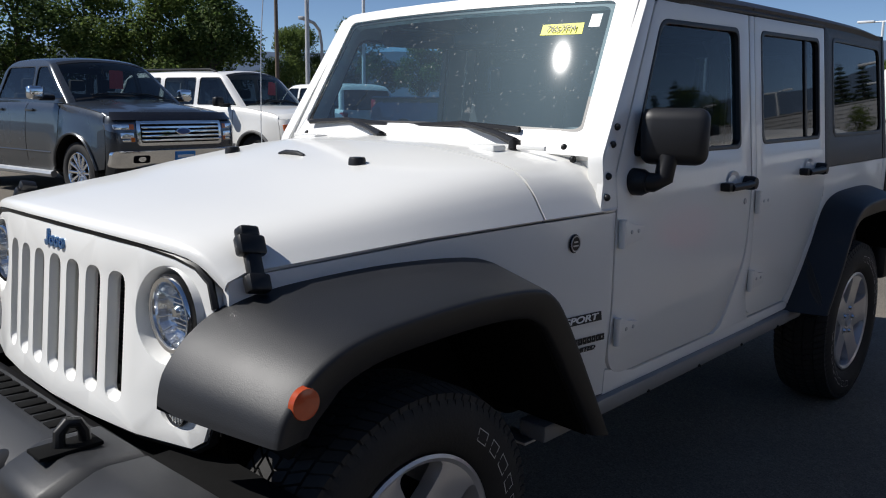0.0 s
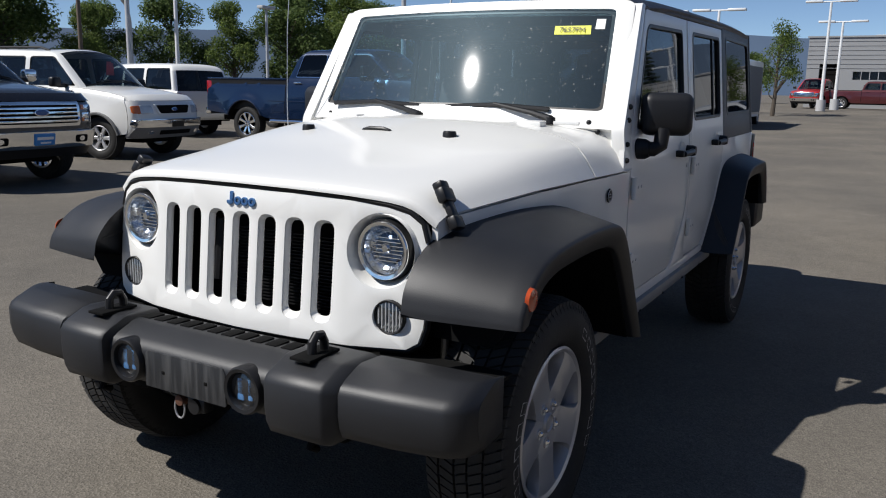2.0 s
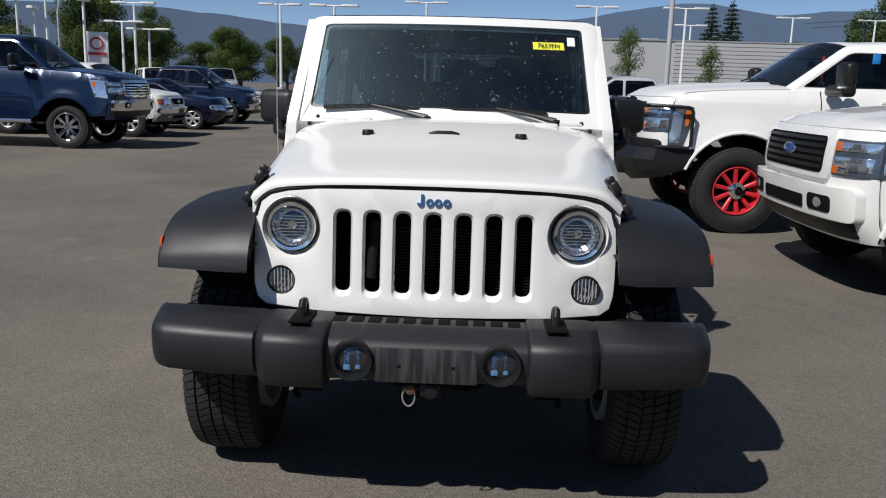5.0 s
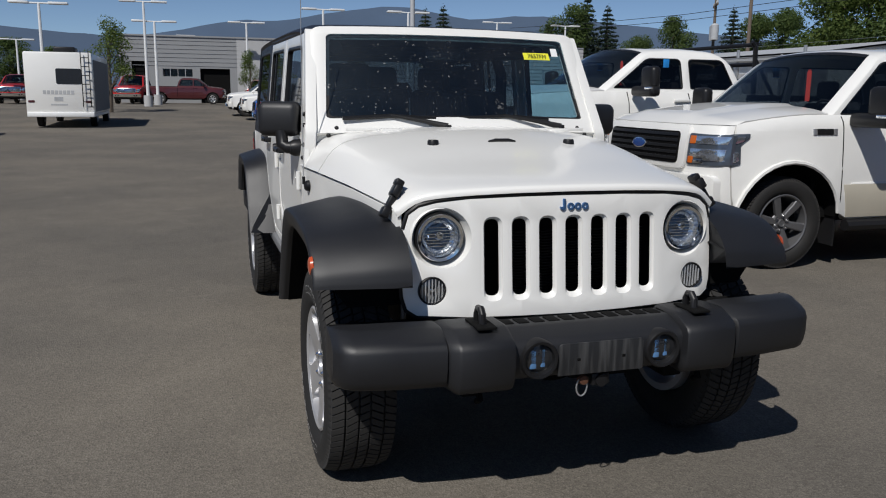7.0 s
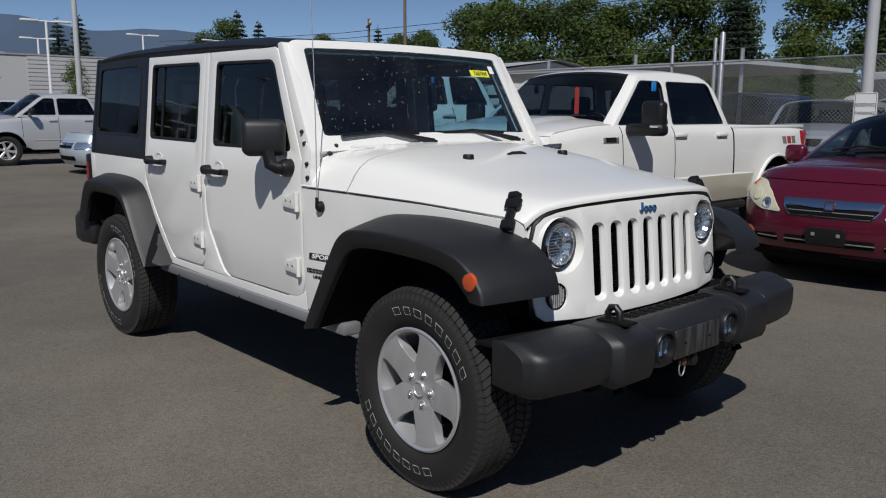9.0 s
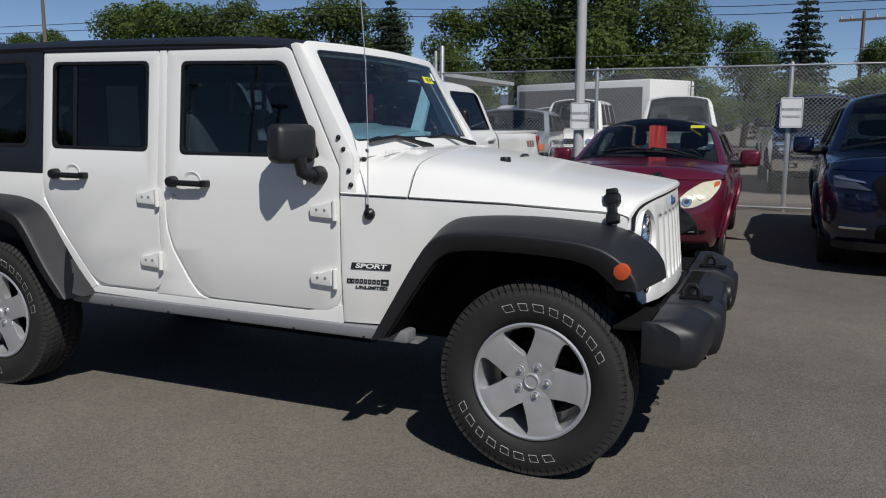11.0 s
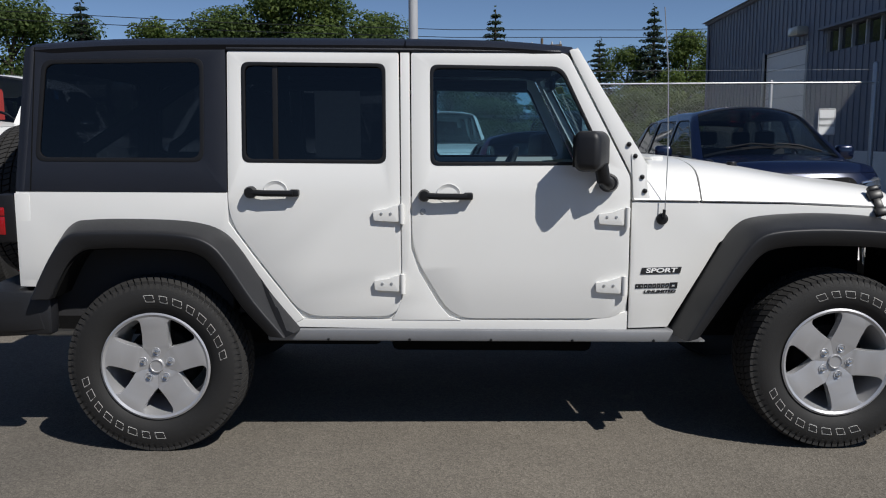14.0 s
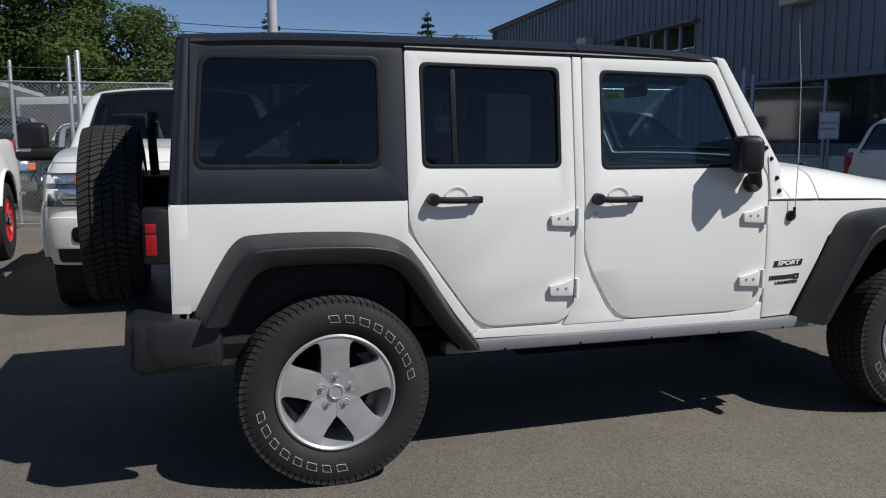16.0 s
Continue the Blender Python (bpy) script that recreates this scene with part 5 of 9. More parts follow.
def rear_end(J):
    # tailgate and rear face
    rows = [[Vector((x, y, z)) for y in (-0.76, 0, 0.76)] for x, z in ((-2.105, 0.70), (-2.10, 1.12))]
    part("tailgate", thicken(grid(rows), 0.03), M_WHITE, J)
    to3 = lambda y, z: Vector((-2.098 + (z - 1.13) * 0.09, y, z))
    out = rounded([(-0.775, 1.128), (0.775, 1.128), (0.705, 1.74), (-0.705, 1.74)], 0.03, 3)
    hole = rounded([(-0.62, 1.22), (0.62, 1.22), (0.57, 1.66), (-0.57, 1.66)], 0.05, 4)
    part("hard_top_rear", sheet(out, [hole], to3, 0.03, (), 0.006, (1, 0, 0)), M_TOP, J)
    for s in (-1, 1):
        part("top_corner", tube(bmesh.new(), [(-2.068, s * 0.757, 1.120), (-2.012, s * 0.697, 1.735)], 0.034, 12), M_TOP, J)
        part("top_seam", sheet([(-2.030, 1.122), (-2.026, 1.122), (-1.994, 1.738), (-1.998, 1.738)], [], lambda x, z: Vector((x, s * (side_y(x, z) + 0.0015), z)), 0.004, (), 0, (0, -s, 0)), M_DARK, J)
    p = part("rear_pane", sheet(hole, [], lambda y, z: to3(y, z) + Vector((0.008, 0, 0)), 0), M_TINT, J)
    p.visible_shadow = False
    for s in (-1, 1):
        ya, yb = sorted((s * 0.66, s * 0.795))
        T = part("tail_lamp", boxes((-2.195, -2.10, ya, yb, 0.895, 1.105), bevel=0.012), M_BLACK, J, "tail lamp in a black housing")
        ya, yb = sorted((s * 0.70, s * 0.7985))
        part("lamp_lens", boxes((-2.186, -2.146, ya, yb, 0.930, 1.010), bevel=0.004), M_REDLENS, T, "bright red lens")
        part("lamp_lens", boxes((-2.186, -2.146, ya, yb, 1.013, 1.050), bevel=0.004), M_REDLENS, T, "dark red lens")
    rows = [[Vector((x, y, z)) for x, z in ((xb + 0.2, zt - 0.005), (xb + 0.05, zt), (xb + 0.01, zt - 0.03), (xb, (zt + zb) / 2), (xb + 0.02, zb + 0.03), (xb + 0.06, zb), (xb + 0.24, zb + 0.01))] for y, xb, zt, zb in ((-0.885, -2.20, 0.695, 0.52), (-0.86, -2.275, 0.705, 0.49), (-0.5, -2.30, 0.71, 0.47), (0, -2.31, 0.71, 0.47), (0.5, -2.30, 0.71, 0.47), (0.86, -2.275, 0.705, 0.49), (0.885, -2.20, 0.695, 0.52))]
    for k, d in ((0.97, 0.004), (0.4, 0.006), (0.02, 0.006)):
        for at, row in ((0, rows[0]), (len(rows), rows[-1])):
            c = sum(row, Vector()) / len(row)
            rows.insert(at, [c + (v - c) * (k if k > 0.9 else k / 0.97 if k > 0.1 else 0.05) + Vector((0, math.copysign(d * 0.4, c.y), 0)) for v in row])
    bm = grid(rows, True)
    bmesh.ops.holes_fill(bm, edges=[e for e in bm.edges if e.is_boundary])
    rb = part("rear_bumper", bm, M_PLASTIC, J, "black plastic rear bumper", angle=40)
    for s in (-1, 1):
        ya, yb = sorted((s * 0.80, s * 0.885))
        part("bumper_end", boxes((-2.25, -1.925, ya, yb, 0.50, 0.690), bevel=0.03), M_PLASTIC, rb)
    part("spare_carrier", boxes((-2.23, -2.10, -0.18, 0.14, 0.90, 1.19), bevel=0.02), M_DARK, J)
    bm = bmesh.new()
    box(bm, -2.19, -2.15, -0.14, 0.10, 1.44, 1.485, 0.01)
    tube(bm, [(-2.17, -0.02, 1.2), (-2.18, -0.02, 1.45)], 0.02, 8)
    bl = part("brake_lamp", bm, M_BLACK, J, "high brake lamp behind the spare wheel")
    part("lamp_lens", boxes((-2.196, -2.186, -0.11, 0.07, 1.45, 1.475), bevel=0.003), M_REDLENS, bl)


def under(J):
    part("floor_pan", boxes((-2.05, 0.62, -0.74, 0.74, 0.50, 0.56), (0.60, 1.75, -0.42, 0.42, 0.55, 0.62), (0.60, 0.66, -0.70, 0.70, 0.56, 1.15)), M_DARK, J, "dark underside")
    for s in (-1, 1):
        part("frame_rail", boxes((-2.05, 1.95, s * 0.40 - 0.04, s * 0.40 + 0.04, 0.40, 0.52), bevel=0.01), M_DARK, J)
        part("inner_wing", boxes((0.66, 1.72, s * 0.49 - 0.01, s * 0.49 + 0.01, 0.50, 1.02)), M_DARK, J)
        part("front_splash_shield", sheet([(0.50, 0.70), (0.80, 0.70), (0.87, 0.80), (0.87, 0.90), (0.50, 0.92)], [], lambda y, z: Vector((1.765, s * y, z)), 0.012, (), 0, (-1, 0, 0)), M_DARK, J, "dark shield in front of the wheel", smooth=False)
        # added plate, hidden by the bumper, that keeps sun off the tyre
        part("splash_plate", boxes((1.785, 1.90, s * 0.68 - 0.19, s * 0.68 + 0.19, 0.640, 0.650)), M_DARK, J, "hidden dark plate added behind the bumper to keep sun off the tyre", smooth=False)
        part("sway_link", tube(bmesh.new(), [(1.62, s * 0.56, 0.42), (1.60, s * 0.56, 0.70)], 0.012, 8), M_STEEL, J)
        part("liner_tab", boxes((0.86, 0.93, s * 0.70 - 0.05, s * 0.70 + 0.05, 0.455, 0.462)), M_STEEL, J)
    for x in (1.470, -1.497):
        bm = bmesh.new()
        tube(bm, [(x, -0.70, 0.39), (x, 0.70, 0.39)], 0.045, 12)
        bmesh.ops.create_uvsphere(bm, u_segments=16, v_segments=10, radius=0.14, matrix=pose(x, 0.12, 0.39))
        part("axle", bm, M_DARK, J)
    part("transfer_skid", boxes((-0.5, 0.5, -0.35, 0.35, 0.30, 0.42), bevel=0.03), M_DARK, J)
    part("fuel_skid", boxes((-1.2, -0.55, -0.36, 0.36, 0.33, 0.46), bevel=0.03), M_DARK, J)
    part("exhaust", tube(bmesh.new(), [(-1.75, -0.62, 0.48), (-2.12, -0.62, 0.47)], 0.035, 10), M_STEEL, J)


def interior(J):
    # dashboard
    bm = grid([[Vector((x, y, z)) for y in (-0.68, -0.35, 0, 0.35, 0.68)] for x, z in ((0.62, 1.20), (0.50, 1.235), (0.36, 1.225), (0.30, 1.17), (0.30, 0.95))])
    dash = part("dashboard", thicken(bm, 0.02), M_BLACK, J, "black dashboard")
    for y in (-0.55, -0.12, 0.12, 0.55):
        part("air_vent", lathe(bmesh.new(), [(0.045, 0.0), (0.04, -0.012), (0.0, -0.008)], "x", 18, (0.30, y, 1.13)), M_DARK, dash)
    ring = [(0.10 + 0.18 * 0.42 * math.sin(t), 0.36 + 0.185 * math.cos(t), 1.14 + 0.18 * 0.9 * math.sin(t)) for t in [2 * math.pi * k / 30 for k in range(30)]]
    st = part("steering_wheel", tube(bmesh.new(), ring, 0.015, 8, closed=True), M_BLACK, J, "black steering wheel")
    bm = bmesh.new()
    box(bm, 0.09, 0.14, 0.29, 0.43, 1.09, 1.18, 0.02)
    tube(bm, [(0.11, 0.19, 1.15), (0.11, 0.53, 1.15)], 0.012, 6)
    tube(bm, [(0.13, 0.36, 1.12), (0.32, 0.36, 1.05)], 0.03, 8)
    part("steering_hub", bm, M_BLACK, st)
    for x, ys in ((-0.25, (-0.36, 0.36)), (-1.02, (-0.42, 0.0, 0.42))):
        for y in ys:
            w = 0.25 if x > -0.5 else 0.20
            S = part("seat", boxes((x - 0.05, x + 0.47, y - w, y + w, 0.78, 0.92), bevel=0.05, seg=3), M_SEAT, J, "dark cloth seat")
            t = bmesh.new()
            box(t, -0.07, 0.07, -w, w, 0.0, 0.58, 0.05, 3)
            b = bmesh.new()
            merge(b, t, pose(x - 0.02, y, 0.88, 0, -14, 0))
            part("backrest", b, M_SEAT, S)
            t = bmesh.new()
            box(t, -0.05, 0.05, -0.13, 0.13, 0.0, 0.17, 0.04, 3)
            b = bmesh.new()
            merge(b, t, pose(x - 0.18, y, 1.43, 0, -8, 0))
            tube(b, [(x - 0.15, y - 0.05, 1.40), (x - 0.18, y - 0.05, 1.52)], 0.007, 6)
            tube(b, [(x - 0.15, y + 0.05, 1.40), (x - 0.18, y + 0.05, 1.52)], 0.007, 6)
            part("headrest", b, M_SEAT, S)
    for s in (-1, 1):
        part("roll_bar", tube(bmesh.new(), [(-0.42, s * 0.62, 0.6), (-0.42, s * 0.61, 1.55), (-0.40, s * 0.56, 1.67), (0.25, s * 0.56, 1.66)], 0.035, 10), M_SEAT, J, "padded roll bar")
        part("roll_bar", tube(bmesh.new(), [(-0.42, s * 0.56, 1.67), (-1.3, s * 0.56, 1.66), (-1.85, s * 0.58, 1.3), (-1.95, s * 0.60, 0.9)], 0.035, 10), M_SEAT, J, "padded roll bar")
        part("door_trim", boxes((-1.15, 0.55, s * 0.735 - 0.01, s * 0.735 + 0.01, 0.58, 1.22)), M_SEAT, J)
    part("roll_bar", tube(bmesh.new(), [(-0.42, -0.58, 1.67), (-0.42, 0.58, 1.67)], 0.035, 10), M_SEAT, J, "padded roll bar")
    part("headliner", boxes((-1.95, 0.30, -0.68, 0.68, 1.735, 1.748)), M_SEAT, J)
    part("cargo_trim", boxes((-2.04, -1.18, -0.74, -0.72, 0.56, 1.12)), M_SEAT, J)
    part("cargo_trim", boxes((-2.04, -1.18, 0.72, 0.74, 0.56, 1.12)), M_SEAT, J)
    part("window_paper", boxes((-0.80, -0.60, -0.700, -0.698, 1.27, 1.56)), M_PAPER, J, "printed price sheet in the rear side window", smooth=False)


# sky reflection painted as a plain blue colour
M_FOGBLUE = surface("pale blue lamp element", (0.16, 0.38, 0.75), 0.12, 0.3, grain=0.15, coat=0.6)
M_BADGE = surface("dark blue metal mark", (0.09, 0.20, 0.40), 0.25, 0.7, grain=0.05)
M_LENS2 = surface("blue dark lens", (0.10, 0.16, 0.26), 0.10, 0.5, grain=0.4, scale=60, stain=0.4, stain_scale=25, coat=0.6)
M_SMOKE = surface("smoked reflector", (0.58, 0.59, 0.60), 0.25, 0.2, grain=0.3, scale=90, stain=0.3, stain_scale=40)
M_SMOKEGLASS = glass("smoked lens", (0.86, 0.87, 0.88))
M_RUST = surface("rusty bracket", (0.10, 0.04, 0.02), 0.8, grain=0.3, scale=60)
M_PAPER = surface("printed sheet", (0.55, 0.57, 0.57), 0.7, grain=0.15, scale=50)
jeep()


# ---- parked vehicles ----
def car(name, label, category, m, P, group=""):
    """A parked vehicle: origin on the ground under the front axle, nose towards +x."""
    C = thing(name, label, category, m, group)
    wb, W, r = P["wb"], P["W"], P["r"]
    nose, tail, zb = P["nose"], -wb - P["ro"], P["zb"]
    col = P["col"]
    belt, zr = P["belt"], P["zr"]
    top = P["top"]
    corner = P.get("corner", 0.22)
    hw = W / 2
    nose_pts = P["face"]
    zf = nose_pts[-1][0]

    def nx(z):
        return nose - glide(nose_pts, z)

    ra = P.get("arch", r * 1.17)
    haunch = P.get("haunch", 0.0)

    def plan(x):
        k = max(0.0, (x - (nose - 0.75)) / 0.75)
        q = max(0.0, ((tail + 0.6) - x) / 0.6)
        return hw * (1 - P.get("taper", 0.055) * k ** 2 - 0.03 * q ** 2)

    def sy(x, z):
        k = 1 - 0.030 * ((z - 0.78) / 0.45) ** 2 if z > 0.78 else 1 - 0.035 * ((0.78 - z) / 0.35) ** 2
        zt = glide(top, x)
        y = plan(x) * (k - 0.040 * max(0.0, min((z - zt + 0.11) / 0.11, 1.3)) ** 2.2)
        if haunch:
            for ac in (0.0, -wb):
                y += haunch * math.exp(-((math.hypot(x - ac, z - r) - ra) / 0.12) ** 2)
        return y

    def fas(y, z, out=0.0):
        f = min(abs(y) / sy(nose - corner, z), 1.0)
        return Vector((nx(z) - corner * (1 - (1 - min(f, 0.9999) ** 2.7) ** (1 / 2.7)) + out, y, z))

    def arch(cx, ra, z0):
        a0 = math.asin(max(-1, min(1, (z0 - r) / ra)))
        return [(cx + ra * math.cos(t), r + ra * math.sin(t)) for t in [a0 + (math.pi - 2 * a0) * k / 14 for k in range(15)]]

    ra = P.get("arch", r * 1.17)
    front_edge = [(nx(z) - corner, z) for z in [zf + (zb + 0.08 - zf) * k / 5 for k in range(6)]]
    xs = [tail + (front_edge[0][0] - tail) * k / 30 for k in range(31)]
    outline = [(x, glide(top, x)) for x in xs] + front_edge[1:] + arch(0, ra, zb + 0.06) + [(-ra - 0.12, zb), (-wb + ra + 0.12, zb)] + arch(-wb, ra, zb + 0.06) + [(tail, zb + 0.14)]
    cuts = [("v", z) for z in (zb + 0.15, 0.62, 0.78, 0.92, 1.0, 1.06, 1.12, 1.17, 1.21, 1.25, 1.29, 1.33, 1.37)] + [("u", nose - 0.6), ("u", nose - 0.4), ("u", tail + 0.4)]
    if haunch:
        cuts += [("u", ac + k) for ac in (0.0, -wb) for k in (-0.78, -0.66, -0.56, -0.44, -0.3, -0.15, 0.0, 0.15, 0.3, 0.44, 0.56)]
    for s in (-1, 1):
        part("body_side", sheet(outline, [], lambda x, z: Vector((x, s * sy(x, z), z)), 0.03, cuts, 0.0, (0, -s, 0)), col, C)
        for cx in (0, -wb):
            lip = [Vector((x, s * (sy(x, z) + 0.012), z)) for x, z in arch(cx, ra - 0.01, zb + 0.06)]
            part("arch_lip", tube(bmesh.new(), lip, 0.020 if P.get("lip") is None else 0.03, 6), P.get("lip") or col, C)
            rows = [[Vector((x, s * sy(x, z), z)), Vector((x, s * 0.45, z))] for x, z in arch(cx, ra - 0.005, zb + 0.02)]
            part("arch_liner", thicken(grid(rows), 0.008), M_DARK, C)
        for x in P.get("gaps", ()):
            part("door_gap", sheet([(x - 0.005, zb + 0.1), (x + 0.005, zb + 0.1), (x + 0.005, glide(top, x) - 0.01), (x - 0.005, glide(top, x) - 0.01)], [], lambda x, z: Vector((x, s * (sy(x, z) + 0.002), z)), 0.01, cuts[:13], 0, (0, -s, 0)), M_DARK, C, smooth=False)
        for x in P.get("handles", ()):
            z = glide(top, x) - 0.10
            y = sy(x, z)
            part("door_handle", boxes((x - 0.11, x + 0.11, s * (y + 0.02) - 0.014, s * (y + 0.02) + 0.014, z - 0.02, z + 0.02), bevel=0.012), P.get("trim", col), C)
        if P.get("crease"):
            z = P["crease"]
            part("side_crease", tube(bmesh.new(), [Vector((x, s * (sy(x, z) - 0.003), z)) for x in [-ra - 0.1 + (-wb + 2 * ra + 0.2) * k / 6 for k in range(7)]], 0.012, 6), P.get("crease_mat", col), C)
        if P.get("step"):
            part("side_step", tube(bmesh.new(), [(-ra - 0.1, s * (hw - 0.02), zb - 0.06), (-wb + ra + 0.2, s * (hw - 0.02), zb - 0.06)], 0.05, 8), P["step"], C)
        part("sill", boxes((-wb + ra + 0.12, -ra - 0.12, s * (sy(-1, zb) - 0.05) - 0.04, s * (sy(-1, zb) - 0.05) + 0.04, zb - 0.02, zb + 0.10), bevel=0.02), P.get("sillmat", col), C)
    # nose
    fr = [math.copysign(1 - (1 - abs(k) / 14) ** 1.8, k) for k in range(-14, 15)]
    wn = sy(nose - corner, zf)
    rows = []
    for k in range(11):
        z = zb + (zf - zb) * k / 10
        rows.append([fas(f * sy(nose - corner, z), z) for f in fr])
    part("nose", thicken(grid(rows), 0.01), col, C)
    # hood
    rows = []
    cx = P["cowl"]
    n = 12
    crown = P.get("crown", 0.05)
    for k in range(n + 1):
        t = k / n
        rows.append([])
        for f in fr:
            xe = fas(f * wn, zf).x - 0.004
            x = cx + (xe - cx) * t
            w = sy(min(x, nose - corner), glide(top, x))
            z0 = glide(top, min(x, front_edge[0][0])) if t < 1 else zf
            dip = 1.0 if t < 0.85 else max(0.0, (1 - t) / 0.15) ** 0.7
            bul = (1 - abs(f) ** 4) * crown * dip
            if P.get("bulge"):
                bul += P["bulge"] * dip * (1 if abs(f) < 0.5 else 0.0) * min(1, (1 - t) * 6)
            rows[-1].append(Vector((x, f * w, z0 + bul)))
    part("hood", thicken(grid(rows), -0.01), col, C, angle=40)
    # cabin: one skin of windscreen, roof and rear window over the side outlines
    rf, rr, rg = P["roof"]
    tum = P.get("tumble", 0.26)
    ztop = zr - 0.06
    bow = P.get("bow", 0.14)

    def cy(z):
        return sy(-wb / 2, belt) - 0.01 - (z - belt) * tum - 0.10 * max(0.0, (z - ztop + 0.16) / 0.16) ** 2 * 0.5

    def cab(s, out=0.0):
        return lambda x, z: Vector((x, s * (cy(z) + out), z))

    rm = rf + (rr - rf) * 0.42
    cabin = rounded([(cx, belt - 0.02), (rf, ztop - 0.025), (rm, ztop + 0.012), (rr, ztop - P.get("drop", 0.02)), (rg, belt - 0.02)], [0, P.get("rfront", 0.20), 0.7, P.get("rback", 0.22), 0], 5)

    def ax(z):
        return cx + (rf - cx) * (z - belt) / (ztop - belt)

    def bx(z):
        return rg + (rr - rg) * (z - belt) / (ztop - belt)

    path = [(cx + 0.10, belt - 0.12)] + [(cx + (cabin[1][0] - cx) * k / 6, belt - 0.02 + (cabin[1][1] - belt + 0.02) * k / 6) for k in range(6)] + list(cabin[1:])
    n_arc = 7
    last = path.pop()
    path += [(path[-1][0] + (last[0] - path[-1][0]) * k / 4, path[-1][1] + (last[1] - path[-1][1]) * k / 4) for k in range(1, 5)]
    skin = []
    frr = [math.copysign(1 - (1 - abs(k) / 8) ** 1.7, k) for k in range(-8, 9)]
    fc = [0, 0.2, 0.4, 0.58, 0.72, 0.82, 0.88, 0.91, 0.94, 0.965, 0.985, 1.0]
    fc = [-f for f in reversed(fc[1:])] + fc
    for i, (x, z) in enumerate(path):
        xa, za = path[max(i - 1, 0)]
        xb, zb2 = path[min(i + 1, len(path) - 1)]
        ln = math.hypot(xb - xa, zb2 - za)
        nxx, nz = (zb2 - za) / ln, -(xb - xa) / ln
        g = min(max((i - n_arc) / 6, 0.0), 1.0)
        D = bow * (1 - g) + 0.045 * g
        edge = 0.022
        row = []
        for f in fc:
            d = D * (1 - abs(f) ** (2 + g)) + edge * math.sqrt(max(0.0, 1 - (max(0.0, abs(f) - 0.88) / 0.12) ** 2))
            row.append(Vector((x + nxx * d, f * cy(z), z + nz * d)))
        skin.append(row)
    lo, hi = 5, len(fc) - 5
    i1, i2 = n_arc + 2, len(path) - 6

    def cut(i, j, u, v):
        return grid([r[u:v] for r in skin[i:j]])

    def on_screen(k, f, out=0.0):
        u, w = 1 + k * 6, (f + 1) / 2
        i = int(u)
        j = min(range(len(fc)), key=lambda q: abs(fc[q] - f))
        pt = skin[i][j].lerp(skin[i + 1][j], u - i)
        pt.y = f * cy(pt.z)
        return pt + Vector((0.7, 0, 0.7)) * out

    wins = []
    z0, z1 = belt + 0.03, ztop - 0.075
    for a, b in P["windows"]:
        b0, b1 = min(b, ax(z0) - 0.085), min(b, ax(z1) - 0.075)
        a0, a1 = max(a, bx(z0) + 0.08), max(a, bx(z1) + 0.09)
        wins.append(rounded([(a0, z0), (b0, z0), (max(b1, a1 + 0.03), z1), (a1, z1)], [0.04, 0.03, 0.07, 0.06], 4))
    for s in (-1, 1):
        part("cabin_side", sheet(cabin, wins, cab(s), 0.04, [("v", ztop - 0.03 * k) for k in range(6)], 0.004, (0, -s, 0)), col, C)
        for w in wins:
            part("side_window", sheet(w, [], cab(s, -0.010), 0, [("v", ztop - 0.10)]), P.get("pane", M_CARGLASS), C, "tinted side window").visible_shadow = False
            part("window_trim", sheet([(x, z) for x, z in w], [[((x - 0.0) * 1.0 + (0.012 if x < sum(q[0] for q in w) / len(w) else -0.012), z + (0.012 if z < (z0 + z1) / 2 else -0.012)) for x, z in w]], cab(s, 0.001), 0.012, (), 0, (0, -s, 0)), P.get("wintrim", M_BLACK), C, "thin window surround")
        if P.get("hangtag"):
            part("hang_tag", boxes((rf - 0.27, rf - 0.19, s * (cy(z1 - 0.06) + 0.002) - 0.006, s * (cy(z1 - 0.06) + 0.002) + 0.006, z1 - 0.11, z1 - 0.01), bevel=0.004), M_TAGBLUE, C, "small blue hang tag")
        u, v = (0, lo + 1) if s < 0 else (hi - 1, len(fc))
        part("front_pillar", thicken(cut(0, i1 + 1, u, v), 0.012), col, C, angle=50)
        part("rear_pillar", thicken(cut(i2, len(path), u, v), 0.012), P.get("roofcol", col), C, angle=50)
    part("roof", thicken(grid(skin[i1:i2 + 1]), 0.012), P.get("roofcol", col), C, angle=50)
    part("windscreen", cut(0, i1 + 1, lo, hi), P.get("screen", M_SCREEN), C, "windscreen").visible_shadow = False
    part("rear_screen", cut(i2, len(path), lo, hi), P.get("pane", M_CARGLASS), C, "rear window").visible_shadow = False
    part("scuttle", grid([[on_screen(k, f, 0.004) for f in fc[lo:hi]] for k in (0.0, 0.05)]), M_BLACK, C, "black scuttle panel")
    part("screen_band", grid([[r[j] + Vector((0.004, 0, 0.003)) for j in range(lo, hi)] for r in skin[i1 - 1:i1 + 1]]), M_BLACK, C, "black band along the windscreen top")
    for f0, f1 in ((0.02, -0.62), (0.66, 0.06)):
        part("wiper", tube(bmesh.new(), [on_screen(0.02, f0, 0.03), on_screen(0.08, (f0 + f1) / 2, 0.02), on_screen(0.07, f1, 0.02)], 0.010, 6), M_BLACK, C)
    # inside
    part("dashboard", boxes((cx - 0.42, cx - 0.02, -hw * 0.80, hw * 0.80, belt - 0.30, belt - 0.03), bevel=0.05), M_BLACK, C)
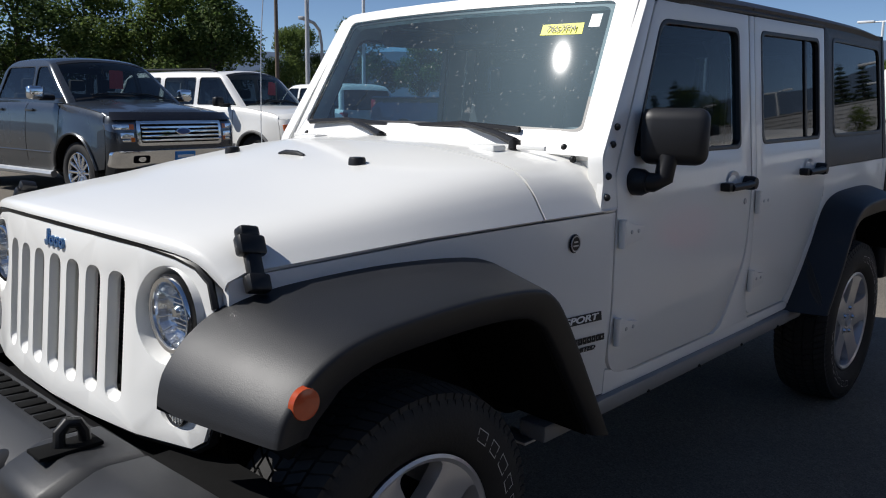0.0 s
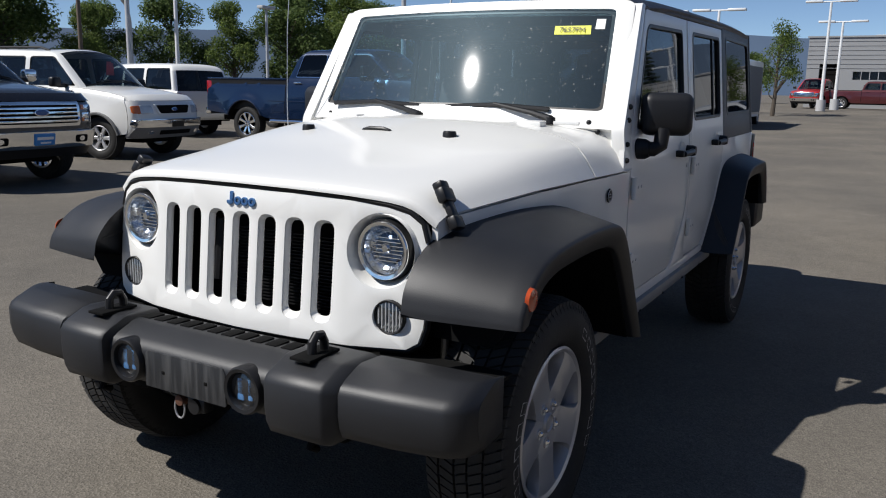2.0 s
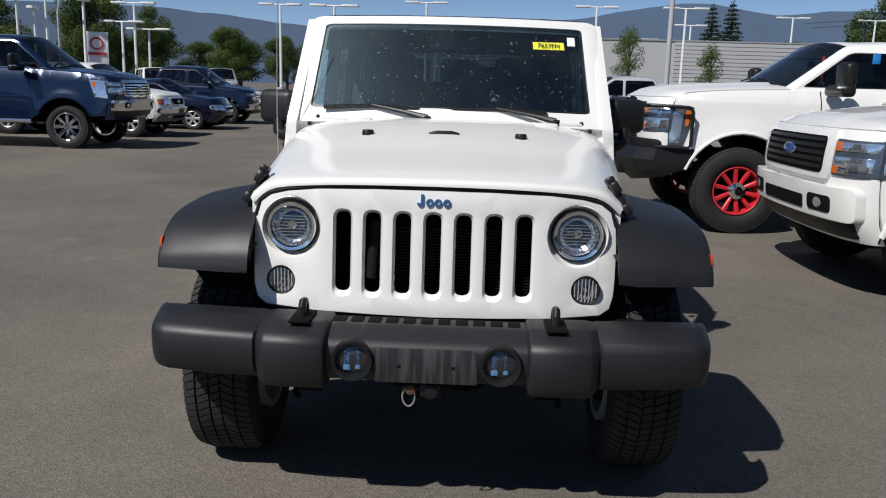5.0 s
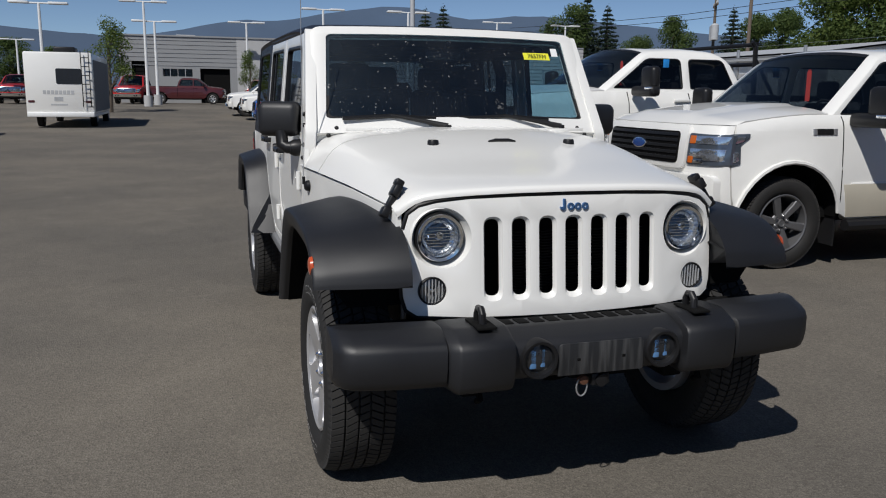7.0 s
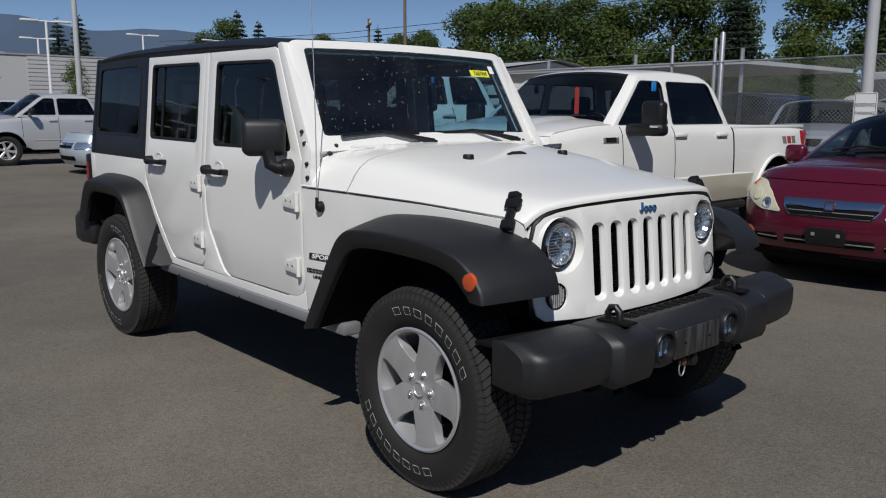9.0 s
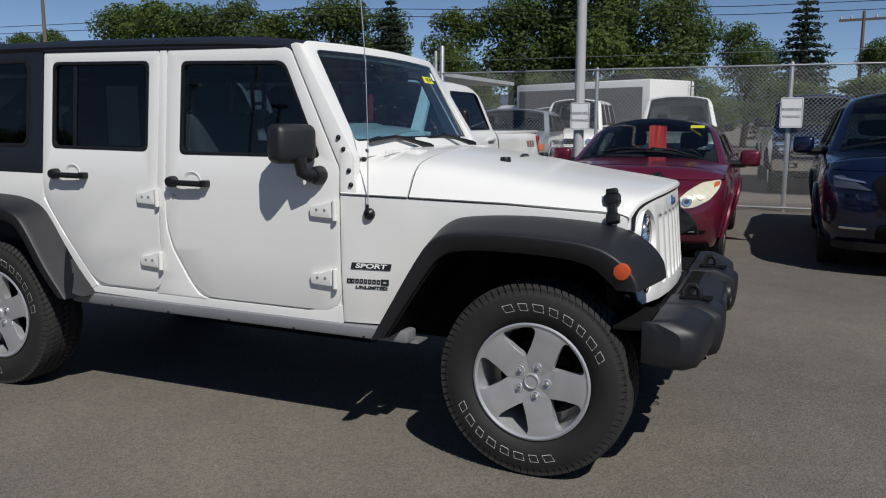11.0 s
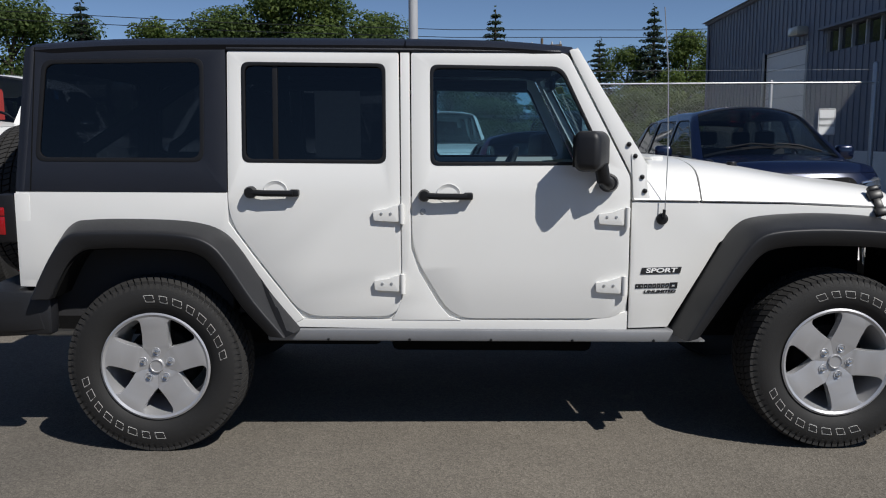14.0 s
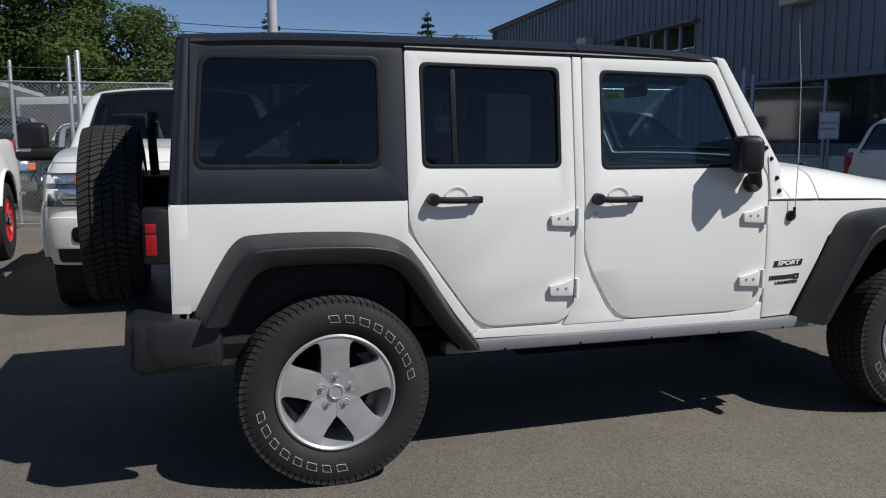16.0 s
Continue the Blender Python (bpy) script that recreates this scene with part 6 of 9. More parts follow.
    for sx in P.get("seats", (cx - 1.15, cx - 2.05)):
        for y in (-0.38, 0.38):
            part("seat", boxes((sx - 0.07, sx + 0.07, y - 0.25, y + 0.25, zb + 0.25, belt + 0.12), (sx - 0.06, sx + 0.03, y - 0.13, y + 0.13, belt + 0.16, belt + 0.34), bevel=0.04), M_SEAT, C)
    ring = [(cx - 0.52 + 0.07 * math.sin(t), 0.38 + 0.18 * math.cos(t), belt - 0.02 + 0.17 * math.sin(t)) for t in [2 * math.pi * k / 20 for k in range(20)]]
    part("steering_wheel", tube(bmesh.new(), ring, 0.014, 6, closed=True), M_BLACK, C)
    part("cabin_floor", boxes((rg if P["kind"] == "pickup" else tail + 0.2, cx + 0.3, -hw * 0.86, hw * 0.86, zb, zb + 0.1), (tail + 0.1, nose - 0.35, -0.5, 0.5, zb - 0.1, zb + 0.02), (cx, cx + 0.04, -hw * 0.85, hw * 0.85, zb, belt - 0.06)), M_DARK, C)
    # tail
    zt = glide(top, tail)
    if P["kind"] == "pickup":
        part("cab_back", sheet([(-cy(belt), zb + 0.2), (cy(belt), zb + 0.2), (cy(belt), belt), (-cy(belt), belt)], [], lambda y, z: Vector((rg, y, z)), 0.03, (), 0, (1, 0, 0)), col, C)
        part("bed", boxes((tail + 0.03, rg, -hw * 0.88, hw * 0.88, 0.78, 0.82), (tail + 0.03, rg, -hw * 0.93, -hw * 0.86, 0.8, zt - 0.015), (tail + 0.03, rg, hw * 0.86, hw * 0.93, 0.8, zt - 0.015)), M_BLACK, C, "black lined load bed")
        for s in (-1, 1):
            part("bed_rail", boxes((tail + 0.02, rg - 0.02, s * hw * 0.90 - 0.05, s * hw * 0.90 + 0.05, zt - 0.03, zt + 0.015), bevel=0.012), P.get("rail", M_BLACK), C)
            part("cab_gap", sheet([(rg - 0.03, zb + 0.12), (rg - 0.005, zb + 0.12), (rg - 0.005, belt), (rg - 0.03, belt)], [], lambda x, z: Vector((x, s * (sy(x, z) + 0.003), z)), 0.01, cuts[:13], 0, (0, -s, 0)), M_DARK, C, smooth=False)
        part("tailgate", boxes((tail - 0.0, tail + 0.06, -hw * 0.84, hw * 0.84, zb + 0.22, zt), bevel=0.02), col, C)
        part("rear_bumper", boxes((tail - 0.10, tail + 0.10, -hw * 0.95, hw * 0.95, zb + 0.05, zb + 0.22), bevel=0.03), M_CHROME, C)
    else:
        rows = [[Vector((tail + 0.03 - 0.05 * (1 - abs(f) ** 4) - 0.05 * math.sin(math.pi * k / 8), f * sy(tail, zb + (zt - zb) * k / 8), zb + 0.05 + (zt - zb - 0.05) * k / 8)) for f in frr] for k in range(9)]
        part("rear_face", thicken(grid(rows), 0.01), col, C)
        if P["kind"] == "sedan":
            rows = [[Vector((tail + (rg - tail) * k / 5, f * sy(tail + (rg - tail) * k / 5, belt), glide(top, tail + (rg - tail) * k / 5) + 0.03 * (1 - f ** 4))) for f in frr] for k in range(6)]
            part("boot_lid", thicken(grid(rows), -0.01), col, C)
        part("rear_bumper", boxes((tail - 0.07, tail + 0.15, -hw * 0.93, hw * 0.93, zb + 0.08, zb + 0.30), bevel=0.05), P.get("bumper", col), C)
    for s in (-1, 1):
        ya, yb = sorted((s * hw * 0.80, s * (sy(tail, zt - 0.2) + 0.012)))
        part("tail_lamp", boxes((tail - 0.035, tail + 0.14, ya, yb, zt - 0.42, zt - 0.06), bevel=0.02), M_REDLENS, C, "red tail lamp")
        # door mirrors
        mx, mz = P["mirror"]
        big = P.get("bigmirror")
        ya, yb = sorted((s * (hw + 0.06), s * (hw + (0.36 if big else 0.27))))
        h = 0.16 if big else 0.09
        if big:
            mm = part("door_mirror", boxes((mx - 0.07, mx + 0.06, s * (hw + 0.24) - 0.13, s * (hw + 0.24) + 0.13, mz - 0.10, mz + 0.16), bevel=0.055, seg=4), P.get("mirmat", M_BLACK), C, "tall black tow mirror")
            part("mirror_pod", boxes((mx - 0.06, mx + 0.08, s * (hw + 0.17) - 0.22, s * (hw + 0.17) + 0.22, mz - 0.18, mz - 0.06), bevel=0.045, seg=3), M_BLACK, mm)
            part("mirror_lamp", boxes((mx + 0.05, mx + 0.085, s * (hw + 0.31) - 0.06, s * (hw + 0.31) + 0.06, mz - 0.10, mz - 0.07), bevel=0.01), M_REFLECT, mm, "clear lamp in the mirror")
        else:
            mm = part("door_mirror", boxes((mx - 0.09, mx + 0.05, ya, yb, mz - h, mz + h), bevel=0.045, seg=3), P.get("mirmat", M_BLACK), C, "door mirror")
            part("mirror_arm", tube(bmesh.new(), [(mx, s * (hw - 0.08), mz - h * 0.7), (mx, s * (hw + 0.12), mz - h * 0.7)], 0.04, 8), M_BLACK, mm)
        for nm, pts, mat, proud in P.get("wrap", ()):
            part(nm, sheet(rounded(pts, 0.012, 2), [], lambda x, z: Vector((x, s * (sy(x, z) + proud), z)), proud + 0.015, [("v", z) for z in (0.92, 1.0, 1.06, 1.12, 1.17, 1.21, 1.25, 1.29)], 0.003, (0, -s, 0)), mat, C)
    # front dress: rows of name, outline, material, proud, both sides?
    for nm, pts, mat, proud, both in P["dress"]:
        for s in ((-1, 1) if both else (1,)):
            q = [(y * s, z) for y, z in pts]
            us = [("u", s * v) for v in (0.0, 0.15, 0.3, 0.45, 0.6, 0.7, 0.8, 0.88, 0.92, 0.95, 0.97)] + [("u", -s * v) for v in (0.15, 0.3, 0.45, 0.6, 0.7, 0.8, 0.88)]
            us = [c for c in us if min(p[0] for p in q) + 0.01 < c[1] < max(p[0] for p in q) - 0.01] + [("v", z) for z in [zb + 0.08 * k for k in range(1, 14)] if min(p[1] for p in q) + 0.01 < z < max(p[1] for p in q) - 0.01]
            part(nm, sheet(q, [], lambda y, z: fas(y, z, proud), proud + 0.02, us, min(0.008, proud * 0.5), (-1, 0, 0)), mat, C)
    if P.get("card"):
        y, wide = P["card"]
        wide = wide or 0.10
        fs = [(y - wide + wide * k / 3) / cy(ztop) for k in range(7)]
        dip = [0.03, 0.01, 0.0, 0.015, 0.0, 0.01, 0.03]
        if wide < 0.05:
            q = on_screen(0.80, y / cy(ztop)) + Vector((-0.12, 0, 0))
            low, high = [Vector((q.x, f * cy(ztop), q.z - 0.30)) for f in fs], [Vector((q.x, f * cy(ztop), q.z - d)) for f, d in zip(fs, dip)]
        else:
            high = [on_screen(0.88 - d, f) + Vector((-0.03, 0, -0.01)) for f, d in zip(fs, dip)]
            low = [Vector((sum(h.x for h in high) / 7, h.y, high[3].z - 0.26)) for h in high]
        part("price_card", grid([low, high]), M_REDPAPER, C, "red price card behind the windscreen", smooth=False)
    for s in (-1, 1):
        if P.get("lower"):
            mat, zl = P["lower"]
            part("lower_panel", sheet([(-wb + ra + 0.10, zb + 0.01), (-ra - 0.10, zb + 0.01), (-ra - 0.02, zl), (-wb + ra + 0.02, zl)], [], lambda x, z: Vector((x, s * (sy(x, z) + 0.006), z)), 0.008, cuts[:4], 0.003, (0, -s, 0)), mat, C, "paler lower door panel")
            part("lower_panel", sheet([(tail + 0.05, zb + 0.16), (-wb - ra - 0.10, zb + 0.10), (-wb - ra - 0.03, zl), (tail + 0.05, zl)], [], lambda x, z: Vector((x, s * (sy(x, z) + 0.006), z)), 0.008, cuts[:4], 0.003, (0, -s, 0)), mat, C, "paler lower bed panel")
        if P.get("rails"):
            part("roof_rail", tube(bmesh.new(), [(rf - 0.25, s * (cy(ztop) - 0.10), ztop + 0.03), (rf - 0.45, s * (cy(ztop) - 0.10), ztop + 0.085), (rr + 0.4, s * (cy(ztop) - 0.10), ztop + 0.085), (rr + 0.2, s * (cy(ztop) - 0.10), ztop + 0.03)], 0.022, 8), M_BLACK, C, "black roof rail")
        if P.get("badge"):
            for k in range(6):
                part("fender_mark", sheet(rect(P["cowl"] - 0.06 + 0.042 * k, P["cowl"] - 0.024 + 0.042 * k, belt - 0.135, belt - 0.085, 0.004), [], lambda x, z: Vector((x, s * (sy(x, z) + 0.010), z)), 0.01, (), 0.001, (0, -s, 0)), M_BLACK if k % 5 else M_STEEL, C, "dark fender mark drawn as blocks")
            for k in range(3):
                x = tail + 0.30 + 0.13 * k
                part("bed_mark", sheet(rounded([(x, belt - 0.22), (x + 0.10, belt - 0.22), (x + 0.12, belt - 0.13), (x + 0.02, belt - 0.13)], 0.006, 2), [], lambda x, z: Vector((x, s * (sy(x, z) + 0.004), z)), 0.004, (), 0, (0, -s, 0)), M_RED if k == 1 else M_TAN, C, "grey and red bed mark drawn as blocks")
            part("mud_flap", boxes((-ra - 0.02, -ra + 0.0, s * (hw - 0.16) - 0.12, s * (hw - 0.16) + 0.12, 0.18, zb + 0.1)), M_BLACK, C, "black mud flap")
    if P.get("deflector"):
        rows = [[fas(f * wn, zf - 0.045, 0.035) + Vector((0, 0, 0)) for f in fr], [fas(f * wn * 0.99, zf + 0.0, 0.030) for f in fr], [fas(f * wn * 0.97, zf, 0.0) + Vector((-0.03, 0, 0.055)) for f in fr]]
        part("bug_deflector", thicken(grid(rows), 0.006), M_GLOSSBLACK, C, "gloss black hood deflector")
    # wheels
    for x in (0, -wb):
        for s in (-1, 1):
            Wh = new("wheel")
            Wh.parent = C
            tw = P.get("tw", 0.25)
            y = hw - tw / 2 - P.get("inset", 0.02)
            Wh.matrix_local = pose(x, -y, r, 0, 25 if x else 0, 0) if s < 0 else pose(x, y, r, 0, 12, 180)
            wheel_parts(Wh, r=r, rim_r=P["rim"], width=tw, rim_mat=P.get("rimmat", M_RIM), spokes=P.get("spokes", 6), detail=P.get("near", False), spin=0.0, spoke_w=P.get("spoke_w", 0.07), lugs=6, face=0.012, hub_mat=P.get("hubmat"))
    return C


def rect(y0, y1, z0, z1, r=0.02):
    return rounded([(y0, z0), (y1, z0), (y1, z1), (y0, z1)], r, 3)


def oval(y, z, a, b):
    return disc2(y, z, a, 20, b)


def tag_rows(z, w=0.15, h=0.075):
    return [("dealer_tag", rect(-w, w, z - h, z + h, 0.01), M_TAGBLUE, 0.088, False), ("tag_print", rect(-w * 0.85, w * 0.85, z - 0.005, z + 0.035, 0.0), M_INKWHITE, 0.091, False), ("tag_print", rect(-w * 0.5, w * 0.6, z - 0.055, z - 0.03, 0.0), M_INKWHITE, 0.091, False)]


def pickup(col, style="chrome", tag=False, **kw):
    r0 = kw.get("r", 0.40)
    lift = kw.pop("lift", 0.0)
    d = []
    lampm = M_REFLECT
    if style == "chrome":
        d += [("grille_frame", rect(-0.66, 0.66, 0.76, 1.10, 0.06), M_CHROME, 0.02, False), ("grille_mesh", rect(-0.61, 0.61, 0.80, 1.06, 0.04), M_DARK, 0.024, False)]
        d += [("grille_bar", rect(-0.60, 0.60, 0.82 + 0.056 * k, 0.845 + 0.056 * k, 0.005), M_CHROME, 0.032, False) for k in range(5)]
        d += [("bumper", rect(-0.97, 0.97, 0.48, 0.70, 0.05), M_CHROME, 0.07, False), ("fog_recess", rect(0.52, 0.74, 0.54, 0.64, 0.03), M_DARK, 0.076, True), ("fog_lens", oval(0.63, 0.59, 0.05, 0.035), M_REFLECT, 0.08, True)]
    elif style == "bar":
        d += [("grille_mesh", rect(-0.62, 0.62, 0.80, 1.10, 0.05), M_DARK, 0.02, False), ("grille_bar", rect(-0.60, 0.60, 0.88, 0.91, 0.01), M_BLACK, 0.03, False), ("grille_bar", rect(-0.60, 0.60, 1.0, 1.03, 0.01), M_BLACK, 0.03, False)]
        d += [("bumper", rect(-0.97, 0.97, 0.50, 0.72, 0.05), M_BLACK, 0.07, False)]
    else:
        d += [("grille_surround", rect(-0.66, 0.66, 0.76, 1.12, 0.07), col, 0.03, False), ("grille_mesh", rect(-0.58, 0.58, 0.80, 1.07, 0.05), M_DARK, 0.034, False)]
        d += [("grille_bar", rect(-0.56, 0.56, 0.83 + 0.05 * k, 0.855 + 0.05 * k, 0.005), M_BLACK, 0.042, False) for k in range(5)]
        d += [("bumper", rect(-0.97, 0.97, 0.48, 0.72, 0.05), col, 0.07, False), ("fog_recess", rect(0.48, 0.78, 0.53, 0.65, 0.04), M_DARK, 0.076, True), ("fog_lens", oval(0.63, 0.59, 0.05, 0.04), M_REFLECT, 0.08, True), ("lower_grille", rect(-0.40, 0.40, 0.52, 0.62, 0.02), M_DARK, 0.076, False)]
    d += [("emblem", oval(0, 0.945, 0.115, 0.048), M_CHROME, 0.05, False), ("emblem_centre", oval(0, 0.945, 0.10, 0.038), M_OVAL, 0.053, False)]
    d += [("headlamp", rounded([(0.67, 0.80), (0.88, 0.80), (0.90, 0.93), (0.975, 0.95), (0.985, 1.05), (0.67, 1.06)], 0.02, 3), M_LENSDARK, 0.014, True), ("lamp_reflector", rect(0.70, 0.93, 0.975, 1.040, 0.015), lampm, 0.020, True), ("lamp_reflector", rect(0.70, 0.86, 0.86, 0.935, 0.015), lampm, 0.020, True), ("lamp_reflector", rect(0.70, 0.84, 0.815, 0.845, 0.01), M_CHROME, 0.020, True), ("turn_lens", rect(0.69, 0.75, 0.975, 1.040, 0.008), M_AMBER, 0.021, True), ("turn_lens", rect(0.69, 0.74, 0.815, 0.870, 0.008), M_AMBER, 0.0215, True)]
    if kw.get("wrap"):
        d += [("headlamp", rounded([(0.86, 0.80), (0.995, 0.80), (0.995, 1.055), (0.86, 1.055)], 0.01, 2), M_LENSDARK, 0.0145, True), ("lamp_reflector", rect(0.84, 0.98, 0.84, 0.935, 0.01), lampm, 0.0205, True), ("lamp_reflector", rect(0.90, 0.985, 0.975, 1.040, 0.01), lampm, 0.0205, True)]
    d += [("valance", rect(-0.90, 0.90, 0.36, 0.49, 0.03), M_BLACK, 0.03, False)]
    if tag:
        d += tag_rows(0.60)
    P = dict(kind="pickup", wb=3.70, W=2.02, r=0.40, rim=0.245, nose=0.95, ro=1.18, zb=0.42, col=col, belt=1.30, zr=1.915, cowl=-0.34, roof=(-1.07, -2.26, -2.47), windows=((-1.31, 0), (-2.40, -1.38)), haunch=0.028, arch=r0 * 1.30, bow=0.11, top=[(-5.0, 1.28), (-2.7, 1.285), (-0.6, 1.27), (0.2, 1.20), (0.6, 1.15), (0.95, 1.10)], face=[(0.40, 0.10), (0.55, 0.03), (0.8, 0.0), (1.0, 0.01), (1.08, 0.03), (1.13, 0.07)], dress=d, gaps=(-0.42, -1.345), handles=(-1.20, -2.12), mirror=(-0.62, 1.42), bigmirror=False, corner=0.24, crown=0.055, bulge=0.02, spokes=6, crease=0.66)
    P.update(kw)
    if lift:
        P["dress"] = [(nm, [(y, z + lift) for y, z in pts], mat, proud, both) for nm, pts, mat, proud, both in d]
    return P


def suv(col, **kw):
    d = [("grille_frame", rounded([(-0.44, 0.79), (0.44, 0.79), (0.54, 0.985), (-0.54, 0.985)], 0.05, 3), col, 0.018, False), ("grille_mesh", rounded([(-0.40, 0.815), (0.40, 0.815), (0.49, 0.965), (-0.49, 0.965)], 0.04, 3), M_DARK, 0.022, False), ("emblem", oval(0, 0.89, 0.085, 0.036), M_CHROME, 0.03, False), ("emblem_centre", oval(0, 0.89, 0.072, 0.028), M_OVAL, 0.033, False), ("headlamp", rounded([(0.57, 0.81), (0.84, 0.81), (0.84, 0.96), (0.60, 0.96)], 0.03, 3), M_REFLECT, 0.016, True), ("turn_lens", rounded([(0.84, 0.81), (0.955, 0.82), (0.955, 0.95), (0.84, 0.96)], 0.02, 3), M_AMBER, 0.016, True), ("bumper", rect(-0.965, 0.965, 0.60, 0.745, 0.05), M_CHROME, 0.08, False), ("plate_recess", rect(-0.17, 0.17, 0.60, 0.70, 0.01), M_BLACK, 0.09, False), ("lower_bumper", rect(-0.95, 0.95, 0.40, 0.605, 0.05), M_TAN, 0.06, False), ("lower_grille", rect(-0.45, 0.45, 0.46, 0.54, 0.02), M_DARK, 0.066, False), ("fog_lens", oval(0.66, 0.50, 0.06, 0.035), M_REFLECT, 0.066, True)]
    P = dict(kind="suv", wb=3.02, W=1.99, r=0.39, rim=0.225, nose=0.92, ro=1.22, zb=0.40, col=col, belt=1.20, zr=1.92, cowl=-0.40, roof=(-1.05, -3.85, -4.08), haunch=0.02, windows=((-1.60, 0), (-2.62, -1.70), (-4.0, -2.74)), top=[(-4.3, 1.20), (-0.6, 1.19), (0.2, 1.12), (0.6, 1.06), (0.95, 1.02)], face=[(0.40, 0.10), (0.55, 0.02), (0.75, 0.0), (0.95, 0.03), (1.03, 0.08)], dress=d, gaps=(-0.56, -1.66, -2.64), handles=(-1.5, -2.45), mirror=(-0.72, 1.30), corner=0.28, crown=0.05, crease=0.62, tumble=0.20)
    P.update(kw)
    return P


M_LAMPGLASS = surface("clear ribbed lamp glass", (0.52, 0.54, 0.55), 0.22, 0.25, grain=0.25, scale=70, stain=0.2, stain_scale=12, coat=0.6)
M_OVAL = surface("blue oval enamel", (0.015, 0.05, 0.20), 0.25, grain=0.05, coat=0.6)


def place(x, y, heading):
    return pose(x, y, gz(x), 0, 0, heading)


def parked():
    # row by the far kerb, noses towards +y
    car("pickup_truck", "dark grey pickup truck with chrome slatted grille and red card", "pickup truck", place(-2.85, -9.15, 96), pickup(M_GREY, "chrome", tag=True, lift=0.04, card=(0.10, 0), near=True, deflector=True, mirmat=M_CHROME, step=M_STEEL, spokes=12, spoke_w=0.035, r=0.415, rim=0.27, rimmat=M_CHROME, rail=M_BLACK, belt=1.355, zr=1.985, mirror=(-0.62, 1.47), top=[(-5.0, 1.32), (-2.7, 1.33), (-0.6, 1.33), (0.2, 1.265), (0.6, 1.21), (0.95, 1.15)], face=[(0.42, 0.10), (0.57, 0.03), (0.82, 0.0), (1.03, 0.01), (1.12, 0.03), (1.18, 0.07)]))
    P = suv(M_WHITE2, card=(0.30, 0), near=True, lip=M_TAN, rails=True, lower=(M_TAN, 0.60), belt=1.285, zr=1.985, mirror=(-0.72, 1.38), top=[(-4.3, 1.28), (-0.6, 1.28), (0.2, 1.205), (0.6, 1.13), (0.95, 1.065)], face=[(0.40, 0.10), (0.55, 0.02), (0.75, 0.0), (0.97, 0.03), (1.07, 0.08)])
    P["dress"] = [(nm, [(y, z + 0.03 if z > 0.75 else z) for y, z in pts], M_LAMPGLASS if nm == "headlamp" else mat, proud, both) for nm, pts, mat, proud, both in P["dress"]]
    car("large_suv", "white large suv with chrome bumper, roof rails and red price card", "suv", place(-6.99, -11.35, 102), P)
    c0 = 0.86
    wrap = [("lamp_wrap", [(c0 + 0.01, 1.02), (c0 + 0.01, 1.37), (0.50, 1.38), (0.62, 1.04)], M_REFLECT, 0.012), ("turn_lens", [(0.62, 1.24), (0.62, 1.35), (0.54, 1.35), (0.58, 1.24)], M_AMBER, 0.016)]
    car("pickup_truck", "dark blue lifted crew cab pickup truck with chrome wheels", "pickup truck", place(-12.62, -8.21, 90.8), pickup(M_BLUE, "chrome", wb=4.62, r=0.44, rim=0.275, arch=0.60, zb=0.60, nose=1.10, zr=2.26, belt=1.56, lift=0.30, wintrim=M_CHROME, cowl=-0.30, roof=(-1.10, -3.02, -3.34), windows=((-2.10, 0), (-3.12, -2.26)), gaps=(-0.72, -2.18), handles=(-2.05, -3.0), top=[(-5.95, 1.55), (-3.4, 1.56), (-0.7, 1.56), (0.2, 1.52), (0.7, 1.47), (1.10, 1.41)], face=[(0.60, 0.10), (0.75, 0.03), (1.00, 0.0), (1.20, 0.01), (1.34, 0.03), (1.43, 0.08)], ro=1.32, card=(0.1, 0), rimmat=M_CHROME, step=M_CHROME, trim=M_CHROME, spokes=8, crease=1.02, haunch=0.05, rail=M_BLUE, bigmirror=True, mirror=(-0.85, 1.70), near=True, pane=M_TINT, wrap=wrap))
    car("large_suv", "white suv with dark glass parked beyond the row", "suv", place(-12.8, -19.0, 262), suv(M_WHITE, pane=M_TINT))
    car("large_suv", "white suv behind the dark blue pickup", "suv", place(-18.2, -17.0, 265), suv(M_WHITE, pane=M_TINT))
    car("minivan", "white minivan with a red price card", "minivan", place(-16.4, -8.6, 93), suv(M_WHITE, card=(0.1, 0), zr=1.80, belt=1.12))
    car("sedan", "dark blue sedan beyond the pickup", "sedan", place(-20.2, -8.4, 93), sedan(M_NAVY))
    # row at the fence, noses towards -y
    c0 = 0.56
    wrap = [("lamp_wrap", [(c0 + 0.01, 0.885), (c0 + 0.01, 1.145), (0.40, 1.150), (0.41, 1.115), (0.49, 1.06), (0.49, 0.90)], M_LENSDARK, 0.012), ("lamp_reflector", [(c0, 1.06), (c0, 1.125), (0.45, 1.130), (0.46, 1.09)], M_REFLECT, 0.017), ("lamp_reflector", [(c0, 0.91), (c0, 1.0), (0.51, 1.0), (0.51, 0.93)], M_REFLECT, 0.017)]
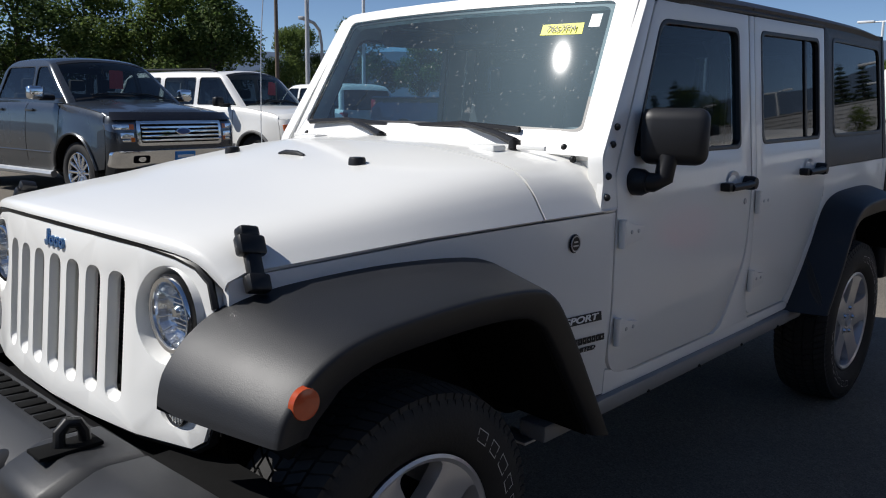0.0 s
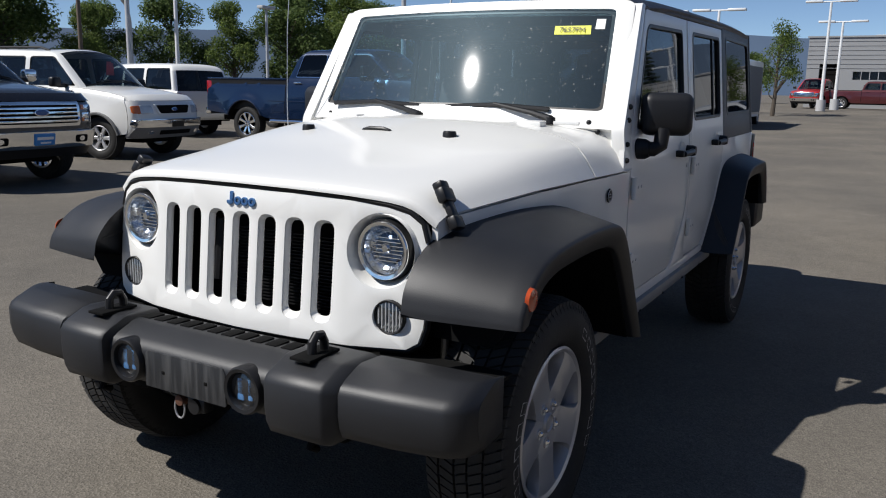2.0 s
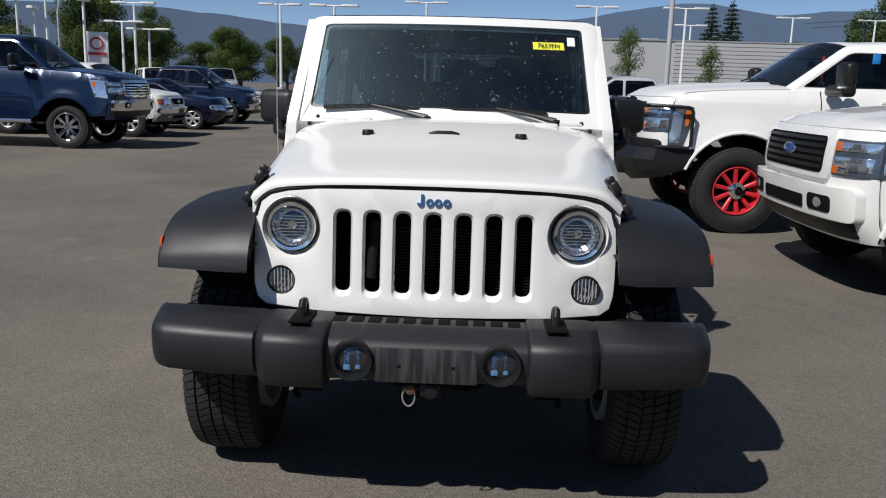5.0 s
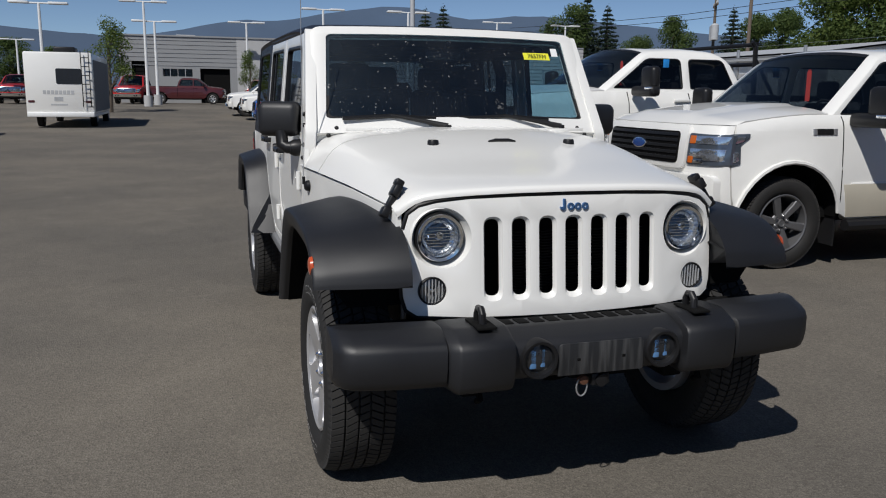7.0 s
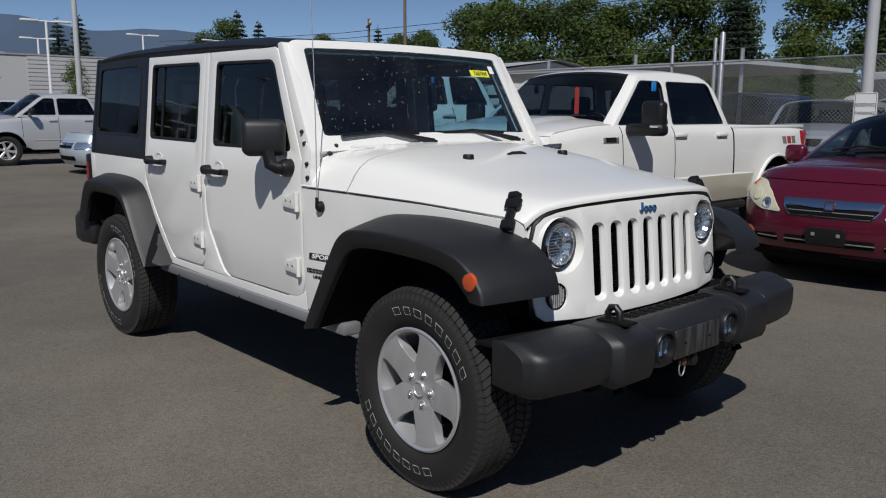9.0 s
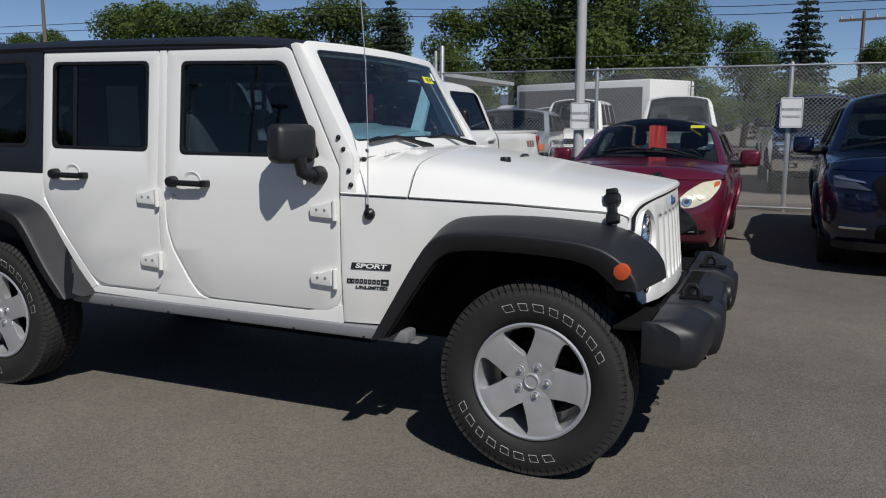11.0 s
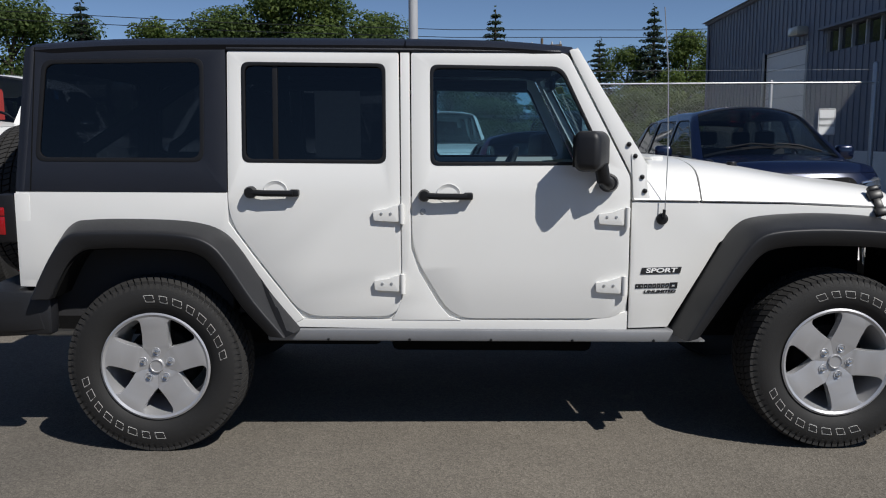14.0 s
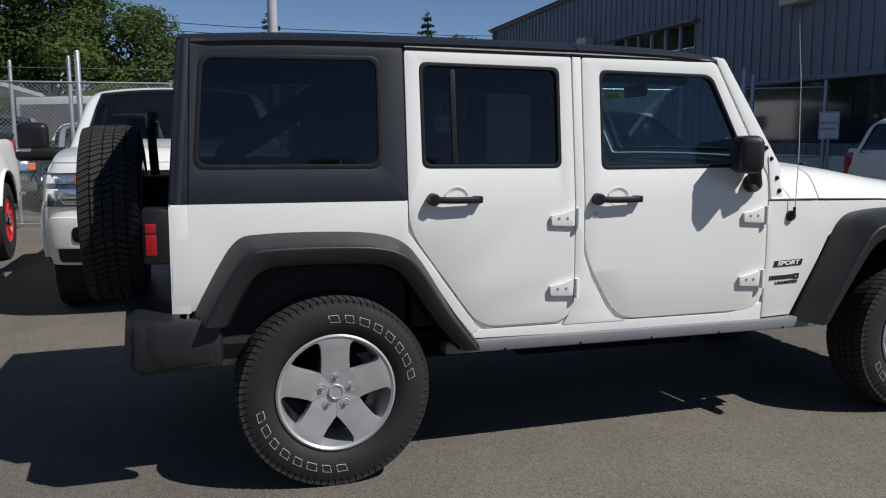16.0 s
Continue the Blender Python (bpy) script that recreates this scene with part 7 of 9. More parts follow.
    car("pickup_truck", "white four-wheel-drive pickup truck with tow mirrors and black grille", "pickup truck", place(-2.13, 3.45, -90), pickup(M_WHITE2, "body", near=True, lift=0.085, nose=0.80, wb=3.72, ro=0.86, r=0.395, arch=0.535, cowl=-0.40, belt=1.275, roof=(-1.04, -2.40, -2.68), zr=1.90, rfront=0.12, windows=((-1.42, 0), (-2.56, -1.50)), gaps=(-0.53, -1.46), handles=(-1.57, -2.42), mirror=(-0.66, 1.385), top=[(-5.2, 1.27), (-2.9, 1.285), (-0.7, 1.30), (-0.25, 1.305), (0.1, 1.28), (0.45, 1.235), (0.8, 1.19)], face=[(0.42, 0.10), (0.55, 0.03), (0.85, 0.0), (1.05, 0.008), (1.15, 0.025), (1.21, 0.065)], bigmirror=True, rimmat=M_GREYRIM, card=(0.10, 0.03), hangtag=True, pane=M_TINT, step=M_BLACK, rail=M_WHITE2, sillmat=M_TWOTONE, lower=(M_TWOTONE, 0.72), badge=True, crease=0.725, bow=0.08, crown=0.06, wrap=wrap))
    c0 = 0.74
    wrap = [("lamp_wrap", [(c0 + 0.01, 0.90), (c0 + 0.01, 1.285), (0.50, 1.30), (0.53, 1.12), (0.60, 0.90)], M_LENSDARK, 0.012), ("lamp_reflector", [(c0, 0.93), (c0, 1.26), (0.60, 1.27), (0.64, 0.93)], M_REFLECT, 0.017), ("turn_lens", [(0.585, 1.10), (0.585, 1.26), (0.525, 1.26), (0.555, 1.10)], M_AMBER, 0.018)]
    T = car("pickup_truck", "white heavy pickup truck with black brush guard and red wheels", "pickup truck", place(-5.03, 2.79, -88.2), pickup(M_WHITE, "bar", wb=3.76, r=0.45, rim=0.25, tw=0.30, inset=-0.03, arch=0.61, zb=0.60, nose=0.98, zr=2.03, belt=1.50, hangtag=True, lift=0.24, cowl=-0.50, roof=(-1.16, -2.26, -2.48), rfront=0.12, windows=((-1.60, 0), (-2.36, -1.70)), gaps=(-0.80, -1.65), handles=(-1.52,), top=[(-5.4, 1.46), (-2.7, 1.48), (-0.8, 1.50), (0.2, 1.47), (0.6, 1.43), (0.98, 1.37)], face=[(0.55, 0.10), (0.70, 0.03), (0.95, 0.0), (1.15, 0.01), (1.30, 0.03), (1.39, 0.08)], ro=1.25, near=True, bigmirror=True, mirror=(-0.88, 1.62), rimmat=M_REDRIM, hubmat=M_CHROME, card=(0.4, 0.03), pane=M_TINT, spokes=10, spoke_w=0.042, wrap=wrap))
    guard(T)
    headache_rack(T)
    red_sedan()
    crossover()
    # the long row beyond
    car("hatchback", "small pale blue hatchback in the long row", "hatchback", place(-16.1, 4.2, -90), sedan(M_PALEBLUE, hatch=True))
    row = (("silver pickup truck with a chrome grille", M_SILVER, -20.9, 3.0, "chrome"), ("bright blue pickup truck in the row", M_BRIGHTBLUE, -27.0, 2.0, "body"), ("white pickup truck with dark wheels", M_WHITE, -38.2, 2.2, "body"), ("plain white pickup truck far along the row", M_WHITE, -42.0, 1.7, "body"))
    for lab, col, x, y, st in row:
        car("pickup_truck", lab, "pickup truck", place(x, y, -90), pickup(col, st, tag=True, rimmat=M_GREYRIM if col is not M_SILVER else M_RIM, pane=M_TINT), "row of parked pickup trucks")
    car("large_suv", "silver suv in the long row", "suv", place(-32.0, 4.6, -90), suv(M_SILVER, pane=M_TINT))
    car("pickup_truck", "dark red crew cab pickup truck seen from its side", "pickup truck", place(-60.4, 0.55, 88), pickup(M_DARKRED, "chrome"))
    car("pickup_truck", "bright red heavy pickup truck", "pickup truck", place(-58.5, -5.2, -12), pickup(M_RED, "chrome", zr=2.05))
    car("pickup_truck", "bright red pickup truck far across the lot", "pickup truck", place(-56.0, -12.2, -5), pickup(M_RED, "chrome"))
    car("pickup_truck", "white pickup truck near the far building", "pickup truck", place(-61.5, 4.2, -60), pickup(M_WHITE, "chrome"))
    car("large_suv", "dark suv near the far building", "suv", place(-59.5, 7.4, 75), suv(M_DARKRED, pane=M_TINT))
    car("pickup_truck", "black pickup truck with its nose to the lane", "pickup truck", place(-24.2, -8.6, 93), pickup(M_NAVY, "chrome"))
    for k, (x, y, c, h) in enumerate(((-48, -16.5, M_SILVER, 20), (-52, -19.5, M_NAVY, 10), (-44, -19, M_WHITE, 30))):
        car("large_suv", ("silver", "black", "white")[k] + " suv in the distance", "suv", place(x, y, h), suv(c, pane=M_TINT))
    # behind the fence
    car("estate_car", "old grey estate car with dark glass behind the fence", "estate car", place(-3.6, 13.6, -80), suv(M_GREYBLUE, zr=1.72, belt=1.05, pane=M_TINT))
    car("pickup_truck", "black pickup truck parked behind the chain-link fence", "pickup truck", place(2.9, 14.4, -85), pickup(M_NAVY, "chrome", zr=2.0))
    car("large_suv", "black suv behind the chain-link fence", "suv", place(-6.0, 14.2, -85), suv(M_NAVY))
    car("van", "white van with dark glass behind the fence", "van", place(-0.1, 15.8, -82), suv(M_WHITE, zr=2.05, belt=1.30, pane=M_TINT))
    car("van", "old white van behind the fence", "van", place(-3.6, 19.4, -85), suv(M_WHITE, zr=2.1, belt=1.30, pane=M_TINT))
    car("pickup_truck", "white crew cab pickup behind the fence", "pickup truck", place(-5.2, 22.0, -95), pickup(M_WHITE, "chrome"))
    car("large_suv", "white suv with red tail lamps parked by the building", "suv", place(8.55, 1.95, -90), suv(M_WHITE, zr=1.70, belt=1.10))


def sedan(col, hatch=False, **kw):
    d = [("grille_frame", rect(-0.42, 0.42, 0.60, 0.72, 0.03), M_CHROME, 0.012, False), ("grille_mesh", rect(-0.40, 0.40, 0.60, 0.66, 0.02), M_DARK, 0.016, False), ("emblem", oval(0, 0.67, 0.04, 0.035), M_BLACK, 0.024, False), ("headlamp", rect(0.50, 0.86, 0.58, 0.74, 0.05), M_REFLECT, 0.012, True), ("lower_grille", rect(-0.50, 0.50, 0.32, 0.42, 0.03), M_DARK, 0.006, False)]
    P = dict(kind="suv" if hatch else "sedan", wb=2.75, W=1.76, r=0.325, rim=0.215, nose=0.93, ro=1.05, zb=0.22, col=col, belt=0.97, zr=1.44, cowl=-0.34, roof=(-1.15, -2.36, -3.05), drop=0.05, bow=0.18, haunch=0.018, windows=((-1.35, 0), (-2.30, -1.45)), top=[(-3.9, 0.98), (-3.0, 1.0), (-0.4, 0.96), (0.3, 0.88), (0.7, 0.80), (0.95, 0.74)], face=[(0.22, 0.10), (0.35, 0.03), (0.5, 0.0), (0.65, 0.03), (0.76, 0.10)], dress=d, gaps=(-0.42, -1.4), handles=(-1.25, -2.2), mirror=(-0.80, 1.02), mirmat=col, corner=0.46, crown=0.08, tumble=0.46, taper=0.10, tw=0.20, seats=(-1.3, -2.1))
    P.update(kw)
    return P


def red_sedan():
    d = [("grille_frame", rounded([(-0.33, 0.592), (0.33, 0.592), (0.385, 0.665), (0.395, 0.735), (-0.395, 0.735), (-0.385, 0.665)], 0.02, 3), M_CHROME, 0.010, False), ("grille_mesh", rounded([(-0.32, 0.602), (0.32, 0.602), (0.375, 0.672), (-0.375, 0.672)], 0.015, 3), M_DARK, 0.014, False), ("grille_bar", rect(-0.34, 0.34, 0.634, 0.640, 0), M_STEEL, 0.018, False), ("grille_band", rounded([(-0.37, 0.690), (-0.12, 0.668), (0.12, 0.668), (0.37, 0.690), (0.39, 0.732), (-0.39, 0.732)], 0.012, 3), M_CHROME, 0.022, False), ("emblem", rect(-0.04, 0.04, 0.648, 0.722, 0.008), M_DARKRED, 0.030, False), ("emblem_rim", rect(-0.030, 0.030, 0.660, 0.712, 0.005), M_CHROME, 0.033, False)]
    d += [("headlamp", rounded([(0.405, 0.605), (0.60, 0.615), (0.745, 0.69), (0.815, 0.79), (0.822, 0.862), (0.66, 0.845), (0.52, 0.755)], [0.03, 0.04, 0.05, 0.04, 0.03, 0.04, 0.05], 3), M_HAZE, 0.012, True), ("lamp_reflector", oval(0.545, 0.675, 0.046, 0.044), M_REFLECT, 0.017, True), ("lamp_bulb", oval(0.545, 0.675, 0.022, 0.021), M_LENSDARK, 0.020, True), ("lamp_reflector", oval(0.665, 0.735, 0.045, 0.045), M_HAZE, 0.018, True), ("turn_lens", rounded([(0.765, 0.80), (0.81, 0.815), (0.815, 0.85), (0.765, 0.845)], 0.008, 2), M_AMBER, 0.016, True)]
    d += [("lower_grille", rect(-0.36, 0.36, 0.355, 0.425, 0.02), M_DARK, 0.006, False), ("grille_bar", rect(-0.36, 0.36, 0.385, 0.395, 0), M_STEEL, 0.012, False), ("fog_recess", rounded([(0.42, 0.355), (0.70, 0.365), (0.73, 0.40), (0.44, 0.425)], 0.02, 3), M_DARK, 0.006, True), ("fog_bar", rect(0.43, 0.62, 0.385, 0.395, 0), M_STEEL, 0.012, True), ("number_plate_holder", rect(-0.165, 0.145, 0.365, 0.505, 0.012), M_BLACK, 0.035, False), ("holder_screw", rect(-0.115, -0.085, 0.44, 0.47, 0.008), M_STEEL, 0.04, True), ("valance", rect(-0.75, 0.75, 0.20, 0.28, 0.03), M_DARK, 0.02, False)]
    C = car("sedan", "wine red sedan with chrome grille band and hazy headlamps", "sedan", place(0.92, 4.84, -88.5), sedan(M_MAROON, dress=d, near=True, card=(0.05, 0), spokes=5, zr=1.415, belt=0.95, top=[(-3.9, 0.97), (-3.0, 0.98), (-0.4, 0.95), (0.1, 0.915), (0.4, 0.87), (0.95, 0.80)], face=[(0.20, 0.12), (0.32, 0.04), (0.45, 0.0), (0.60, 0.01), (0.70, 0.035), (0.78, 0.10), (0.86, 0.24)], corner=0.42))
    part("screen_label", boxes((-0.86, -0.855, 0.40, 0.55, 1.345, 1.375)), M_YELLOW, C, "small yellow label")
    part("aerial_fin", boxes((-2.30, -2.20, -0.02, 0.02, 1.40, 1.44), bevel=0.012), M_BLACK, C)


def crossover():
    d = [("grille_mesh", rounded([(-0.46, 0.62), (0.46, 0.62), (0.56, 0.86), (0.50, 0.93), (-0.50, 0.93), (-0.56, 0.86)], 0.04, 3), M_MESH, 0.012, False)]
    for j in range(9):
        for i in range(17):
            y = -0.47 + 0.0585 * i + (0.029 if j % 2 else 0)
            if abs(y) < 0.47:
                z = 0.645 + 0.031 * j
                d.append(("grille_stud", [(y - 0.014, z), (y, z - 0.007), (y + 0.014, z), (y, z + 0.007)], M_GLOSSBLACK, 0.018, False))
    d += [("emblem", oval(0, 0.855, 0.105, 0.045), M_CHROME, 0.03, False), ("emblem_centre", oval(0, 0.855, 0.09, 0.036), M_OVAL, 0.034, False), ("headlamp", rounded([(0.55, 0.80), (0.86, 0.82), (0.88, 0.92), (0.80, 0.93)], 0.02, 3), M_LENSDARK, 0.012, True), ("lamp_strip", rounded([(0.60, 0.865), (0.86, 0.90), (0.86, 0.92), (0.62, 0.882)], 0.004, 2), M_REFLECT, 0.018, True), ("lower_grille", rect(-0.50, 0.50, 0.33, 0.48, 0.04), M_DARK, 0.01, False), ("fog_strip", rect(0.58, 0.80, 0.44, 0.46, 0.004), M_CHROME, 0.012, True), ("valance", rect(-0.85, 0.85, 0.24, 0.32, 0.03), M_BLACK, 0.02, False)] + tag_rows(0.53)
    P = dict(kind="suv", wb=2.85, W=1.93, r=0.37, rim=0.25, nose=0.95, ro=0.98, zb=0.28, col=M_NAVY, belt=1.10, zr=1.72, cowl=-0.12, roof=(-0.98, -2.95, -3.68), drop=0.10, haunch=0.02, bow=0.18, windows=((-1.42, 0), (-2.40, -1.52), (-3.2, -2.5)), top=[(-3.9, 1.12), (-0.4, 1.09), (0.3, 1.03), (0.65, 0.98), (0.95, 0.94)], face=[(0.28, 0.10), (0.45, 0.02), (0.65, 0.0), (0.85, 0.03), (0.97, 0.10)], dress=d, gaps=(-0.5, -1.47, -2.45), handles=(-1.35, -2.3), mirror=(-0.62, 1.17), mirmat=M_NAVY, corner=0.42, crown=0.08, tumble=0.36, taper=0.07, near=True, spokes=10, spoke_w=0.03)
    P["dress"] = [(nm, pts, mat, proud + (0.0 if proud > 0.08 else 0.022), both) for nm, pts, mat, proud, both in d]
    car("crossover_suv", "blue black crossover suv with studded grille and blue dealer tag", "suv", place(3.60, 5.28, -90), P)


def guard(T):
    """Brush guard and heavy bumper on the nose of the heavy pickup."""
    G = part("brush_guard", boxes((0.88, 1.16, -0.56, 0.56, 0.56, 0.86), bevel=0.03), M_BLACK, T, "black steel bumper and brush guard")
    for s in (-1, 1):
        rows = [[Vector((x, s * y, z)) for x, y, z in q] for q in (
            [(1.00, 0.54, 0.50), (1.12, 0.54, 0.60), (1.18, 0.54, 0.74), (1.12, 0.54, 0.87), (0.90, 0.54, 0.88)],
            [(0.92, 0.86, 0.54), (1.04, 0.86, 0.63), (1.08, 0.86, 0.75), (1.02, 0.86, 0.87), (0.80, 0.86, 0.88)],
            [(0.78, 1.02, 0.58), (0.88, 1.03, 0.64), (0.90, 1.03, 0.75), (0.86, 1.02, 0.87), (0.70, 0.90, 0.88)],
            [(0.50, 1.03, 0.68), (0.50, 1.05, 0.70), (0.50, 1.05, 0.76), (0.48, 1.03, 0.87), (0.48, 0.90, 0.88)])]
        part("bumper_wing", thicken(grid(rows), 0.03), M_BLACK, G, angle=25)
        part("upright", sheet(rounded([(0.93, 0.60), (1.06, 0.60), (1.13, 0.80), (1.11, 1.30), (1.05, 1.40), (0.99, 1.38), (0.97, 0.95)], 0.02, 3), [], lambda x, z: Vector((x, s * 0.47, z)), 0.035, (), 0.004, (0, s, 0)), M_BLACK, G)
        part("lamp_hoop", tube(bmesh.new(), [(1.04, s * 0.48, 1.28), (1.02, s * 0.74, 1.30), (0.93, s * 0.93, 1.305), (0.70, s * 1.04, 1.30), (0.56, s * 1.06, 1.29), (0.53, s * 1.06, 1.25), (0.53, s * 1.06, 0.92), (0.55, s * 1.06, 0.88), (0.70, s * 1.05, 0.885), (0.88, s * 1.00, 0.885)], 0.019, 8), M_BLACK, G)
        part("tow_loop", boxes((1.13, 1.22, s * 0.36 - 0.015, s * 0.36 + 0.015, 0.68, 0.80), bevel=0.02), M_BLACK, G)
        part("wing_lamp", lathe(bmesh.new(), [(0.0, 0.01), (0.04, 0.008), (0.05, -0.02)], "x", 16, (1.06, s * 0.80, 0.74)), M_LENSDARK, G)
    for z in (0.95, 1.16, 1.36):
        part("cross_bar", tube(bmesh.new(), [(1.08, -0.47, z), (1.08, 0.47, z)], 0.022, 8), M_BLACK, G)
    for k in range(11):
        part("guard_slat", boxes((1.05, 1.09, -0.45, 0.45, 0.90 + 0.042 * k, 0.918 + 0.042 * k)), M_BLACK, G)


def headache_rack(T):
    R = part("cab_rack", boxes((-2.66, -2.60, -0.90, 0.90, 1.42, 1.48), bevel=0.01), M_BLACK, T, "black steel rack behind the cab")
    for y in (-0.86, 0.86):
        part("rack_post", tube(bmesh.new(), [(-2.64, y, 1.42), (-2.62, y, 2.06), (-2.56, y, 2.12)], 0.03, 8), M_BLACK, R)
        part("rack_brace", tube(bmesh.new(), [(-2.64, y, 1.90), (-2.95, y, 1.45)], 0.022, 8), M_BLACK, R)
    for z in (1.65, 1.85, 2.09):
        part("rack_bar", tube(bmesh.new(), [(-2.63, -0.88, z), (-2.63, 0.88, z)], 0.025, 8), M_BLACK, R)


M_MESH = surface("black grille mesh", (0.006, 0.006, 0.007), 0.6, grain=0.2)
for n in M_MESH.node_tree.nodes:
    if n.type == "BSDF_PRINCIPLED":
        n.inputs["Specular IOR Level"].default_value = 0.05
M_GREYRIM = surface("dark grey alloy", (0.16, 0.16, 0.165), 0.4, 0.6, grain=0.05)
M_TWOTONE = paint("champagne lower paint", (0.55, 0.51, 0.42), 0.35, 0.1, dust=0.15)
M_HAZE = surface("hazed yellowed lens", (0.55, 0.53, 0.40), 0.35, grain=0.1, scale=60, stain=0.2, stain_scale=15)
M_LENSDARK = surface("dark lamp glass", (0.10, 0.12, 0.15), 0.1, 0.5, grain=0.2, coat=0.7)
M_GLOSSBLACK = surface("gloss black studs", (0.03, 0.03, 0.035), 0.12, 0.4, grain=0.05, coat=0.6)
M_PALEBLUE = paint("pale blue metallic paint", (0.46, 0.53, 0.58), 0.35, 0.3)
M_GREYBLUE = paint("dull grey blue paint", (0.20, 0.23, 0.26), 0.45, dust=0.2)
parked()


# ---- fence, signs, poles ----
FY, FZ = 10.5, 2.30
M_WIRE = surface("weathered woven wire", (0.30, 0.31, 0.31), 0.6, 0.4, grain=0.1)


def fence_run(x0, x1, y0, y1, top=FZ, posts=(), gate=False):
    """A chain-link run: posts, rails, strand of wire, and woven wire."""
    F = thing("chain_link_fence", "galvanised chain-link fence with round steel posts", "fence", group="lot fence")
    n = Vector((x1 - x0, y1 - y0, 0))
    length = n.length
    d = n / length
    o = Vector((x0, y0, 0))
    for p in posts:
        q = o + d * p[0]
        part("post", lathe(bmesh.new(), [(p[2], 0.0), (p[2], p[1]), (p[2] * 0.7, p[1] + 0.03), (0.0, p[1] + 0.04)], "z", 10, q + Vector((0, 0.03, 0))), M_STEEL, F)
    for z in ((top, 0.06) if not gate else (top, 1.0, 0.06)):
        part("rail", tube(bmesh.new(), [o + Vector((0, 0, z)), o + n + Vector((0, 0, z))], 0.014, 8), M_STEEL, F)
    part("wire_strand", tube(bmesh.new(), [o + Vector((0, 0, top + 0.22)), o + n + Vector((0, 0, top + 0.22))], 0.003, 4), M_STEEL, F)
    # woven wire, straight diagonals
    verts, faces = [], []
    pitch, h, r = 0.066, top - 0.06, 0.0017
    k = -int(h / pitch) - 1
    while k * pitch < length:
        for sgn in (1, -1):
            a, b = k * pitch, k * pitch + h
            za, zb = (0.06, top) if sgn > 0 else (top, 0.06)
            if a < 0:
                za += (zb - za) * (-a) / h
                a = 0
            if b > length:
                zb = za + (zb - za) * (length - a) / (b - a)
                b = length
            if b > a:
                pa, pb = o + d * a + Vector((0, 0, za)), o + d * b + Vector((0, 0, zb))
                side = (d * (-(zb - za)) + Vector((0, 0, b - a))).normalized() * r
                out = Vector((-d.y, d.x, 0)) * r
                i = len(verts)
                for p in (pa, pb):
                    verts += [tuple(p + side), tuple(p - side + out), tuple(p - side - out)]
                faces += [(i, i + 1, i + 4, i + 3), (i + 1, i + 2, i + 5, i + 4), (i + 2, i, i + 3, i + 5)]
        k += 1
    me = bpy.data.meshes.new("woven_wire")
    me.from_pydata(verts, [], faces)
    me.materials.append(M_WIRE)
    w = new("woven_wire", me)
    w.parent = F
    tagged(w, "woven diamond wire", kind="stuff")
    return F


def sign(x, y, z, heading, text, w=0.32, h=0.43):
    S = thing("parking_sign", "white metal parking sign with black lettering and border", "sign", pose(x, y, z, 0, 0, heading), group="parking signs")
    part("plate", sheet(rounded([(-w / 2, -h / 2), (w / 2, -h / 2), (w / 2, h / 2), (-w / 2, h / 2)], 0.03, 4), [], lambda u, v: Vector((u, -0.004, v)), 0.004, (), 0.001, (0, 1, 0)), M_SIGN, S, smooth=False)
    part("border", sheet(rounded([(-w / 2 + 0.012, -h / 2 + 0.012), (w / 2 - 0.012, -h / 2 + 0.012), (w / 2 - 0.012, h / 2 - 0.012), (-w / 2 + 0.012, h / 2 - 0.012)], 0.02, 4), [rounded([(-w / 2 + 0.018, -h / 2 + 0.018), (w / 2 - 0.018, -h / 2 + 0.018), (w / 2 - 0.018, h / 2 - 0.018), (-w / 2 + 0.018, h / 2 - 0.018)], 0.016, 4)], lambda u, v: Vector((u, -0.0055, v)), 0.001, (), 0, (0, 1, 0)), M_INKBLACK, S, smooth=False)
    for k, word in enumerate(text):
        cu = bpy.data.curves.new("lettering", "FONT")
        cu.body, cu.size, cu.align_x, cu.align_y, cu.extrude = word, 0.062, "CENTER", "CENTER", 0.0006
        cu.materials.append(M_INKBLACK)
        t = new("lettering", cu)
        t.parent = S
        t.matrix_local = pose(0, -0.0062, 0.045 - 0.11 * k, 90, 0, 0)
    return S


def t_pole(x, y, h, heading=0, arms=1, mat=None):
    L = thing("lot_light", "white lot light pole with flat twin lamp heads", "light pole", pose(x, y, gz(x), 0, 0, heading), group="lot lights")
    part("pole", tube(bmesh.new(), [(0, 0, 0), (0, 0, h)], 0.09, 8, radii=[0.11, 0.07]), mat or M_POLE, L)
    part("footing", lathe(bmesh.new(), [(0.28, 0.0), (0.28, 0.7), (0.0, 0.7)], "z", 14), M_CLAD, L, "round concrete footing")
    for k in range(arms):
        z = h - 1.6 * k
        part("cross_arm", tube(bmesh.new(), [(0, -0.9, z + 0.02), (0, 0.9, z + 0.02)], 0.05, 6), mat or M_POLE, L)
        for s in (-1, 1):
            part("lamp_head", boxes((-0.22, 0.22, s * 0.95 - 0.48, s * 0.95 + 0.48, z - 0.02, z + 0.10), bevel=0.03), mat or M_POLE, L, "flat lamp head")
    return L


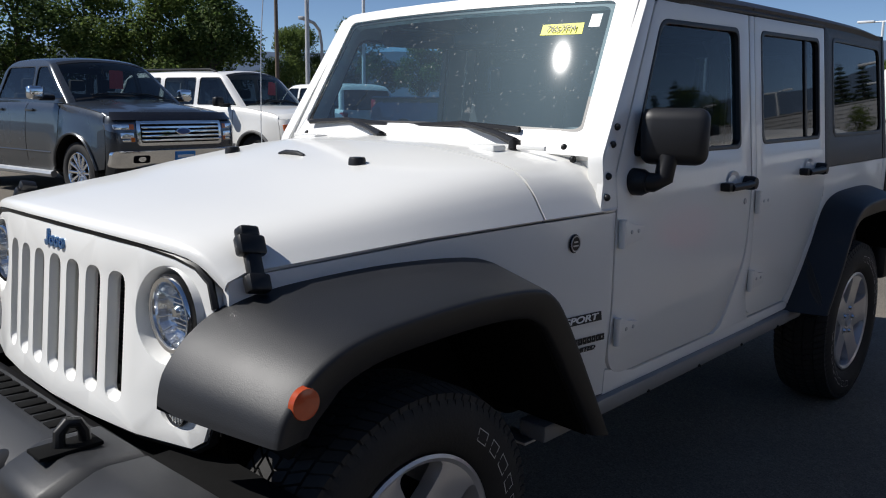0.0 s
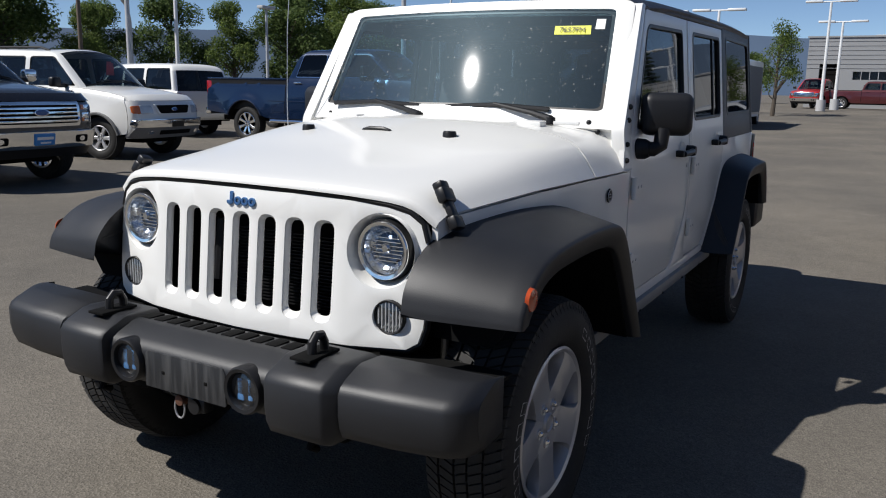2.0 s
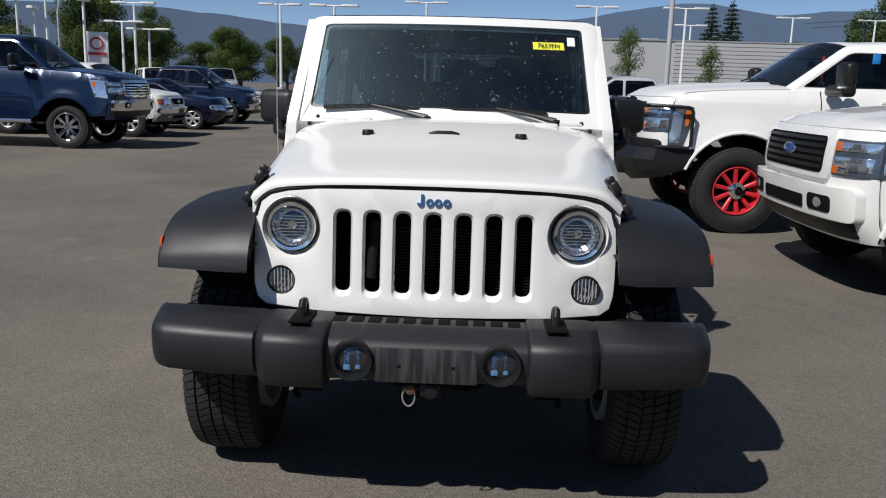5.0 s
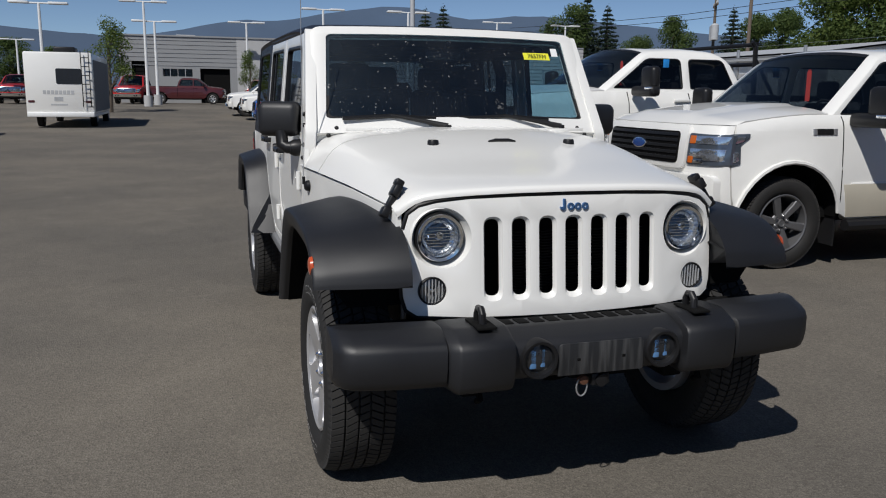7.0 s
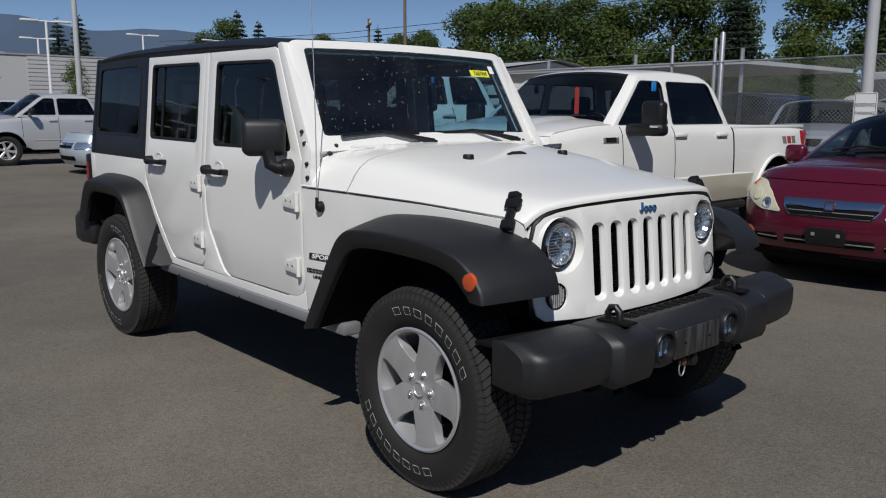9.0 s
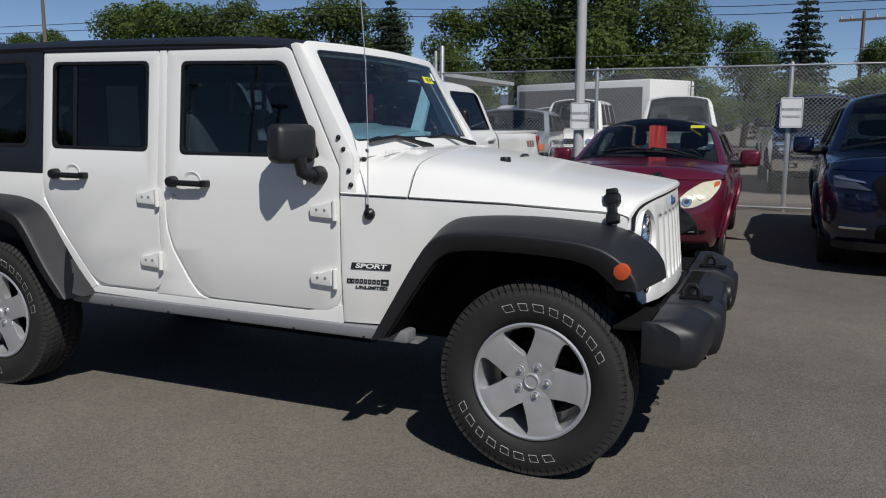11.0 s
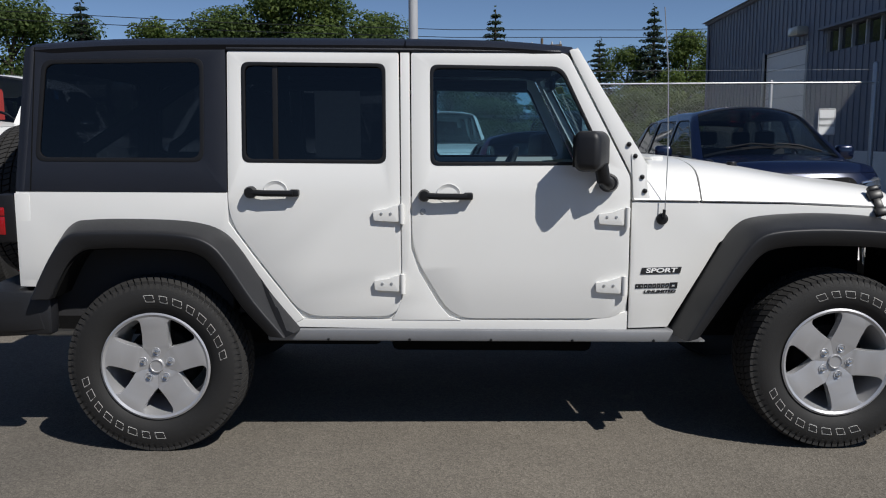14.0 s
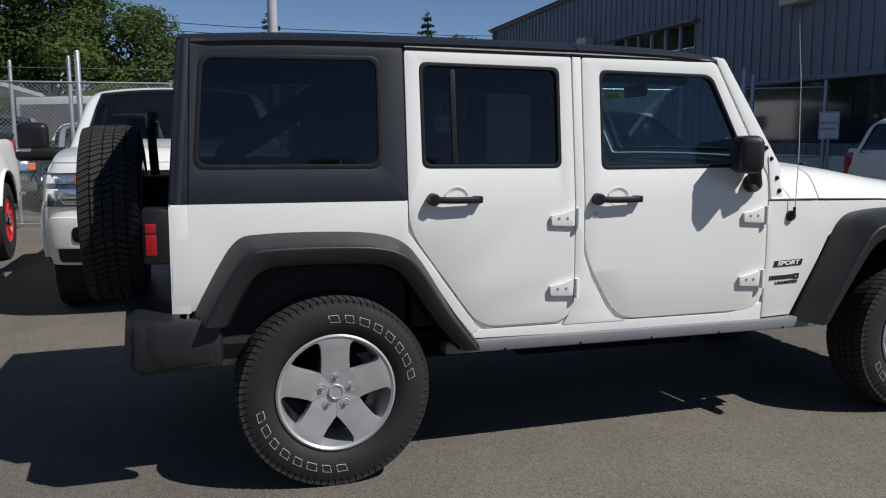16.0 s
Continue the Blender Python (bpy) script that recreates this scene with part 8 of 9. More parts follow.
def tall_pole(x, y, h, r, mat):
    L = thing("tall_light_pole", "plain grey tapered steel light pole", "light pole", pose(x, y, gz(x)), group="lot lights")
    part("pole", tube(bmesh.new(), [(0, 0, 0), (0, 0, h)], r, 12, radii=[r, r * 0.7]), mat, L)
    part("lamp_head", boxes((-0.5, 0.5, -0.2, 0.2, h, h + 0.15), bevel=0.03), mat, L)
    part("footing", lathe(bmesh.new(), [(0.25, 0.0), (0.25, 0.5), (0.0, 0.5)], "z", 14), M_CLAD, L)


def street_lamp(x, y, h, az):
    L = thing("street_lamp", "grey street lamp with a curved arm", "street lamp", pose(x, y, 0, 0, 0, az))
    part("pole", tube(bmesh.new(), [(0, 0, 0), (0, 0, h - 1.0), (0.3, 0, h - 0.3), (1.0, 0, h), (2.2, 0, h + 0.1)], 0.08, 8), M_GPOLE, L)
    part("lamp_head", boxes((2.0, 2.7, -0.15, 0.15, h + 0.02, h + 0.18), bevel=0.04), M_GPOLE, L)


def utility_pole(x, y, h, az, cans=False):
    U = thing("utility_pole", "weathered wooden utility pole with a cross arm", "utility pole", pose(x, y, 0, 0, 0, az), group="utility poles")
    part("pole", tube(bmesh.new(), [(0, 0, 0), (0, 0, h)], 0.11, 8, radii=[0.12, 0.08]), M_WOOD, U)
    part("cross_arm", boxes((-0.06, 0.06, -1.2, 1.2, h - 0.5, h - 0.38)), M_WOOD, U)
    for y2 in (-1.1, -0.6, 0.6, 1.1):
        part("insulator", lathe(bmesh.new(), [(0.05, h - 0.38), (0.06, h - 0.3), (0.03, h - 0.2), (0, h - 0.2)], "z", 8, (0, y2, 0)), M_GPOLE, U)
    if cans:
        for s in (-1, 1):
            part("transformer", lathe(bmesh.new(), [(0.0, h - 2.6), (0.25, h - 2.6), (0.25, h - 1.7), (0.15, h - 1.6), (0, h - 1.6)], "z", 12, (0, s * 0.45, 0)), M_GPOLE, U, "grey transformer can")
    return U


def fences():
    fence_run(-22.0, 7.3, FY, FY - 0.35, posts=[(0.0 + k * 3.05, FZ, 0.03) for k in range(6)] + [(17.30, 2.60, 0.03), (18.15, 2.68, 0.032), (18.28, 2.77, 0.045), (21.2, FZ, 0.032), (24.28, FZ + 0.02, 0.035), (27.45, FZ + 0.02, 0.035), (29.25, 2.62, 0.045)])
    fence_run(8.2, 9.42, FY - 1.0, FY - 1.85, posts=[(0.0, 2.66, 0.05), (0.16, 2.55, 0.04), (1.45, 2.40, 0.035)], gate=True)
    sign(2.31, FY - 0.34, 1.565, 0, ("RESERVED", "PARKING"), 0.33, 0.47)
    sign(-0.73, 8.82, 1.50, 0, ("RESERVED", "PARKING"), 0.30, 0.42)
    sign(6.42, FY - 0.38, 1.62, 0, ("RESERVED", "PARKING"), 0.30, 0.46)
    S = sign(9.10, 8.25, 1.58, -38, ("RESERVED", "PARKING"), 0.34, 0.50)
    part("sign_post", tube(bmesh.new(), [(0, 0.02, -1.58), (0, 0.02, 0.2)], 0.025, 8), M_STEEL, S)
    tall_pole(-0.77, 8.93, 9.0, 0.085, M_GPOLE)


fences()


# ---- buildings ----
def blue_building():
    B = thing("workshop", "blue grey metal-clad workshop with a roll-up door and strip windows", "building")
    X, ya, yb = 9.6, 4.0, 27.1

    def zt(y):
        return 5.60 + (27.1 - y) * 0.02

    out = [(ya, 0), (yb, 0), (yb, zt(yb)), (ya, zt(ya))]
    holes = [[(18.45, 0.02), (21.45, 0.02), (21.45, 3.88), (18.45, 3.88)], [(13.3, 3.52), (17.3, 3.52), (17.3, 4.08), (13.3, 4.08)], [(7.4, 1.25), (11.6, 1.25), (11.6, 2.45), (7.4, 2.45)]]
    part("wall", sheet(out, holes, lambda y, z: Vector((X, y, z)), 0.2, (), 0, (1, 0, 0)), M_METALWALL, B, smooth=False)
    bm = bmesh.new()
    y = ya
    while y < yb:
        for (a, b, c, d) in ((0.02, zt(y), 0, 0),):
            segs = [(a, b)]
            for h in holes:
                if h[0][0] - 0.03 < y < h[1][0] + 0.03:
                    new_s = []
                    for p, q in segs:
                        if h[0][1] > p + 0.05:
                            new_s.append((p, min(q, h[0][1])))
                        if h[2][1] < q:
                            new_s.append((max(p, h[2][1]), q))
                    segs = new_s
            for p, q in segs:
                box(bm, X - 0.025, X, y - 0.03, y + 0.03, p, q)
        y += 0.30
    part("cladding_rib", bm, M_METALWALL, B, "upright cladding ribs", smooth=False)
    part("roof", grid([[Vector((X - 0.25, yb + 0.2, zt(yb))), Vector((X - 0.25, ya, zt(ya)))], [Vector((X + 16, yb + 0.2, zt(yb) + 0.4)), Vector((X + 16, ya, zt(ya) + 0.4))]]), M_METALWALL, B, smooth=False)
    part("eave_trim", tube(bmesh.new(), [(X - 0.06, yb + 0.1, zt(yb)), (X - 0.06, ya, zt(ya))], 0.09, 6), M_METALWALL, B)
    part("end_wall", boxes((X, X + 16, yb - 0.2, yb, 0, 5.0), (X + 15.8, X + 16, ya, yb, 0, 5), (X, X + 16, ya, ya + 0.2, 0, 5.8)), M_METALWALL, B, smooth=False)
    part("dark_opening", boxes((X + 0.12, X + 0.14, 7.4, 11.6, 1.25, 2.45)), M_TINTWIN, B, "dark window band")
    D = part("roll_up_door", boxes((X + 0.06, X + 0.10, 18.4, 21.5, 0, 3.92)), M_SIGN, B, "white roll-up door")
    for k in range(9):
        part("door_seam", boxes((X + 0.05, X + 0.062, 18.45, 21.45, 0.42 * k + 0.40, 0.42 * k + 0.42)), M_CLAD, D)
    for y in (18.39, 21.51):
        part("door_jamb", boxes((X - 0.04, X + 0.09, y - 0.06, y + 0.06, 0, 3.94)), M_GPOLE, D, "grey door jamb")
    for k in range(6):
        y = 13.3 + 0.667 * k
        part("window_pane", boxes((X + 0.07, X + 0.08, y + 0.03, y + 0.64, 3.55, 4.05)), M_TINTWIN, B, "dark strip window pane")
    for k in range(7):
        y = 13.3 + 0.667 * k
        part("mullion", boxes((X + 0.0, X + 0.09, y - 0.03, y + 0.03, 3.5, 4.1)), M_GPOLE, B)
    part("window_hood", boxes((X - 0.20, X - 0.026, 13.1, 17.5, 4.10, 4.16)), M_METALWALL, B, "dark ledge over the strip windows")
    part("wainscot", boxes((X - 0.04, X - 0.026, ya, 18.2, 0, 1.02)), M_SIGN, B, "pale lower panel")
    part("canopy", boxes((X - 0.16, X - 0.026, 7.2, 11.8, 2.46, 2.54)), M_METALWALL, B, "narrow dark ledge over the window band")
    part("downpipe", tube(bmesh.new(), [(X - 0.08, 26.9, 5.5), (X - 0.08, 26.9, 0.1)], 0.05, 8), M_METALWALL, B)
    for y, z in ((18.7, 4.12), (9.7, 3.95)):
        part("wall_light", boxes((X - 0.34, X - 0.02, y - 0.30, y + 0.30, z, z + 0.24), bevel=0.04), M_TWOTONE, B, "boxy wall light")


def far_building():
    B = thing("dealership_hall", "wide grey panelled sales hall with roll-up doors", "building")
    X, g = -65.6, 0.5
    for y0, y1, mat, h in ((-6.3, 2.72, M_CLAD2, 5.74), (2.72, 14.3, M_CLAD, 5.76), (14.3, 34.0, M_CLAD, 5.70)):
        holes = [[(-0.2, g), (2.15, g), (2.15, 3.28), (-0.2, 3.28)], [(-5.4, g), (-4.2, g), (-4.2, 3.78), (-5.4, 3.78)], [(-3.1, 2.62), (-0.8, 2.62), (-0.8, 3.22), (-3.1, 3.22)]] if y0 < 0 else []
        part("wall", sheet([(y0, 0), (y1, 0), (y1, h), (y0, h)], holes, lambda y, z: Vector((X, y, z)), 0.3, (), 0, (-1, 0, 0)), mat, B, smooth=False)
    for k in range(7):
        part("panel_joint", boxes((X, X + 0.03, -6.3, 2.70, 3.45 + 0.33 * k, 3.48 + 0.33 * k)), M_CLAD2, B, smooth=False)
    for k in range(16):
        part("siding_board", boxes((X, X + 0.05, 16.1, 34.0, 0.6 + 0.32 * k, 0.86 + 0.32 * k)), M_CLAD, B, smooth=False)
    for k in range(1, 4):
        part("panel_joint", boxes((X, X + 0.02, 2.72 + 2.9 * k, 2.75 + 2.9 * k, 0.4, 5.7)), M_CLAD, B, smooth=False)
    part("roof_edge", boxes((X - 0.3, X + 0.08, -6.4, 34.0, 5.72, 5.84)), M_CLAD2, B)
    part("body", boxes((X - 30, X - 0.4, -6.2, 33.8, 0, 5.6)), M_CLAD2, B, smooth=False)
    for k in range(4):
        part("window_pane", boxes((X - 0.2, X - 0.18, -3.08 + 0.58 * k, -2.54 + 0.58 * k, 2.62, 3.22)), M_SCREEN, B)
        part("mullion", boxes((X - 0.2, X - 0.02, -3.10 + 0.58 * k, -3.06 + 0.58 * k, 2.62, 3.22)), M_GPOLE, B)
    part("dark_doorway", boxes((X - 0.35, X - 0.3, -0.3, 2.3, 0.4, 3.4)), M_DARK, B, smooth=False)
    part("dark_doorway", boxes((X - 0.35, X - 0.3, -5.5, -4.1, 0.4, 3.9)), M_DARK, B, smooth=False)
    for y in (-2, 8.5, 14):
        part("roof_unit", boxes((X - 6, X - 4, y, y + 1.6, 5.6, 6.15), bevel=0.05), M_CLAD, B)


def shed():
    B = thing("storage_shed", "long white metal storage shed with a grey roof", "building")
    part("wall", boxes((-38, -19.2, 20.0, 28, 0, 3.05)), M_SIGN, B, smooth=False)
    part("roof", grid([[Vector((x, y, z)) for x in (-38.4, -18.8)] for y, z in ((19.6, 3.08), (24.0, 3.62), (28.4, 3.08))]), M_GPOLE, B, smooth=False)
    part("gable", sheet([(19.9, 3.0), (28.1, 3.0), (24.0, 3.56)], [], lambda y, z: Vector((-19.3, y, z)), 0.1, (), 0, (-1, 0, 0)), M_SIGN, B, smooth=False)
    for k in range(6):
        part("door", boxes((-37 + 3.1 * k, -34.6 + 3.1 * k, 19.94, 20.0, 0, 2.4)), M_CLAD, B, smooth=False)
    C = thing("open_carport", "long low carport with a thin grey metal roof", "carport")
    part("roof", boxes((-18.6, -6.0, 15.4, 21.5, 2.58, 2.68)), M_GPOLE, C, "thin grey metal roof", smooth=False)
    for k in range(5):
        part("post", tube(bmesh.new(), [(-18.2 + 3.0 * k, 15.6, 0), (-18.2 + 3.0 * k, 15.6, 2.95)], 0.05, 8), M_STEEL, C)


def motorhome(m, label, stripe=True):
    V = thing("motorhome", label, "motorhome", m)
    part("body", boxes((0, 6.6, -1.2, 1.2, 0.50, 2.85), bevel=0.07), M_WHITE, V, "white moulded body")
    part("nose", boxes((6.5, 8.2, -1.0, 1.0, 0.45, 2.1), bevel=0.25), M_WHITE, V)
    part("side_panel", boxes((0.3, 6.4, -1.215, -1.205, 0.62, 2.6), (0.3, 6.4, 1.205, 1.215, 0.62, 2.6)), M_TAN, V, "dark patterned side panel")
    part("rear_window", sheet(rounded([(-0.80, 1.66), (0.10, 1.66), (0.10, 2.24), (-0.80, 2.24)], 0.07, 4), [], lambda y, z: Vector((-0.012, y, z)), 0.02, (), 0, (1, 0, 0)), M_TINTWIN, V, "dark rounded rear window")
    for y0, y1, z0, z1 in ((-0.50, 0.62, 1.28, 1.42), (-0.10, 0.22, 1.02, 1.18), (-0.25, 0.35, 0.86, 0.92)):
        for k in range(8):
            w = (y1 - y0) / 8
            part("maker_mark", boxes((-0.008, 0.01, y0 + w * k, y0 + w * k + w * 0.75, z0, z1)), M_GPOLE, V, "grey maker mark drawn as bars", smooth=False)
    part("lower_skirt", boxes((-0.06, 6.4, -1.18, 1.18, 0.42, 0.60), bevel=0.03), M_SIGN, V)
    for s in (-1, 1):
        part("tail_lamp", boxes((-0.02, 0.05, s * 1.0 - 0.12, s * 1.0 + 0.12, 0.95, 1.05), bevel=0.03), M_DARKRED, V)
    L = part("ladder", tube(bmesh.new(), [(-0.12, -0.82, 0.8), (-0.12, -0.82, 2.9)], 0.018, 6), M_BLACK, V, "black ladder on the rear")
    part("rail", tube(bmesh.new(), [(-0.12, -1.10, 0.8), (-0.12, -1.10, 2.9)], 0.018, 6), M_BLACK, L)
    for k in range(6):
        part("rung", tube(bmesh.new(), [(-0.12, -0.82, 1.0 + 0.33 * k), (-0.12, -1.10, 1.0 + 0.33 * k)], 0.016, 6), M_BLACK, L)
    part("roof_unit", boxes((1.6, 2.5, -0.45, 0.35, 2.85, 3.12), bevel=0.06), M_BLACK, V, "dark roof air unit")
    for x in (1.8, 6.8):
        for s in (-1, 1):
            Wh = new("wheel")
            Wh.parent = V
            Wh.matrix_local = pose(x, s * 0.98, 0.39, 0, 0, 0 if s < 0 else 180)
            wheel_parts(Wh, r=0.39, rim_r=0.22, width=0.25, spokes=8, detail=False, spin=0.0, spoke_w=0.05)
    return V


M_TINTWIN = surface("dark window glass", (0.02, 0.022, 0.025), 0.08, grain=0.05, coat=0.8)
blue_building()
far_building()
shed()
motorhome(pose(-29.9, -5.94, 0, 0, 0, 180), "white motorhome with a rear ladder and dark rounded window")
motorhome(pose(-1.5, 25.0, 0, 0, 0, 150), "white motorhome standing behind the fence")
for x, y, h in ((-44.2, -8.57, 5.9), (-74.3, -15.0, 5.6), (-51.9, -3.7, 6.95), (-55.0, -3.2, 6.0), (-64.0, 3.45, 6.85), (-51.6, 7.62, 6.9), (-49.7, 13.0, 6.75), (-71.9, 18.8, 7.5), (-70.3, 27.2, 8.2), (-67.7, 33.1, 7.9), (-51.8, -13.6, 6.6), (-48.5, -23.1, 5.0), (-48.8, -22.4, 6.2), (-49.1, -21.6, 4.6)):
    t_pole(x, y, h - gz(x), 0)
for x, y, h, r, mat in ((-25.3, 6.71, 10.0, 0.10, M_GPOLE), (-44.9, -29.8, 12.0, 0.20, M_GPOLE), (-45.7, -28.4, 5.7, 0.10, M_POLE), (-46.2, -27.6, 5.2, 0.10, M_POLE), (-46.5, -27.0, 8.6, 0.09, M_POLE), (-47.5, -25.1, 5.8, 0.12, M_POLE), (-26.5, -31.7, 9.5, 0.11, M_POLE), (-29.7, -28.5, 5.3, 0.09, M_GPOLE), (-23.0, -34.6, 9.0, 0.12, M_WOOD), (-13.6, -19.5, 9.0, 0.08, M_GPOLE)):
    tall_pole(x, y, h, r, mat)
street_lamp(-24.8, -33.1, 5.4, 30)
street_lamp(-46.8, -26.4, 6.4, 60)
utility_pole(5.4, 45.7, 7.3, 80)
utility_pole(-41.9, 31.3, 7.7, 60, True)
utility_pole(-33.0, 27.2, 8.6, 60)
# overhead lines
for z, w in ((6.0, 0.02), (5.7, 0.02)):
    single("overhead_line", tube(bmesh.new(), [(-60 + 10 * k, 24.4 + 1.7 * k + (0.4 if z < 6 else 0), z + 0.9 - 0.5 * math.sin(math.pi * ((k % 4) / 4))) for k in range(10)], w, 4), M_BLACK, "thin black overhead power line", "power line", group="overhead lines")


def brand_pylon():
    S = thing("pylon_sign", "white dealer pylon sign with a plain red oval", "sign", pose(-49.7, -25.4, gz(-49.7), 0, 0, 25))
    part("board", boxes((-0.12, 0.12, -0.72, 0.72, 0, 4.0), bevel=0.04), M_SIGN, S)
    part("oval_mark", lathe(bmesh.new(), [(0.30, 0.16), (0.42, 0.17), (0.42, 0.15), (0.30, 0.15)], "x", 24, (0, 0, 3.25), close=True), M_RED, S, "red ring mark")
    part("bar_mark", boxes((0.13, 0.17, -0.55, 0.55, 2.50, 2.70)), M_RED, S, "red bar mark")


brand_pylon()


# ---- hills ----
def hills():
    prof = [(-180, 4.05), (-176, 3.5), (-170, 3.75), (-158, 4.6), (-149, 4.4), (-130, 3.4), (-100, 3.2), (-60, 2.6), (0, 2.5), (60, 2.0), (95, 1.8), (130, 2.6), (146, 4.2), (154, 5.15), (158, 5.3), (161, 5.1), (165.5, 5.85), (168, 5.7), (170.5, 5.35), (174, 4.75), (177, 4.7), (180, 4.05)]
    rows = [[], [], [], []]
    R = 2600
    for i in range(361):
        az = -180 + i
        e = glide(prof, az) + 0.10 * noise.noise((az * 0.16, 1, 0)) + 0.10 * noise.noise((az * 0.6, 5, 0))
        c, s = math.cos(radians(az)), math.sin(radians(az))
        H = R * math.tan(radians(max(e, 0.6)))
        for j, (k, rr) in enumerate(((0.0, 0.86), (0.45, 0.92), (0.8, 0.97), (1.0, 1.0))):
            rows[j].append(Vector((R * rr * c, R * rr * s, H * k * rr - (3 if j == 0 else 0) + (12 * noise.noise((az * 0.9, j * 3, 2)) if 0 < j < 3 else 0))))
    # no haze in the air: the hills' own colour carries it
    single("hills", grid(rows), M_HILL, "far wooded hills with blue haze painted into their colour", "hills", kind="structure")


hills()


# ---- trees ----
def leaf_cloud(blobs, count, size, rnd):
    """Many small leaf clumps scattered over the shells of blobs (x, y, z, rx, ry, rz)."""
    verts, faces = [], []
    vol = [b[3] * b[4] + b[3] * b[5] for b in blobs]
    tot = sum(vol)
    for b, v in zip(blobs, vol):
        for _ in range(int(count * v / tot)):
            while True:
                d = Vector((rnd.uniform(-1, 1), rnd.uniform(-1, 1), rnd.uniform(-1, 1)))
                if 0.05 < d.length < 1:
                    break
            d = d.normalized() * (rnd.random() ** 0.35)
            c = Vector((b[0] + d.x * b[3], b[1] + d.y * b[4], b[2] + d.z * b[5]))
            n = (d.normalized() * 1.1 + Vector((rnd.gauss(0, 0.6), rnd.gauss(0, 0.6), rnd.gauss(0, 0.6) + 0.35))).normalized()
            u = n.orthogonal().normalized()
            u = Matrix.Rotation(rnd.uniform(0, 6.28), 3, n) @ u
            w = n.cross(u)
            s = size * rnd.uniform(0.5, 1.3)
            i = len(verts)
            m = 4
            for k in range(m):
                a = 2 * math.pi * k / m
                q = s * rnd.uniform(0.55, 1.1)
                verts.append(tuple(c + u * q * math.cos(a) + w * q * 0.7 * math.sin(a) + n * rnd.uniform(-0.25, 0.25) * s))
            faces.append(tuple(range(i, i + m)))
    return verts, faces


def raw_mesh(name, verts, faces, mat):
    me = bpy.data.meshes.new(name)
    me.from_pydata(verts, [], faces)
    me.materials.append(mat)
    return me


def broadleaf_mesh(seed, mat, narrow=1.0, leaves=12500):
    """Trunk with limbs and an uneven crown, 10 m high."""
    rnd = random.Random(seed)
    bm = bmesh.new()
    tube(bm, [(0, 0, 0), (0.1, 0.05, 2.0), (0.0, 0.1, 5.0), (0.15, 0, 8.0)], 0.2, 8, radii=[0.26, 0.20, 0.13, 0.04])
    blobs = []
    for k in range(17):
        a = rnd.uniform(0, 6.28)
        z = rnd.uniform(2.4, 8.8)
        reach = (1.0 - abs(z - 4.8) / 5.8) * rnd.uniform(1.3, 3.3) * narrow
        tip = (reach * math.cos(a), reach * math.sin(a), z + rnd.uniform(0.0, 0.6))
        tube(bm, [(0.05, 0.05, max(1.6, z - 1.8)), (tip[0] * 0.5, tip[1] * 0.5, z - 0.7), tip], 0.05, 5, radii=[0.08, 0.05, 0.02])
        r = rnd.uniform(0.75, 1.5) * (0.8 + 0.2 * narrow)
        blobs.append((tip[0], tip[1], tip[2], r, r, r * rnd.uniform(0.7, 1.0)))
    blobs.append((0, 0, 9.1, 0.9, 0.9, 0.9))
    blobs.append((0, 0, 5.6, 1.7 * narrow, 1.7 * narrow, 2.6))
    trunk = mesh_of("trunk", bm, M_BARK)
    v, f = leaf_cloud(blobs, leaves, 0.128, rnd)
    return trunk, raw_mesh("crown", v, f, mat)


def conifer_mesh(seed, leaves=10000):
    rnd = random.Random(seed)
    bm = bmesh.new()
    tube(bm, [(0, 0, 0), (0.03, 0, 5), (0, 0.03, 9.8)], 0.15, 8, radii=[0.24, 0.14, 0.02])
    blobs = []
    z = 1.0
    while z < 9.6:
        w = (1 - z / 10.0) * 2.5 + 0.05
        n = 7
        off = rnd.uniform(0, 6)
        for k in range(n):
            a = off + 6.283 * k / n + rnd.uniform(-0.2, 0.2)
            L = w * rnd.uniform(0.62, 1.18)
            tip = (L * math.cos(a), L * math.sin(a), z - 0.22 * L)
            if w > 0.5:
                tube(bm, [(0, 0, z + 0.1), tip], 0.03, 4, radii=[0.04, 0.01])
            for q in (0.45, 0.8):
                blobs.append((tip[0] * q, tip[1] * q, z - 0.2 * L * q, 0.13 + 0.19 * w, 0.13 + 0.19 * w, 0.10 + 0.07 * w))
        z += 0.40
    blobs.append((0, 0, 9.7, 0.12, 0.12, 0.4))
    trunk = mesh_of("trunk", bm, M_BARK)
    v, f = leaf_cloud(blobs, leaves, 0.115, rnd)
    return trunk, raw_mesh("crown", v, f, M_NEEDLE)


KINDS = {"broad": [broadleaf_mesh(s, M_LEAF) for s in (1, 2, 3)], "poplar": [broadleaf_mesh(s, M_LEAF2, 0.62) for s in (4, 5)], "light": [broadleaf_mesh(s, M_LEAF2, 1.1) for s in (6, 7)], "conifer": [conifer_mesh(s) for s in (8, 9)], "small": [broadleaf_mesh(12, M_LEAF2, 0.9, 4200)]}
LABELS = {"broad": "leafy dark green broadleaf tree", "poplar": "slim upright green tree", "light": "light green spreading tree", "conifer": "dark green conifer with drooping branches", "small": "small young street tree"}


